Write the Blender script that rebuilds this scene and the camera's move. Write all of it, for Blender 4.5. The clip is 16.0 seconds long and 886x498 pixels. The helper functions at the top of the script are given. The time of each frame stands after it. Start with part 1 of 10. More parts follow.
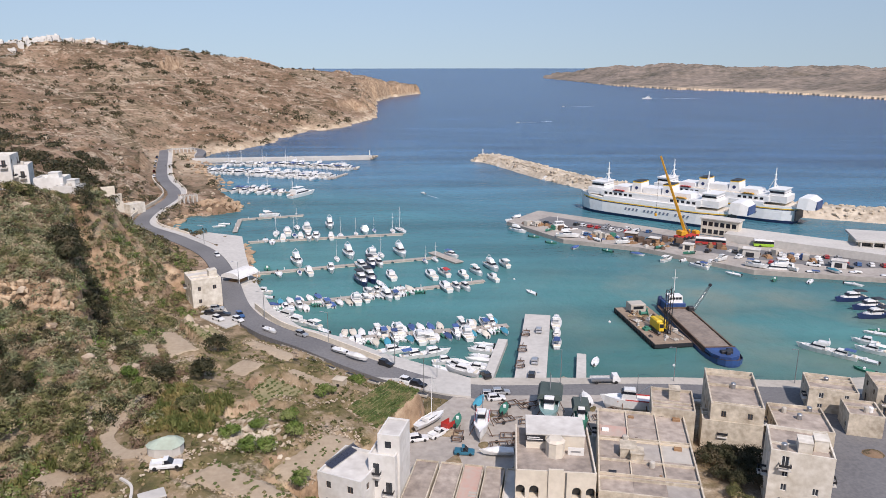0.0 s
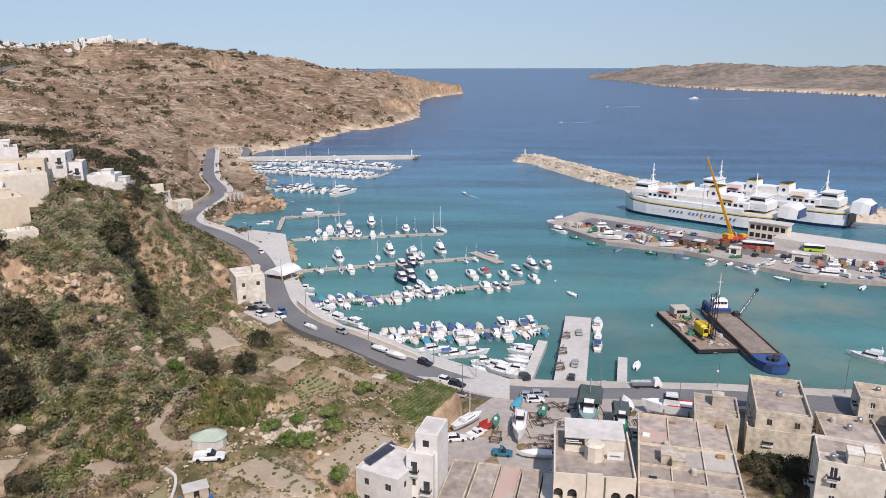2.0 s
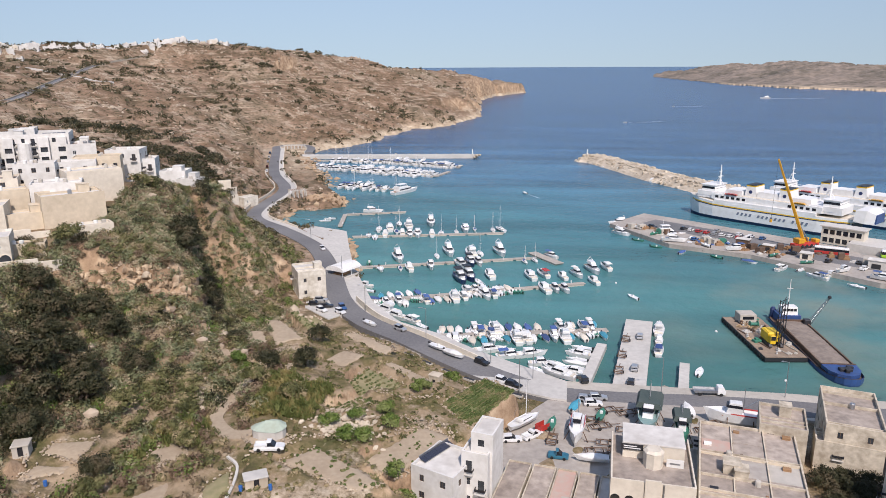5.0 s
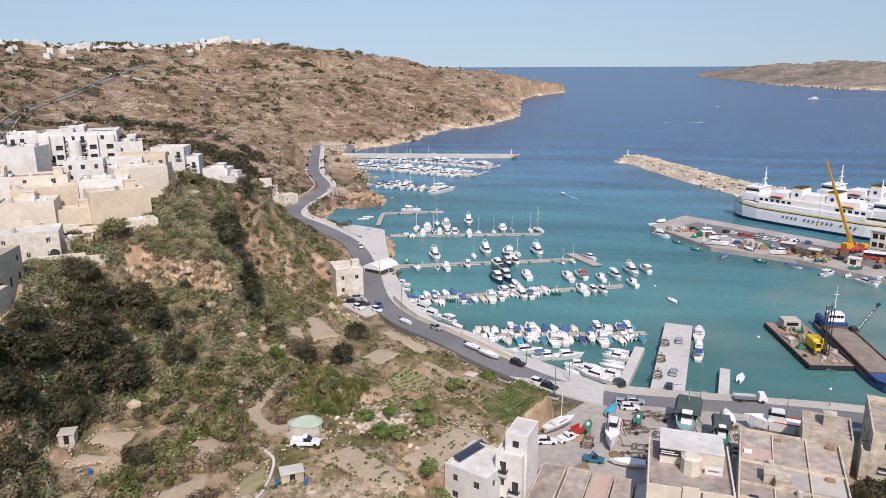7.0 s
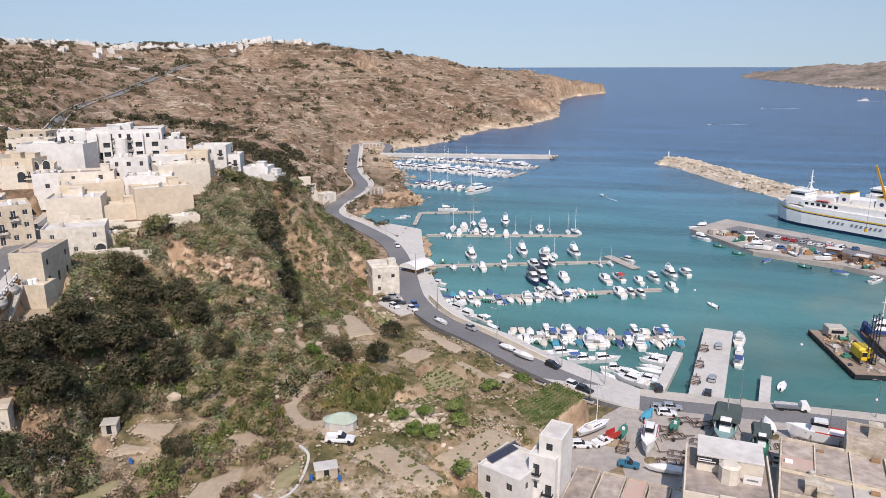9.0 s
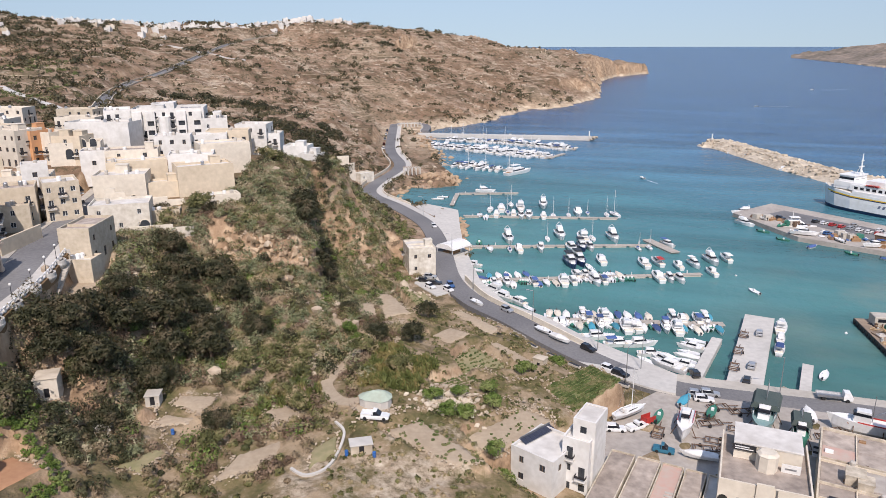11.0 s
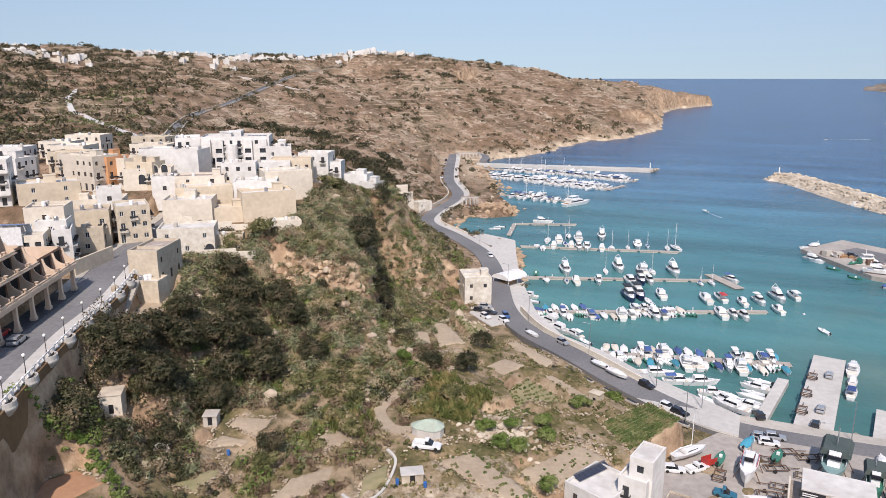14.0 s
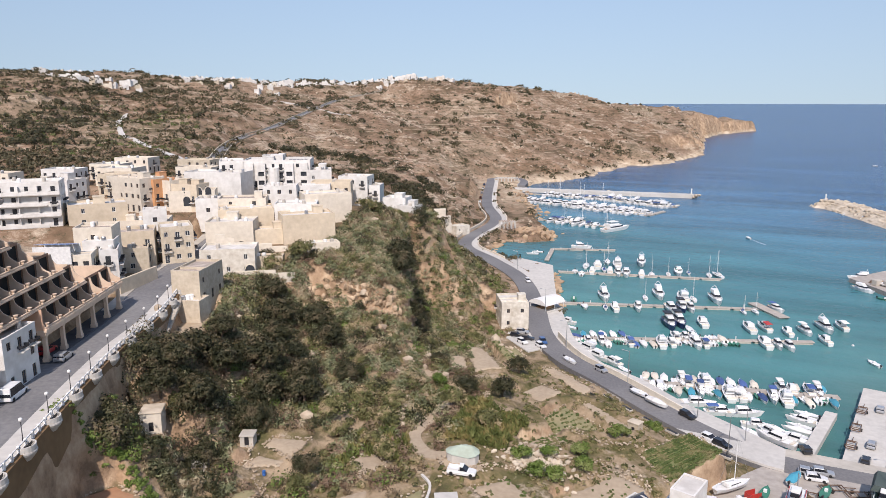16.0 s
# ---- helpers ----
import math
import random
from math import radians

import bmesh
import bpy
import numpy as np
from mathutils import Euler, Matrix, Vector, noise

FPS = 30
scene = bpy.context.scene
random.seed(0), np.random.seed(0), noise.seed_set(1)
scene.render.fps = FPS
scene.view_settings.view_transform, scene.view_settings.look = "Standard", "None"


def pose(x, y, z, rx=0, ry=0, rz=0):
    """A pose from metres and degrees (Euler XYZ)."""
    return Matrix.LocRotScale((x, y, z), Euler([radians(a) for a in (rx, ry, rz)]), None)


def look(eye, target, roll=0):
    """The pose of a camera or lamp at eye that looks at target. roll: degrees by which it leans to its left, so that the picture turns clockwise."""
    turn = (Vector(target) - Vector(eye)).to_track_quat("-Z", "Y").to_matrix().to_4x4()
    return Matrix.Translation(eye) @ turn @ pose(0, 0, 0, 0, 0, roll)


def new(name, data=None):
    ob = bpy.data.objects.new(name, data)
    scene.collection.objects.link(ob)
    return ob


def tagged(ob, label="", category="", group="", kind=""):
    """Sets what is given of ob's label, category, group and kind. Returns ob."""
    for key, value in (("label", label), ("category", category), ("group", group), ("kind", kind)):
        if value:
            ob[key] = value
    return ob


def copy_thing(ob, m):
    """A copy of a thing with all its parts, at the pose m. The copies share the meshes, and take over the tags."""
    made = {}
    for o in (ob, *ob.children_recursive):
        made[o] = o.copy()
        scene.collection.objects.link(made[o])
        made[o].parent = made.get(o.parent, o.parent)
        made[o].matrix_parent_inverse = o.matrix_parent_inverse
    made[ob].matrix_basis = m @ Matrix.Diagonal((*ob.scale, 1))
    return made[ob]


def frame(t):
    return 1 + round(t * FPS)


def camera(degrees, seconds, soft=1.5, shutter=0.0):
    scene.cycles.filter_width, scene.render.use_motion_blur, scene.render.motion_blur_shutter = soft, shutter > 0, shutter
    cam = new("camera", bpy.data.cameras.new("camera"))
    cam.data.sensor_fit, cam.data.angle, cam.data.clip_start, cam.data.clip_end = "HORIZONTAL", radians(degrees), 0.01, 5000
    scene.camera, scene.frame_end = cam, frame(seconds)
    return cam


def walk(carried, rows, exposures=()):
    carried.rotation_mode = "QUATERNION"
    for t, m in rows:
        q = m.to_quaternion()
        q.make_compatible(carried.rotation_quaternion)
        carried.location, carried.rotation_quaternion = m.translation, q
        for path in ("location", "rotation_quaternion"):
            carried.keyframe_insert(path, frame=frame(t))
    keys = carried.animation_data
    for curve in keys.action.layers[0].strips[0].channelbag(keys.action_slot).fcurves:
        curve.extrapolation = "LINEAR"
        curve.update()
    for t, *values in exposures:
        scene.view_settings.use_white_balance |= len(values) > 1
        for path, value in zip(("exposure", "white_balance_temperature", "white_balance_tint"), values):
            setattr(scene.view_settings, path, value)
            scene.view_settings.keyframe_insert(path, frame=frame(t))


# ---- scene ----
# camera: a drone that hovers 75 m over the water and turns to its left
cam = camera(64.17, 16.0, soft=0.8)
EYE = (0.0, 0.0, 75.0)
# seconds, turn to the left, tilt, lean
TURNS = [(0.0, -0.53, -14.59, 0.05), (1.0, 1.16, -14.60, 0.05), (2.0, 2.87, -14.59, 0.11), (3.0, 4.53, -14.62, 0.21),
         (4.0, 6.20, -14.64, 0.26), (5.2, 8.12, -14.65, 0.28), (6.5, 10.15, -14.66, 0.27), (7.5, 11.67, -14.67, 0.23), (8.5, 13.19, -14.67, 0.15),
         (9.2, 14.26, -14.68, 0.14), (10.1, 15.64, -15.45, 0.13), (10.9, 16.88, -16.2, 0.12), (11.5, 17.82, -16.08, 0.11),
         (12.0, 18.58, -15.72, 0.12), (12.5, 19.37, -15.25, 0.10), (13.0, 20.17, -14.79, 0.07), (14.0, 21.75, -13.81, 0.02),
         (15.0, 23.31, -12.85, 0.03), (16.0, 24.85, -11.87, 0.01)]
walk(cam, [(t, pose(*EYE, 90, 0, turn) @ pose(0, 0, 0, tilt, 0, 0) @ pose(0, 0, 0, 0, 0, -lean)) for t, turn, tilt, lean in TURNS], [(0.0, 0.08, 6700, 19), (9.0, 0.12, 6700, 19), (16.0, 0.2, 6760, 19)])

# ---- light: high sun from behind the camera, clear hazy sky ----
SUN_FROM = Vector((0.31, -0.95, 1.11)).normalized()
world = bpy.data.worlds.new("world")
scene.world = world
world.use_nodes = True
wn = world.node_tree.nodes
sky = wn.new("ShaderNodeTexSky")
sky.sky_type = "NISHITA"
sky.sun_disc = False
sky.sun_elevation = math.asin(SUN_FROM.z)
sky.sun_rotation = math.atan2(SUN_FROM.x, SUN_FROM.y)
sky.air_density, sky.dust_density, sky.ozone_density = 1.0, 1.5, 3.0
# the haze line of the real horizon lies a little under eye level
where, lift = wn.new("ShaderNodeTexCoord"), wn.new("ShaderNodeVectorMath")
lift.operation = "MULTIPLY_ADD"
lift.inputs[1].default_value, lift.inputs[2].default_value = (1, 1, 0.4), (0, 0, 0.09)
world.node_tree.links.new(where.outputs["Generated"], lift.inputs[0])
world.node_tree.links.new(lift.outputs[0], sky.inputs[0])
world.node_tree.links.new(sky.outputs[0], wn["Background"].inputs[0])
wn["Background"].inputs[1].default_value = 0.12
sun = new("sun", bpy.data.lights.new("sun", "SUN"))
sun.data.energy, sun.data.angle, sun.data.color = 4.0, radians(0.55), (1.0, 0.955, 0.88)
sun.matrix_basis = look(SUN_FROM * 300, (0, 0, 0))


# ---- materials ----
def rgb(c):
    return (*c, 1.0)


def material(name, base, second=None, rough=0.8, metal=0.0, grain=2.0, stain=0.15, bump=0.25, amount=1.0, per_piece=0.0, spec=0.5, coat=0.0):
    """A procedural surface: grain and stains at two sizes (per metre), relief, and a shift of tone from piece to piece."""
    m = bpy.data.materials.new(name)
    m.use_nodes = True
    n, l = m.node_tree.nodes, m.node_tree.links
    b = n["Principled BSDF"]
    b.inputs["Roughness"].default_value, b.inputs["Metallic"].default_value = rough, metal
    b.inputs["Specular IOR Level"].default_value = spec
    b.inputs["Coat Weight"].default_value = coat
    second = second or tuple(c * 0.72 for c in base)
    co = n.new("ShaderNodeNewGeometry")
    small, large = n.new("ShaderNodeTexNoise"), n.new("ShaderNodeTexNoise")
    small.inputs["Scale"].default_value, small.inputs["Detail"].default_value = grain, 5
    large.inputs["Scale"].default_value, large.inputs["Detail"].default_value = stain, 4
    add = n.new("ShaderNodeMath")
    add.operation = "ADD"
    half = n.new("ShaderNodeMapRange")
    half.inputs["From Min"].default_value, half.inputs["From Max"].default_value = 0.72, 1.28
    for t in (small, large):
        l.new(co.outputs["Position"], t.inputs["Vector"])
    l.new(small.outputs[0], add.inputs[0])
    l.new(large.outputs[0], add.inputs[1])
    l.new(add.outputs[0], half.inputs["Value"])
    fac = n.new("ShaderNodeMath")
    fac.operation = "MULTIPLY"
    fac.inputs[1].default_value = amount
    l.new(half.outputs[0], fac.inputs[0])
    mix = n.new("ShaderNodeMix")
    mix.data_type = "RGBA"
    mix.inputs["A"].default_value, mix.inputs["B"].default_value = rgb(base), rgb(second)
    l.new(fac.outputs[0], mix.inputs["Factor"])
    out = mix.outputs["Result"]
    if per_piece:
        info, hue = n.new("ShaderNodeObjectInfo"), n.new("ShaderNodeHueSaturation")
        mr = n.new("ShaderNodeMapRange")
        mr.inputs["To Min"].default_value, mr.inputs["To Max"].default_value = 1 - per_piece, 1 + per_piece
        l.new(info.outputs["Random"], mr.inputs["Value"])
        l.new(mr.outputs[0], hue.inputs["Value"])
        l.new(out, hue.inputs["Color"])
        out = hue.outputs[0]
    l.new(out, b.inputs["Base Color"])
    if bump:
        bp = n.new("ShaderNodeBump")
        bp.inputs["Strength"].default_value, bp.inputs["Distance"].default_value = bump, 0.06
        l.new(small.outputs[0], bp.inputs["Height"])
        l.new(bp.outputs[0], b.inputs["Normal"])
    return m


STONE = material("limestone_wall", (0.62, 0.54, 0.42), (0.44, 0.37, 0.275), 0.9, grain=1.2, stain=0.25, per_piece=0.12)
CREAM = material("cream_plaster", (0.68, 0.615, 0.51), (0.55, 0.49, 0.40), 0.85, grain=1.0, stain=0.2, per_piece=0.08)
BUFF = material("buff_plaster", (0.63, 0.535, 0.405), (0.50, 0.42, 0.31), 0.85, grain=0.9, stain=0.2, per_piece=0.08)
WHITE = material("white_plaster", (0.69, 0.675, 0.64), (0.56, 0.54, 0.50), 0.8, grain=0.8, stain=0.2, per_piece=0.05)
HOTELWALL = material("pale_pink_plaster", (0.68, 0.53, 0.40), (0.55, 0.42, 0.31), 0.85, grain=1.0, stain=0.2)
# the hotel plaster again, browned so rooms, terraces and ceiling look shaded
HOTELSHADE = material("brown_shaded_plaster", (0.34, 0.21, 0.14), (0.25, 0.15, 0.10), 0.85, grain=1.0, stain=0.2)
PINK = material("pink_plaster", (0.66, 0.42, 0.28), (0.56, 0.35, 0.23), 0.85, grain=1.0, stain=0.2)
ORANGE = material("orange_plaster", (0.62, 0.32, 0.15), (0.52, 0.27, 0.14), 0.85, grain=1.0, stain=0.2)
OLDWHITE = material("stained_whitewash", (0.70, 0.66, 0.58), (0.46, 0.41, 0.33), 0.88, grain=0.9, stain=0.3)
OLDSTONE = material("weathered_limestone", (0.60, 0.53, 0.42), (0.31, 0.26, 0.195), 0.92, grain=1.1, stain=0.3, per_piece=0.1)
ROOF = material("roof_screed", (0.44, 0.37, 0.31), (0.23, 0.19, 0.16), 0.9, grain=0.8, stain=0.3, per_piece=0.15)
ROOFW = material("white_roof", (0.66, 0.635, 0.59), (0.47, 0.44, 0.40), 0.85, grain=0.6, stain=0.2)
REDROOF = material("reddish_roof", (0.50, 0.30, 0.24), (0.45, 0.36, 0.30), 0.9, grain=0.8, stain=0.3)
ASPHALT = material("asphalt", (0.12, 0.118, 0.121), (0.19, 0.185, 0.182), 0.85, grain=1.5, stain=0.06, bump=0.1)
UPASPHALT = material("worn_asphalt", (0.13, 0.128, 0.132), (0.21, 0.205, 0.2), 0.85, grain=1.5, stain=0.1, bump=0.1)
CONCRETE = material("concrete", (0.50, 0.46, 0.40), (0.38, 0.35, 0.30), 0.85, grain=0.8, stain=0.08, per_piece=0.06)
WETCON = material("wet_concrete", (0.20, 0.165, 0.12), (0.30, 0.26, 0.20), 0.45, grain=0.6, stain=0.15)
PALECON = material("pale_concrete", (0.55, 0.525, 0.48), (0.43, 0.41, 0.375), 0.85, grain=0.8, stain=0.08)
YARD = material("yard_ground", (0.42, 0.38, 0.335), (0.29, 0.26, 0.23), 0.9, grain=0.7, stain=0.08)
ROCK = material("limestone_rock", (0.46, 0.34, 0.22), (0.26, 0.17, 0.105), 0.95, grain=0.35, stain=0.08, bump=0.6)
RUBBLE = material("pale_rubble", (0.60, 0.52, 0.41), (0.32, 0.26, 0.19), 0.95, grain=0.4, stain=0.08, bump=0.6)
SPURROCK = material("tawny_ledge_rock", (0.56, 0.43, 0.29), (0.27, 0.18, 0.11), 0.95, grain=0.7, stain=0.15, bump=0.6)
SOIL = material("dry_soil", (0.43, 0.345, 0.245), (0.33, 0.255, 0.175), 0.95, grain=1.2, stain=0.1, bump=0.5)
REDSOIL = material("red_soil", (0.42, 0.235, 0.13), (0.34, 0.18, 0.10), 0.95, grain=1.2, stain=0.1, bump=0.5)
CROP = material("green_crop", (0.10, 0.145, 0.04), (0.26, 0.20, 0.10), 0.9, grain=0.9, stain=0.25, bump=0.6)
DRYGRASS = material("dry_grass", (0.30, 0.25, 0.14), (0.20, 0.19, 0.09), 0.95, grain=0.9, stain=0.2, bump=0.6)
# roof felt; also puts shade on the hotel arcade's floor and back wall
FELTSHADE = material("dark_roof_felt", (0.055, 0.06, 0.07), (0.11, 0.11, 0.115), 0.8, grain=0.8, stain=0.2)
GLASS = material("window_glass", (0.03, 0.035, 0.045), (0.06, 0.065, 0.07), 0.12, grain=0.4, bump=0)
FRAME = material("brown_frame", (0.16, 0.10, 0.06), rough=0.6, bump=0.1)
WFRAME = material("white_frame", (0.75, 0.75, 0.73), rough=0.5, bump=0.05)
DARK = material("dark_metal", (0.04, 0.04, 0.045), rough=0.5, metal=0.3, bump=0.1)
STEEL = material("galvanised_steel", (0.45, 0.46, 0.47), rough=0.4, metal=0.8, bump=0.1)
RUST = material("rusty_steel", (0.20, 0.125, 0.085), (0.11, 0.075, 0.055), 0.85, metal=0.3, grain=3)
GEL = material("white_gelcoat", (0.75, 0.75, 0.74), (0.62, 0.62, 0.60), 0.3, grain=1.5, stain=0.3, bump=0.02, per_piece=0.06, coat=0.3)
CREAMDECK = material("cream_deck", (0.68, 0.62, 0.52), (0.55, 0.49, 0.40), 0.6, grain=3, bump=0.1, per_piece=0.1)
SMOKED = material("smoked_glass", (0.02, 0.022, 0.028), rough=0.1, bump=0)
BLUECOVER = material("blue_canvas", (0.035, 0.075, 0.22), (0.06, 0.11, 0.25), 0.8, grain=2, per_piece=0.3)
TEALCOVER = material("turquoise_canvas", (0.03, 0.20, 0.30), (0.05, 0.26, 0.33), 0.8, grain=2, per_piece=0.3)
GREENCOVER = material("green_paint", (0.03, 0.20, 0.13), (0.04, 0.15, 0.11), 0.7, grain=2)
WHITECOVER = material("white_canvas", (0.78, 0.77, 0.74), (0.62, 0.61, 0.58), 0.8, grain=1.2, per_piece=0.08)
REDPAINT = material("red_paint", (0.50, 0.04, 0.035), (0.36, 0.04, 0.03), 0.5, grain=2, bump=0.05)
SLATE = material("slate_paint", (0.16, 0.19, 0.25), (0.13, 0.15, 0.2), 0.5, grain=2, bump=0.03)
NAVY = material("navy_paint", (0.02, 0.035, 0.12), (0.03, 0.045, 0.10), 0.35, grain=2, bump=0.03)
BLUEHULL = material("blue_ship_paint", (0.03, 0.085, 0.25), (0.035, 0.06, 0.15), 0.45, grain=1, stain=0.3, bump=0.05)
YELLOW = material("yellow_paint", (0.72, 0.48, 0.02), (0.60, 0.38, 0.02), 0.5, grain=1.5, bump=0.05)
CRANEYELLOW = material("crane_ochre_paint", (0.66, 0.33, 0.02), (0.55, 0.26, 0.02), 0.5, grain=1.5, bump=0.05)
LIME = material("lime_green_paint", (0.35, 0.60, 0.05), rough=0.4, bump=0.03)
TEAK = material("teak", (0.34, 0.20, 0.10), (0.25, 0.14, 0.07), 0.7, grain=4, bump=0.1, per_piece=0.15)
PONTOON = material("weathered_decking", (0.42, 0.38, 0.33), (0.32, 0.28, 0.24), 0.85, grain=2, stain=0.4)
SHIPWHITE = material("ship_white_paint", (0.78, 0.78, 0.77), (0.68, 0.67, 0.64), 0.4, grain=0.6, stain=0.1, bump=0.02)
# black of the tyres, and of hotel openings coloured as dark shaded rooms
MATTBLACK = material("tyre_rubber", (0.02, 0.02, 0.02), rough=0.9, bump=0.1)
BARK = material("bark", (0.17, 0.12, 0.08), (0.10, 0.07, 0.05), 0.95, grain=6, bump=0.6)
SOLAR = material("solar_cells", (0.025, 0.03, 0.05), (0.045, 0.05, 0.07), 0.4, grain=3, bump=0.02)
BLUETILE = material("blue_panels", (0.10, 0.19, 0.42), (0.16, 0.25, 0.45), 0.35, grain=2, bump=0.05)
TINROOF = material("pale_green_tin", (0.40, 0.47, 0.38), (0.34, 0.38, 0.30), 0.6, grain=1.5, stain=0.5)
HILLROCK = material("grey_outcrop", (0.52, 0.43, 0.325), (0.28, 0.215, 0.15), 0.95, grain=0.4, stain=0.08, bump=0.6)
FOAM = material("foam", (0.75, 0.80, 0.84), (0.30, 0.40, 0.52), 0.6, grain=0.8, stain=0.2)


def leaf_material(name, a, b, dry):
    m = bpy.data.materials.new(name)
    m.use_nodes = True
    n, l = m.node_tree.nodes, m.node_tree.links
    bs = n["Principled BSDF"]
    bs.inputs["Roughness"].default_value = 0.65
    bs.inputs["Specular IOR Level"].default_value = 0.25
    g, no, ramp = n.new("ShaderNodeNewGeometry"), n.new("ShaderNodeTexNoise"), n.new("ShaderNodeValToRGB")
    no.inputs["Scale"].default_value, no.inputs["Detail"].default_value = 0.38, 2
    l.new(g.outputs["Position"], no.inputs["Vector"])
    ad = n.new("ShaderNodeMath")
    ad.operation = "MULTIPLY_ADD"
    ad.inputs[1].default_value = 0.14
    l.new(g.outputs["Random Per Island"], ad.inputs[0])
    sub = n.new("ShaderNodeMath")
    sub.operation = "MULTIPLY_ADD"
    sub.inputs[1].default_value, sub.inputs[2].default_value = 1.9, -0.55
    l.new(no.outputs[0], sub.inputs[0])
    l.new(sub.outputs[0], ad.inputs[2])
    e = ramp.color_ramp.elements
    e[0].position, e[0].color = 0.12, rgb(a)
    e[1].position, e[1].color = 0.72, rgb(dry)
    k = e.new(0.5)
    k.color = rgb(b)
    l.new(ad.outputs[0], ramp.inputs[0])
    l.new(ramp.outputs[0], bs.inputs["Base Color"])
    return m


LEAF_DARK = leaf_material("dark_tree_leaves", (0.02, 0.023, 0.010), (0.043, 0.043, 0.019), (0.10, 0.08, 0.045))
LEAF_MAQUIS = leaf_material("maquis_leaves", (0.052, 0.058, 0.02), (0.15, 0.145, 0.056), (0.33, 0.255, 0.15))
LEAF_CACTUS = leaf_material("prickly_pear_pads", (0.085, 0.10, 0.05), (0.20, 0.21, 0.11), (0.36, 0.30, 0.195))
LEAF_CROP = leaf_material("crop_leaves", (0.06, 0.09, 0.025), (0.10, 0.13, 0.04), (0.19, 0.17, 0.08))
LEAF_DEEP = leaf_material("deep_maquis_leaves", (0.028, 0.032, 0.013), (0.075, 0.072, 0.033), (0.18, 0.135, 0.08))
LEAF_BRIGHT = leaf_material("bright_garden_leaves", (0.06, 0.10, 0.018), (0.115, 0.165, 0.035), (0.18, 0.21, 0.07))
LEAF_DRY = leaf_material("dry_scrub", (0.12, 0.085, 0.05), (0.19, 0.14, 0.085), (0.28, 0.215, 0.14))
LEAF_RUSSET = leaf_material("russet_leaves", (0.085, 0.055, 0.035), (0.16, 0.105, 0.068), (0.27, 0.19, 0.13))
LEAF_CANE = leaf_material("cane_leaves", (0.06, 0.08, 0.02), (0.13, 0.14, 0.045), (0.25, 0.20, 0.08))
LEAF_HILL = leaf_material("hill_scrub", (0.045, 0.042, 0.022), (0.075, 0.068, 0.034), (0.16, 0.12, 0.07))


def ground_material():
    m = bpy.data.materials.new("hillside_ground")
    m.use_nodes = True
    n, l = m.node_tree.nodes, m.node_tree.links
    bs = n["Principled BSDF"]
    bs.inputs["Roughness"].default_value = 0.97
    bs.inputs["Specular IOR Level"].default_value = 0.1
    g = n.new("ShaderNodeNewGeometry")

    def tex(scale, detail, rough=0.6):
        t = n.new("ShaderNodeTexNoise")
        t.inputs["Scale"].default_value, t.inputs["Detail"].default_value, t.inputs["Roughness"].default_value = scale, detail, rough
        l.new(g.outputs["Position"], t.inputs["Vector"])
        return t.outputs[0]

    def ramp(value, *stops):
        r = n.new("ShaderNodeValToRGB")
        e = r.color_ramp.elements
        while len(e) < len(stops):
            e.new(0.5)
        for k, (p, c) in zip(e, stops):
            k.position, k.color = p, rgb(c)
        l.new(value, r.inputs[0])
        return r.outputs[0]

    def mixed(f, a, b):
        x = n.new("ShaderNodeMix")
        x.data_type = "RGBA"
        l.new(f, x.inputs["Factor"])
        l.new(a, x.inputs["A"])
        l.new(b, x.inputs["B"])
        return x.outputs["Result"]

    coarse, fine, mid = tex(0.011, 8, 0.65), tex(0.35, 6, 0.7), tex(0.06, 6, 0.65)
    soil = ramp(coarse, (0.32, (0.08, 0.07, 0.04)), (0.41, (0.165, 0.105, 0.068)), (0.49, (0.25, 0.145, 0.095)), (0.57, (0.35, 0.25, 0.175)), (0.66, (0.16, 0.125, 0.075)))
    scrub = ramp(mid, (0.36, (0.06, 0.055, 0.032)), (0.44, (0.15, 0.115, 0.072)), (0.54, (0.28, 0.205, 0.14)), (0.66, (0.46, 0.37, 0.275)))
    half = n.new("ShaderNodeMix")
    half.data_type = "RGBA"
    half.inputs["Factor"].default_value = 0.5
    l.new(soil, half.inputs["A"])
    l.new(scrub, half.inputs["B"])
    speck = ramp(fine, (0.40, (0.0, 0.0, 0.0)), (0.47, (1, 1, 1)))
    dark = n.new("ShaderNodeRGB")
    dark.outputs[0].default_value = rgb((0.085, 0.072, 0.042))
    body = mixed(speck, dark.outputs[0], half.outputs["Result"])
    # the cultivated valley floor is sandy, with dry grass and weeds
    tilth = ramp(tex(0.13, 6, 0.7), (0.34, (0.085, 0.085, 0.035)), (0.46, (0.17, 0.135, 0.07)), (0.56, (0.30, 0.225, 0.145)), (0.7, (0.40, 0.31, 0.21)))
    dist = n.new("ShaderNodeVectorMath")
    dist.operation = "DISTANCE"
    dist.inputs[1].default_value = (-30, 120, 10)
    l.new(g.outputs["Position"], dist.inputs[0])
    dm = n.new("ShaderNodeMapRange")
    dm.inputs["From Min"].default_value, dm.inputs["From Max"].default_value = 120, 60
    l.new(dist.outputs["Value"], dm.inputs["Value"])
    body = mixed(dm.outputs[0], body, tilth)
    patch = ramp(tex(0.10, 5, 0.75), (0.38, (0.5, 0.5, 0.5)), (0.44, (0, 0, 0)))
    olive = n.new("ShaderNodeRGB")
    olive.outputs[0].default_value = rgb((0.06, 0.055, 0.03))
    body = mixed(patch, body, olive.outputs[0])
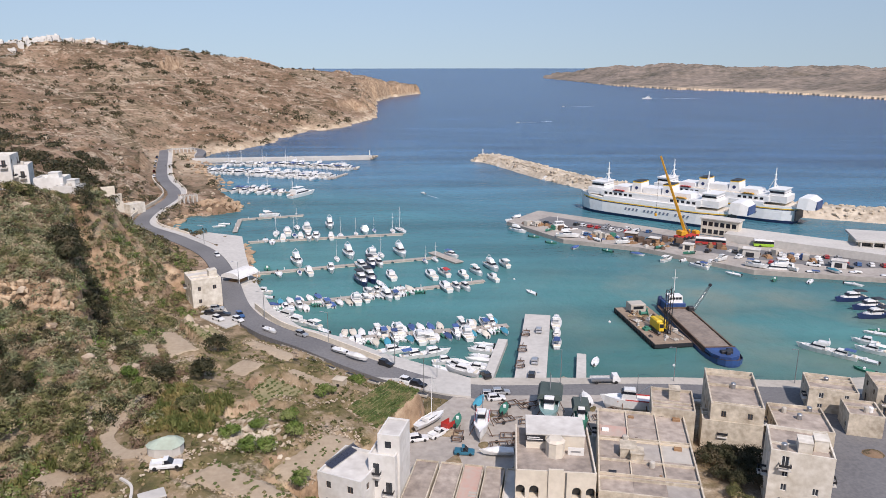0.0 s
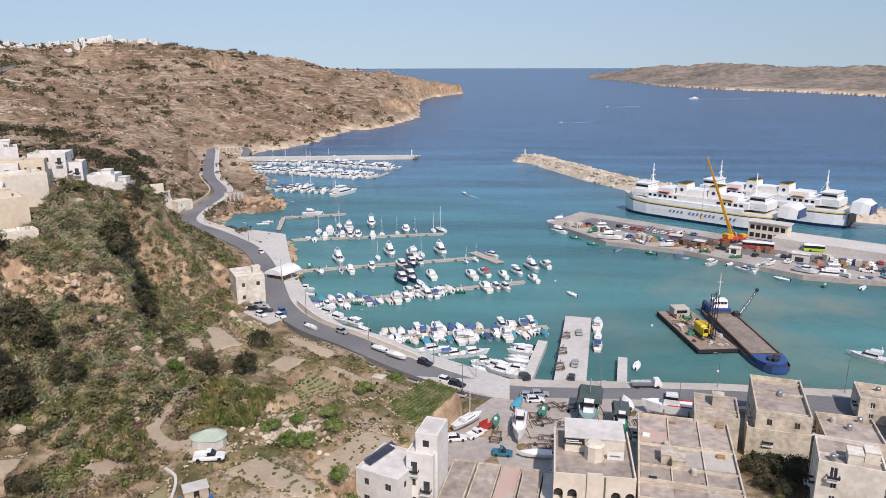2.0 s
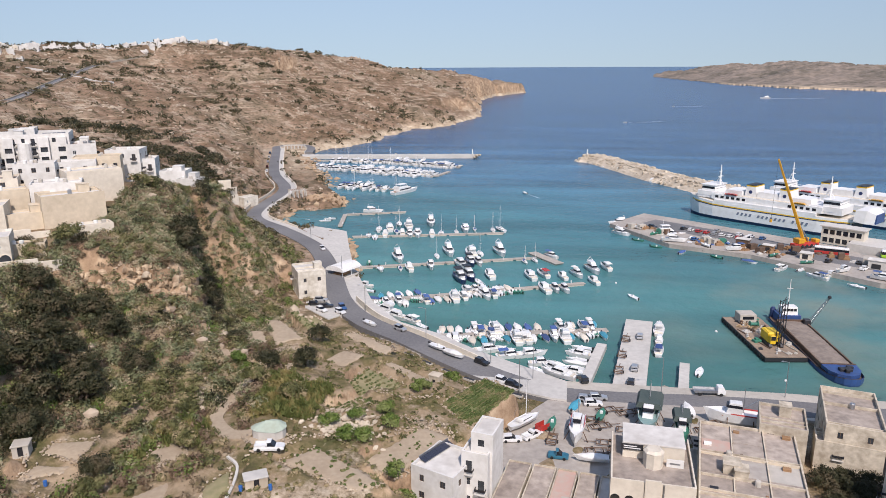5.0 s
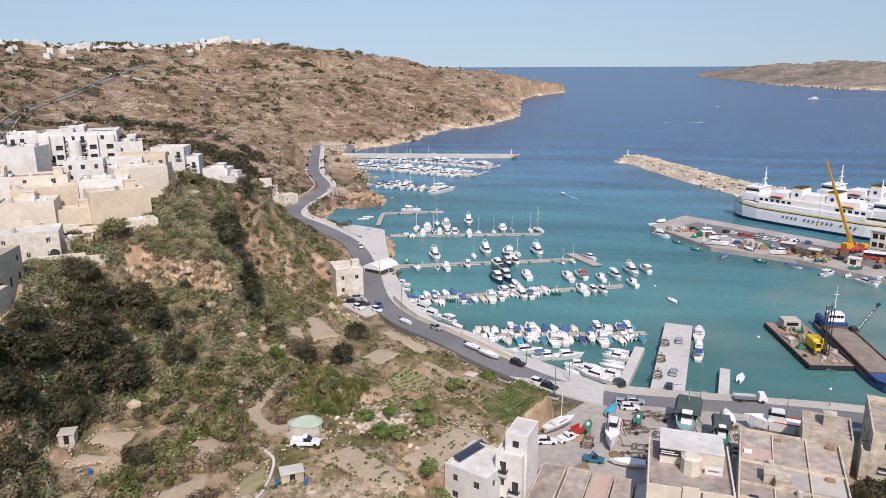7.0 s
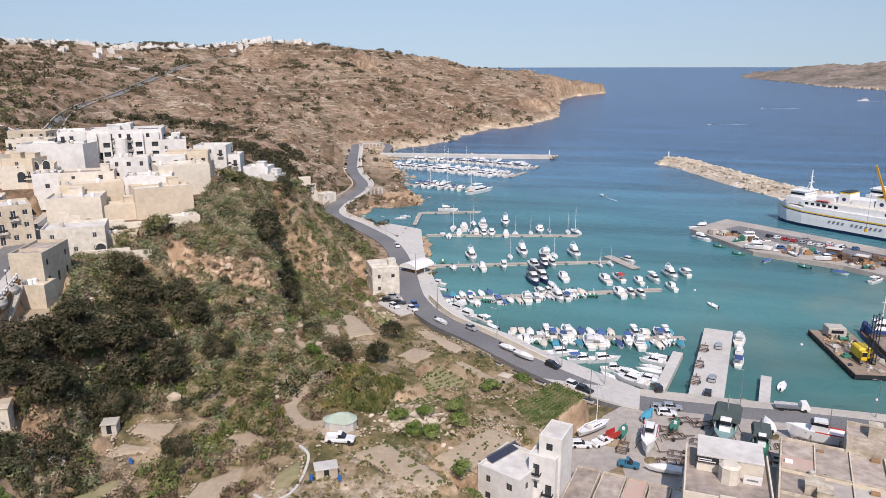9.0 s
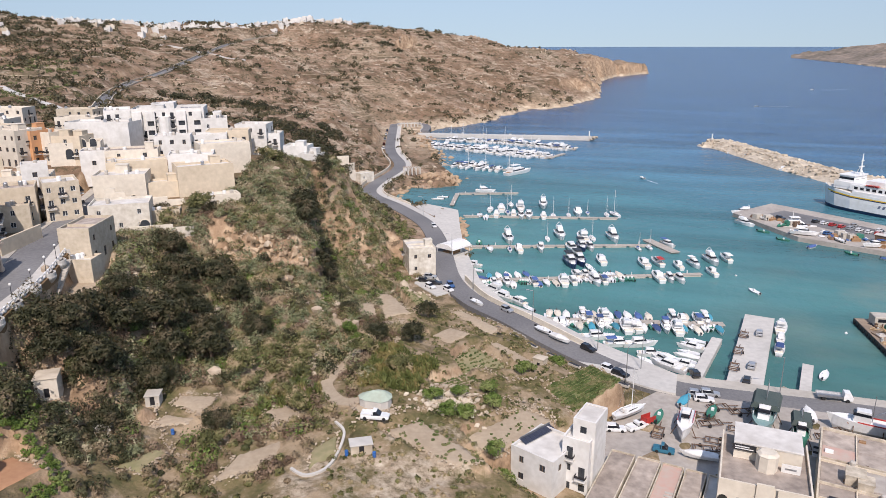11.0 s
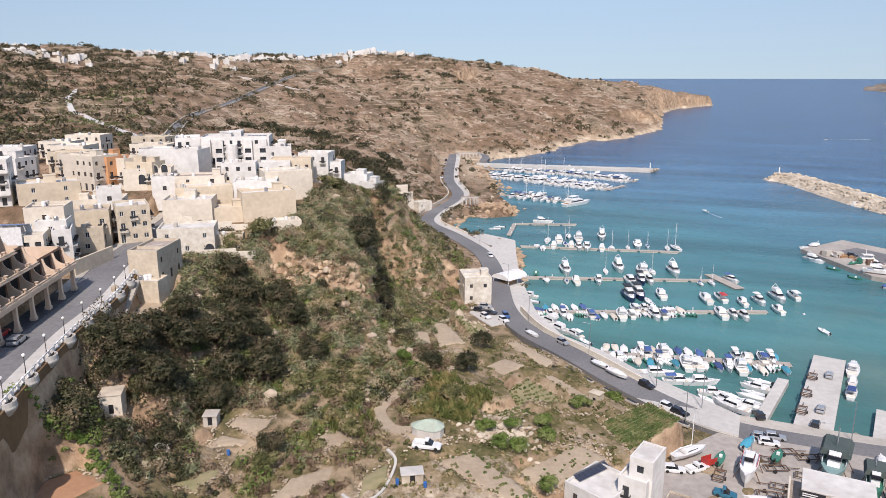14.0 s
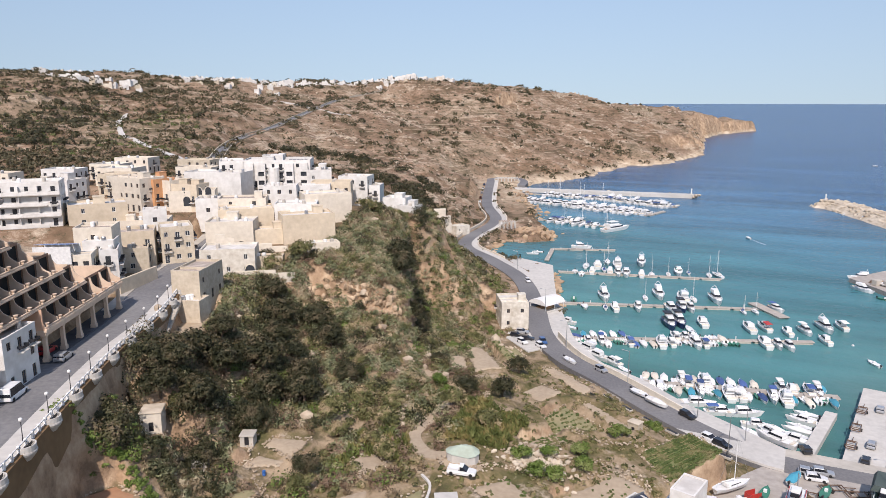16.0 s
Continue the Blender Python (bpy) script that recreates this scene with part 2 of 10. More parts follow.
    # bare limestone showing through in patches and streaks
    bare = ramp(tex(0.03, 9, 0.78), (0.545, (0, 0, 0)), (0.61, (0.85, 0.85, 0.85)))
    stone = ramp(tex(0.5, 5, 0.8), (0.36, (0.10, 0.085, 0.06)), (0.44, (0.30, 0.235, 0.165)), (0.56, (0.46, 0.38, 0.285)), (0.7, (0.58, 0.50, 0.39)))
    body = mixed(bare, body, stone)
    # dry stone terrace walls: broken pale lines that follow the height
    lev, lm, fr = n.new("ShaderNodeSeparateXYZ"), n.new("ShaderNodeMath"), n.new("ShaderNodeMath")
    l.new(g.outputs["Position"], lev.inputs[0])
    lm.operation, fr.operation = "MULTIPLY_ADD", "FRACT"
    lm.inputs[1].default_value = 0.55
    l.new(tex(0.012, 3), lm.inputs[0])
    zs = n.new("ShaderNodeMath")
    zs.operation = "MULTIPLY"
    zs.inputs[1].default_value = 1 / 3.6
    l.new(lev.outputs["Z"], zs.inputs[0])
    l.new(zs.outputs[0], lm.inputs[2])
    l.new(lm.outputs[0], fr.inputs[0])
    band = ramp(fr.outputs[0], (0.0, (1, 1, 1)), (0.10, (1, 1, 1)), (0.16, (0, 0, 0)))
    broken = ramp(tex(0.02, 5, 0.7), (0.50, (0, 0, 0)), (0.57, (0.75, 0.75, 0.75)))
    farr = n.new("ShaderNodeVectorMath")
    farr.operation = "LENGTH"
    l.new(g.outputs["Position"], farr.inputs[0])
    fm = n.new("ShaderNodeMapRange")
    fm.inputs["From Min"].default_value, fm.inputs["From Max"].default_value = 330, 480
    l.new(farr.outputs["Value"], fm.inputs["Value"])
    m1, m2 = n.new("ShaderNodeMath"), n.new("ShaderNodeMath")
    m1.operation = m2.operation = "MULTIPLY"
    l.new(band, m1.inputs[0])
    l.new(broken, m1.inputs[1])
    l.new(m1.outputs[0], m2.inputs[0])
    l.new(fm.outputs[0], m2.inputs[1])
    walls = ramp(tex(0.2, 5, 0.7), (0.3, (0.28, 0.21, 0.14)), (0.65, (0.54, 0.45, 0.33)))
    body = mixed(m2.outputs[0], body, walls)
    # steep faces and the shore are bare pale rock
    sep, pos = n.new("ShaderNodeSeparateXYZ"), n.new("ShaderNodeSeparateXYZ")
    l.new(g.outputs["Normal"], sep.inputs[0])
    l.new(g.outputs["Position"], pos.inputs[0])
    steep = n.new("ShaderNodeMapRange")
    steep.inputs["From Min"].default_value, steep.inputs["From Max"].default_value = 0.80, 0.62
    l.new(sep.outputs["Z"], steep.inputs["Value"])
    rock = ramp(tex(0.16, 7, 0.7), (0.35, (0.20, 0.135, 0.085)), (0.5, (0.38, 0.26, 0.165)), (0.68, (0.56, 0.43, 0.29)))
    body = mixed(steep.outputs[0], body, rock)
    shore = n.new("ShaderNodeMapRange")
    shore.inputs["From Min"].default_value, shore.inputs["From Max"].default_value = 6.5, 3.0
    wob = n.new("ShaderNodeMath")
    wob.operation = "MULTIPLY_ADD"
    wob.inputs[1].default_value = 12.0
    l.new(mid, wob.inputs[0])
    sh = n.new("ShaderNodeMath")
    sh.operation = "SUBTRACT"
    sh.inputs[1].default_value = 6.0
    l.new(pos.outputs["Z"], sh.inputs[0])
    l.new(sh.outputs[0], wob.inputs[2])
    l.new(wob.outputs[0], shore.inputs["Value"])
    far = n.new("ShaderNodeMapRange")
    far.inputs["From Min"].default_value, far.inputs["From Max"].default_value = 430, 560
    l.new(pos.outputs["Y"], far.inputs["Value"])
    both = n.new("ShaderNodeMath")
    both.operation = "MULTIPLY"
    l.new(far.outputs[0], both.inputs[0])
    l.new(shore.outputs[0], both.inputs[1])
    pale = ramp(tex(0.11, 7, 0.75), (0.34, (0.22, 0.16, 0.105)), (0.48, (0.42, 0.325, 0.225)), (0.64, (0.60, 0.50, 0.37)))
    body = mixed(both.outputs[0], body, pale)
    l.new(body, bs.inputs["Base Color"])
    bp = n.new("ShaderNodeBump")
    bp.inputs["Strength"].default_value, bp.inputs["Distance"].default_value = 0.7, 0.8
    l.new(fine, bp.inputs["Height"])
    l.new(bp.outputs[0], bs.inputs["Normal"])
    return m


def sea_material():
    m = bpy.data.materials.new("sea_water")
    m.use_nodes = True
    n, l = m.node_tree.nodes, m.node_tree.links
    bs = n["Principled BSDF"]
    bs.inputs["IOR"].default_value = 1.33
    bs.inputs["Roughness"].default_value = 0.22
    bs.inputs["Specular IOR Level"].default_value = 0.14
    g = n.new("ShaderNodeNewGeometry")
    sep = n.new("ShaderNodeSeparateXYZ")
    l.new(g.outputs["Position"], sep.inputs[0])
    no = n.new("ShaderNodeTexNoise")
    no.inputs["Scale"].default_value, no.inputs["Detail"].default_value = 0.008, 5
    l.new(g.outputs["Position"], no.inputs["Vector"])
    # depth: shallow and sandy inside the harbour, deep past the breakwaters
    a = n.new("ShaderNodeMath")
    a.operation = "MULTIPLY_ADD"
    a.inputs[1].default_value = 260
    l.new(no.outputs[0], a.inputs[0])
    b = n.new("ShaderNodeMath")
    b.operation = "MULTIPLY_ADD"
    b.inputs[1].default_value = 0.35
    l.new(sep.outputs["X"], b.inputs[0])
    l.new(sep.outputs["Y"], b.inputs[2])
    l.new(b.outputs[0], a.inputs[2])
    mr = n.new("ShaderNodeMapRange")
    mr.inputs["From Min"].default_value, mr.inputs["From Max"].default_value = 130, 1330
    l.new(a.outputs[0], mr.inputs["Value"])
    r = n.new("ShaderNodeValToRGB")
    e = r.color_ramp.elements
    stops = [(0.0, (0.10, 0.19, 0.16)), (0.12, (0.068, 0.182, 0.162)), (0.28, (0.05, 0.168, 0.195)), (0.42, (0.046, 0.13, 0.21)), (0.56, (0.026, 0.078, 0.16)), (1.0, (0.017, 0.056, 0.135))]
    while len(e) < len(stops):
        e.new(0.5)
    for k, (p, c) in zip(e, stops):
        k.position, k.color = p, rgb(c)
    l.new(mr.outputs[0], r.inputs[0])
    # wind streaks
    mp, st = n.new("ShaderNodeMapping"), n.new("ShaderNodeTexNoise")
    mp.inputs["Scale"].default_value = (0.006, 0.03, 1)
    mp.inputs["Rotation"].default_value = (0, 0, 0.35)
    st.inputs["Scale"].default_value, st.inputs["Detail"].default_value = 1.0, 5
    l.new(g.outputs["Position"], mp.inputs[0])
    l.new(mp.outputs[0], st.inputs["Vector"])
    hs, vr = n.new("ShaderNodeHueSaturation"), n.new("ShaderNodeMapRange")
    vr.inputs["From Min"].default_value, vr.inputs["From Max"].default_value = 0.35, 0.65
    vr.inputs["To Min"].default_value, vr.inputs["To Max"].default_value = 0.72, 1.28
    l.new(st.outputs[0], vr.inputs["Value"])
    l.new(vr.outputs[0], hs.inputs["Value"])
    l.new(r.outputs[0], hs.inputs["Color"])
    mud, reach, cloud, both, mx = n.new("ShaderNodeVectorMath"), n.new("ShaderNodeMapRange"), n.new("ShaderNodeMapRange"), n.new("ShaderNodeMath"), n.new("ShaderNodeMix")
    mud.operation, both.operation, mx.data_type = "DISTANCE", "MULTIPLY", "RGBA"
    mud.inputs[1].default_value = (92, 214, 0)
    l.new(g.outputs["Position"], mud.inputs[0])
    reach.inputs["From Min"].default_value, reach.inputs["From Max"].default_value = 80, 20
    l.new(mud.outputs["Value"], reach.inputs["Value"])
    murk = n.new("ShaderNodeTexNoise")
    murk.inputs["Scale"].default_value, murk.inputs["Detail"].default_value = 0.028, 4
    l.new(g.outputs["Position"], murk.inputs["Vector"])
    cloud.inputs["From Min"].default_value, cloud.inputs["From Max"].default_value, cloud.inputs["To Max"].default_value = 0.42, 0.62, 0.7
    l.new(murk.outputs[0], cloud.inputs["Value"])
    l.new(reach.outputs[0], both.inputs[0])
    l.new(cloud.outputs[0], both.inputs[1])
    l.new(both.outputs[0], mx.inputs["Factor"])
    l.new(hs.outputs[0], mx.inputs["A"])
    mx.inputs["B"].default_value = rgb((0.185, 0.215, 0.17))
    l.new(mx.outputs["Result"], bs.inputs["Base Color"])
    w = n.new("ShaderNodeTexNoise")
    w.inputs["Scale"].default_value, w.inputs["Detail"].default_value = 0.22, 6
    l.new(g.outputs["Position"], w.inputs["Vector"])
    bp = n.new("ShaderNodeBump")
    bp.inputs["Strength"].default_value, bp.inputs["Distance"].default_value = 0.75, 0.9
    l.new(w.outputs[0], bp.inputs["Height"])
    l.new(bp.outputs[0], bs.inputs["Normal"])
    return m


# ---- building tools ----
class Solid:
    """Collects corners and faces of one mesh."""

    def __init__(self):
        self.v, self.f = [], []

    def add(self, verts, faces, m=None):
        k = len(self.v)
        self.v += [tuple(m @ Vector(p)) for p in verts] if m else [tuple(p) for p in verts]
        self.f += [tuple(i + k for i in q) for q in faces]
        return self

    def box(self, x0, y0, z0, x1, y1, z1, m=None, c=0.0):
        """A box; c cuts its upper edges."""
        v = [(x0, y0, z0), (x1, y0, z0), (x1, y1, z0), (x0, y1, z0)]
        if c:
            v += [(x0, y0, z1 - c), (x1, y0, z1 - c), (x1, y1, z1 - c), (x0, y1, z1 - c), (x0 + c, y0 + c, z1), (x1 - c, y0 + c, z1), (x1 - c, y1 - c, z1), (x0 + c, y1 - c, z1)]
            f = [(3, 2, 1, 0), (8, 9, 10, 11)] + [(i + j, (i + 1) % 4 + j, (i + 1) % 4 + j + 4, i + j + 4) for j in (0, 4) for i in range(4)]
        else:
            v += [(x0, y0, z1), (x1, y0, z1), (x1, y1, z1), (x0, y1, z1)]
            f = [(3, 2, 1, 0), (4, 5, 6, 7)] + [(i, (i + 1) % 4, (i + 1) % 4 + 4, i + 4) for i in range(4)]
        return self.add(v, f, m)

    def loft(self, rings, m=None, caps=True):
        k = len(rings[0])
        v = [p for r in rings for p in r]
        f = [(a * k + i, a * k + (i + 1) % k, (a + 1) * k + (i + 1) % k, (a + 1) * k + i) for a in range(len(rings) - 1) for i in range(k)]
        if caps:
            f += [tuple(range(k - 1, -1, -1)), tuple((len(rings) - 1) * k + i for i in range(k))]
        return self.add(v, f, m)

    def rod(self, a, b, r0, r1=None, sides=6):
        a, b = Vector(a), Vector(b)
        r1 = r0 if r1 is None else r1
        q = (b - a).to_track_quat("Z", "Y")
        ring = [Vector((math.cos(2 * math.pi * i / sides), math.sin(2 * math.pi * i / sides), 0)) for i in range(sides)]
        return self.loft([[a + q @ (p * r0) for p in ring], [b + q @ (p * r1) for p in ring]])

    def lathe(self, x, y, profile, sides=10, sx=1.0, sy=1.0):
        return self.loft([[(x + r * sx * math.cos(2 * math.pi * i / sides), y + r * sy * math.sin(2 * math.pi * i / sides), z) for i in range(sides)] for r, z in profile])

    def prism(self, outline, z0, z1, m=None):
        return self.loft([[(x, y, z0) for x, y in outline], [(x, y, z1) for x, y in outline]], m)

    def mesh(self, name, mat, smooth=False):
        me = bpy.data.meshes.new(name)
        me.from_pydata(self.v, [], self.f)
        me.materials.append(mat)
        if smooth:
            me.polygons.foreach_set("use_smooth", [True] * len(me.polygons))
        me.update()
        return me


def thing(name, label, category, group="", m=None):
    ob = new(name)
    ob.empty_display_size = 0.3
    if m is not None:
        ob.matrix_basis = m
    return tagged(ob, label, category, group)


def part(name, solid, mat, parent, label="", smooth=False, m=None):
    me = solid if isinstance(solid, bpy.types.Mesh) else solid.mesh(name, mat, smooth)
    ob = new(name, me)
    ob.parent = parent
    if m is not None:
        ob.matrix_basis = m
    if label:
        ob["label"] = label
    return ob


def setting(name, solid, mat, label, category, smooth=False, kind="structure"):
    ob = new(name, solid.mesh(name, mat, smooth))
    return tagged(ob, label, category, kind=kind)


def raw_mesh(name, verts, faces, mat, smooth=True):
    """A mesh from arrays: triangles or quads."""
    me = bpy.data.meshes.new(name)
    k = faces.shape[1]
    me.vertices.add(len(verts))
    me.vertices.foreach_set("co", np.asarray(verts, np.float32).ravel())
    me.loops.add(faces.size)
    me.loops.foreach_set("vertex_index", faces.astype(np.int32).ravel())
    me.polygons.add(len(faces))
    me.polygons.foreach_set("loop_start", np.arange(0, faces.size, k, dtype=np.int32))
    me.polygons.foreach_set("loop_total", np.full(len(faces), k, np.int32))
    me.polygons.foreach_set("use_smooth", np.full(len(faces), smooth))
    me.materials.append(mat)
    me.update(calc_edges=True)
    return me


# ---- the lie of the land: heights along the lines of the place ----
HARBOUR_ROAD = [(-229, 598, 4.5), (-180, 462, 4.5), (-149, 398, 4), (-142, 342, 4), (-134, 316, 4), (-112, 294, 4), (-89, 267, 4), (-73, 235, 4), (-60, 203, 4),
                (-48, 186, 4), (-33, 174, 3.9), (-17, 161, 3.4), (-1, 151, 2.9), (10, 148, 2.7), (24, 148, 2.6), (39, 148.5, 2.6), (57, 148, 2.6), (80, 146, 2.6), (104, 141, 2.6), (150, 134, 2.6)]
UPPER_ROAD = [(-66, 18, 33), (-89, 53, 33), (-98.5, 68, 33), (-105.5, 80, 33), (-113, 95, 33), (-126, 116, 33.5), (-136, 136, 34), (-147, 160, 35), (-165, 190, 37)]
HILL_ROAD = [(-236, 250, 44.5), (-262, 285, 45.5), (-312, 349, 46.6), (-350, 411, 49.2), (-375, 478, 53.6), (-437, 625, 66), (-478, 737, 76), (-485, 810, 83), (-490, 880, 90)]
LAND = [(-5200, 2900), (-1500, 2400), (-500, 2120), (-90, 2060), (-43, 2000), (-50, 1930), (-113, 1749), (-136, 1484), (-108, 1260), (-92, 1060), (-105, 960), (-119, 870), (-151, 840), (-165, 740),
        (-166, 680), (-196, 620), (-194, 572), (-178, 540), (-150, 478), (-133, 430), (-108, 384), (-106, 366), (-119, 356), (-130, 360), (-127, 334), (-124, 320), (-116, 311), (-103, 309), (-85, 301), (-76, 272), (-67, 245), (-51, 207),
        (-39, 190), (-26, 182), (-14, 171), (-1, 162), (8, 155.5), (34, 155), (57, 155), (84, 153), (108, 155), (124, 168), (132, 190), (148, 216), (172, 234), (230, 330), (330, 300), (700, 200), (5200, 60),
        (5200, -5200), (-5200, -5200)]
ANCHORS = {
    "below_wall": [(-95, 91, 25.5), (-101, 101, 27), (-104, 108, 27.5), (-90, 80, 24), (-84, 69, 21.5), (-76, 48, 20), (-92, 100, 20)],
    "garden": [(-43, 99, 14), (-30, 110, 11.5), (-14, 122, 8.5), (-12, 138, 7), (-4, 112, 6), (-55, 125, 13), (-60, 150, 12), (-48, 160, 8), (-70, 100, 12), (-66, 76, 11), (-40, 70, 13)],
    "spur_top": [(-120, 206, 40.5), (-112, 200, 39.5), (-132, 216, 42), (-112, 178, 41), (-104, 186, 41), (-99, 182, 40), (-97, 172, 37.5), (-104, 160, 36.5), (-90, 160, 33), (-86, 152.5, 31), (-95, 148.5, 31.5), (-106, 150, 33.5)],
    "spur_foot": [(-83, 140, 22), (-94, 137.5, 23), (-104, 138, 24.5), (-72, 148, 14)],
    "spur_back": [(-88, 189, 15), (-95.5, 205, 25), (-106, 222, 31), (-87, 205, 16), (-77, 167, 13)],
    "slope": [(-83, 200, 10), (-100, 235, 17), (-140, 260, 25), (-160, 320, 19), (-190, 380, 22), (-220, 450, 20), (-250, 520, 24)],
    "town": [(-150, 120, 36), (-180, 170, 41), (-150, 195, 42), (-200, 230, 46), (-240, 150, 42), (-175, 270, 42), (-120, 118, 30), (-105, 112, 26)],
    "front": [(0, 100, 5), (30, 110, 4), (60, 100, 6), (90, 110, 4), (0, 40, 14), (60, 40, 16), (-60, -40, 28), (60, -60, 30)],
    "hill": [(-330, 620, 45), (-420, 480, 62), (-280, 700, 36), (-250, 800, 38), (-230, 1000, 45), (-200, 1250, 40), (-195, 1510, 54), (-150, 1780, 36), (-430, 800, 72), (-330, 330, 52), (-420, 330, 62), (-350, 230, 50)],
    "ridge": [(-590, 400, 97), (-640, 640, 99), (-670, 880, 96), (-460, 900, 100), (-415, 900, 100), (-366, 930, 93), (-335, 1050, 86), (-275, 1220, 80), (-182, 1440, 62), (-168, 1590, 50), (-150, 1680, 43), (-110, 1840, 33), (-74, 1920, 25), (-60, 1975, 20)],
    "back": [(-1200, 1800, 96), (-900, 1500, 98), (-500, 1700, 52), (-330, 1950, 24), (-300, 1560, 58), (-2500, 900, 90), (-900, -200, 80), (0, -800, 60), (1200, -800, 60), (400, 100, 25), (600, -200, 50)],
}
PTS = np.array([p for g in ANCHORS.values() for p in g] + [(x, y, z - 0.2) for x, y, z in HARBOUR_ROAD] + [(x, y, z - 0.2) for x, y, z in UPPER_ROAD], float)


def _kernel(d2):
    return np.sqrt(d2 + 36.0)


_D = ((PTS[:, None, :2] - PTS[None, :, :2]) ** 2).sum(2)
_MEAN = PTS[:, 2].mean()
_WEIGHTS = np.linalg.solve(_kernel(_D) - 0.02 * np.eye(len(PTS)), PTS[:, 2] - _MEAN)


def line_distance(x, y, line):
    """Distance to a line of points, and the height along it at the foot of the perpendicular."""
    best, high = np.full(x.shape, 1e9), np.zeros(x.shape)
    for a, b in zip(line[:-1], line[1:]):
        dx, dy = b[0] - a[0], b[1] - a[1]
        s = np.clip(((x - a[0]) * dx + (y - a[1]) * dy) / (dx * dx + dy * dy), 0, 1)
        d = np.hypot(x - a[0] - s * dx, y - a[1] - s * dy)
        near = d < best
        best = np.where(near, d, best)
        if len(a) > 2:
            high = np.where(near, a[2] + s * (b[2] - a[2]), high)
    return best, high


def inside(x, y, outline):
    hit = np.zeros(x.shape, bool)
    for (x0, y0), (x1, y1) in zip(outline, outline[1:] + outline[:1]):
        if y0 != y1:
            hit ^= ((y0 > y) != (y1 > y)) & (x < (x1 - x0) * (y - y0) / (y1 - y0) + x0)
    return hit


def waves(x, y, size, seed):
    """Smooth irregular relief from a few crossed sine waves, -1 to 1."""
    rs = np.random.RandomState(seed)
    out = 0
    for k in range(7):
        a, p = rs.uniform(0, 6.28), rs.uniform(0, 6.28)
        f = 6.28 / size * rs.uniform(0.6, 1.7)
        out = out + np.sin(f * (x * math.cos(a) + y * math.sin(a)) + p + 1.3 * np.sin(f * 0.6 * (y * math.cos(a) - x * math.sin(a)) + 2 * p))
    return out / 4.2


# flat plots: x, y, half length, half width, turn, height, width of the bank round it
PLOTS = []


def smooth_step(t):
    t = np.clip(t, 0, 1)
    return t * t * (3 - 2 * t)


def ground_height(x, y):
    x, y = np.atleast_1d(np.asarray(x, float)), np.atleast_1d(np.asarray(y, float))
    z = np.full(x.shape, _MEAN)
    # the spur breaks off in a cliff along its seaward edge
    s = x - np.interp(y, [146, 150, 160, 172, 184, 200, 214], [-77, -79, -84.4, -90.7, -97, -105.5, -113])
    jump = np.where(s < 0, s, np.where(s < 2.6, s * 13 / 2.6, np.where(s < 28, 13 + (s - 2.6) * 15 / 25.4, s)))
    bx = x + (jump - s) * smooth_step((y - 145) / 6) * smooth_step((204 - y) / 12)
    # and in a rock face towards the valley
    v = np.interp(x, [-108, -95, -80], [147.5, 146.0, 148.5]) + 0.8 * waves(x, y, 9, 14) - y
    drop = np.where(v < 0, v, np.where(v < 2.2, v * 8 / 2.2, np.where(v < 22, 8 + (v - 2.2) * 14 / 19.8, v)))
    by = y - (drop - v) * smooth_step((x + 112) / 8) * smooth_step((-77 - x) / 3)
    for (px, py, _), w in zip(PTS, _WEIGHTS):
        z = z + w * _kernel((bx - px) ** 2 + (by - py) ** 2)
    r = np.hypot(x, y)
    far = smooth_step((r - 330) / 200)
    rough = 1.0 * waves(x, y, 45, 3) + 0.5 * waves(x, y, 17, 4) + 0.22 * waves(x, y, 6, 5)
    z = z + rough * (0.8 + 1.2 * far) + far * 5 * waves(x, y, 170, 6)
    # old field terraces on the hill, broken by noise
    step = 3.6
    q = (z + 1.2 * waves(x, y, 120, 8)) / step
    frac = q - np.floor(q)
    stair = (np.floor(q) + smooth_step((frac - 0.62) / 0.38)) * step - 1.2 * waves(x, y, 120, 8)
    keep = far * smooth_step(0.25 + 0.9 * waves(x, y, 260, 9) + 0.5 * smooth_step((y - 800) / 300))
    z = z + (stair - z) * 0.85 * keep
    # spur face: jutting ledges of rock
    sd, _ = line_distance(x, y, [(-106, 146), (-94, 146), (-82, 148)])
    z = z + np.exp(-(sd / 5) ** 2) * (1.3 * waves(x, y, 7, 12) + 1.2 * waves(x, y, 3.2, 13))
    for px, py, hl, hw, turn, pz, soft in PLOTS:
        c, s = math.cos(radians(turn)), math.sin(radians(turn))
        u, v = (x - px) * c + (y - py) * s, -(x - px) * s + (y - py) * c
        out = np.maximum(np.abs(u) - hl, np.abs(v) - hw)
        k = 1 - smooth_step(out / soft)
        z = z + (pz - 0.12 - z) * k
    for corners, pz in FIELDS.values():
        ex = [c[0] for c in corners]
        ey = [c[1] for c in corners]
        near = (x > min(ex) - 2) & (x < max(ex) + 2) & (y > min(ey) - 2) & (y < max(ey) + 2)
        if near.any():
            xs, ys = x[near], y[near]
            out = np.where(inside(xs, ys, corners), 0.0, line_distance(xs, ys, corners + corners[:1])[0])
            z[near] += (pz - 0.12 - z[near]) * (1 - smooth_step(out / 1.3))
    for line, half, soft in ((FOOTPATH, 1.7, 2.5), (CURVED_PATH, 0.7, 1.5), (HARBOUR_ROAD, 6.5, 9), (UPPER_ROAD, 6.2, 1.6), (HILL_ROAD, 4.5, 12)):
        d, h = line_distance(x, y, line)
        k = 1 - smooth_step((d - half) / soft)
        z = z + (h - 0.3 - z) * k
    jag = smooth_step((y - 600) / 60)
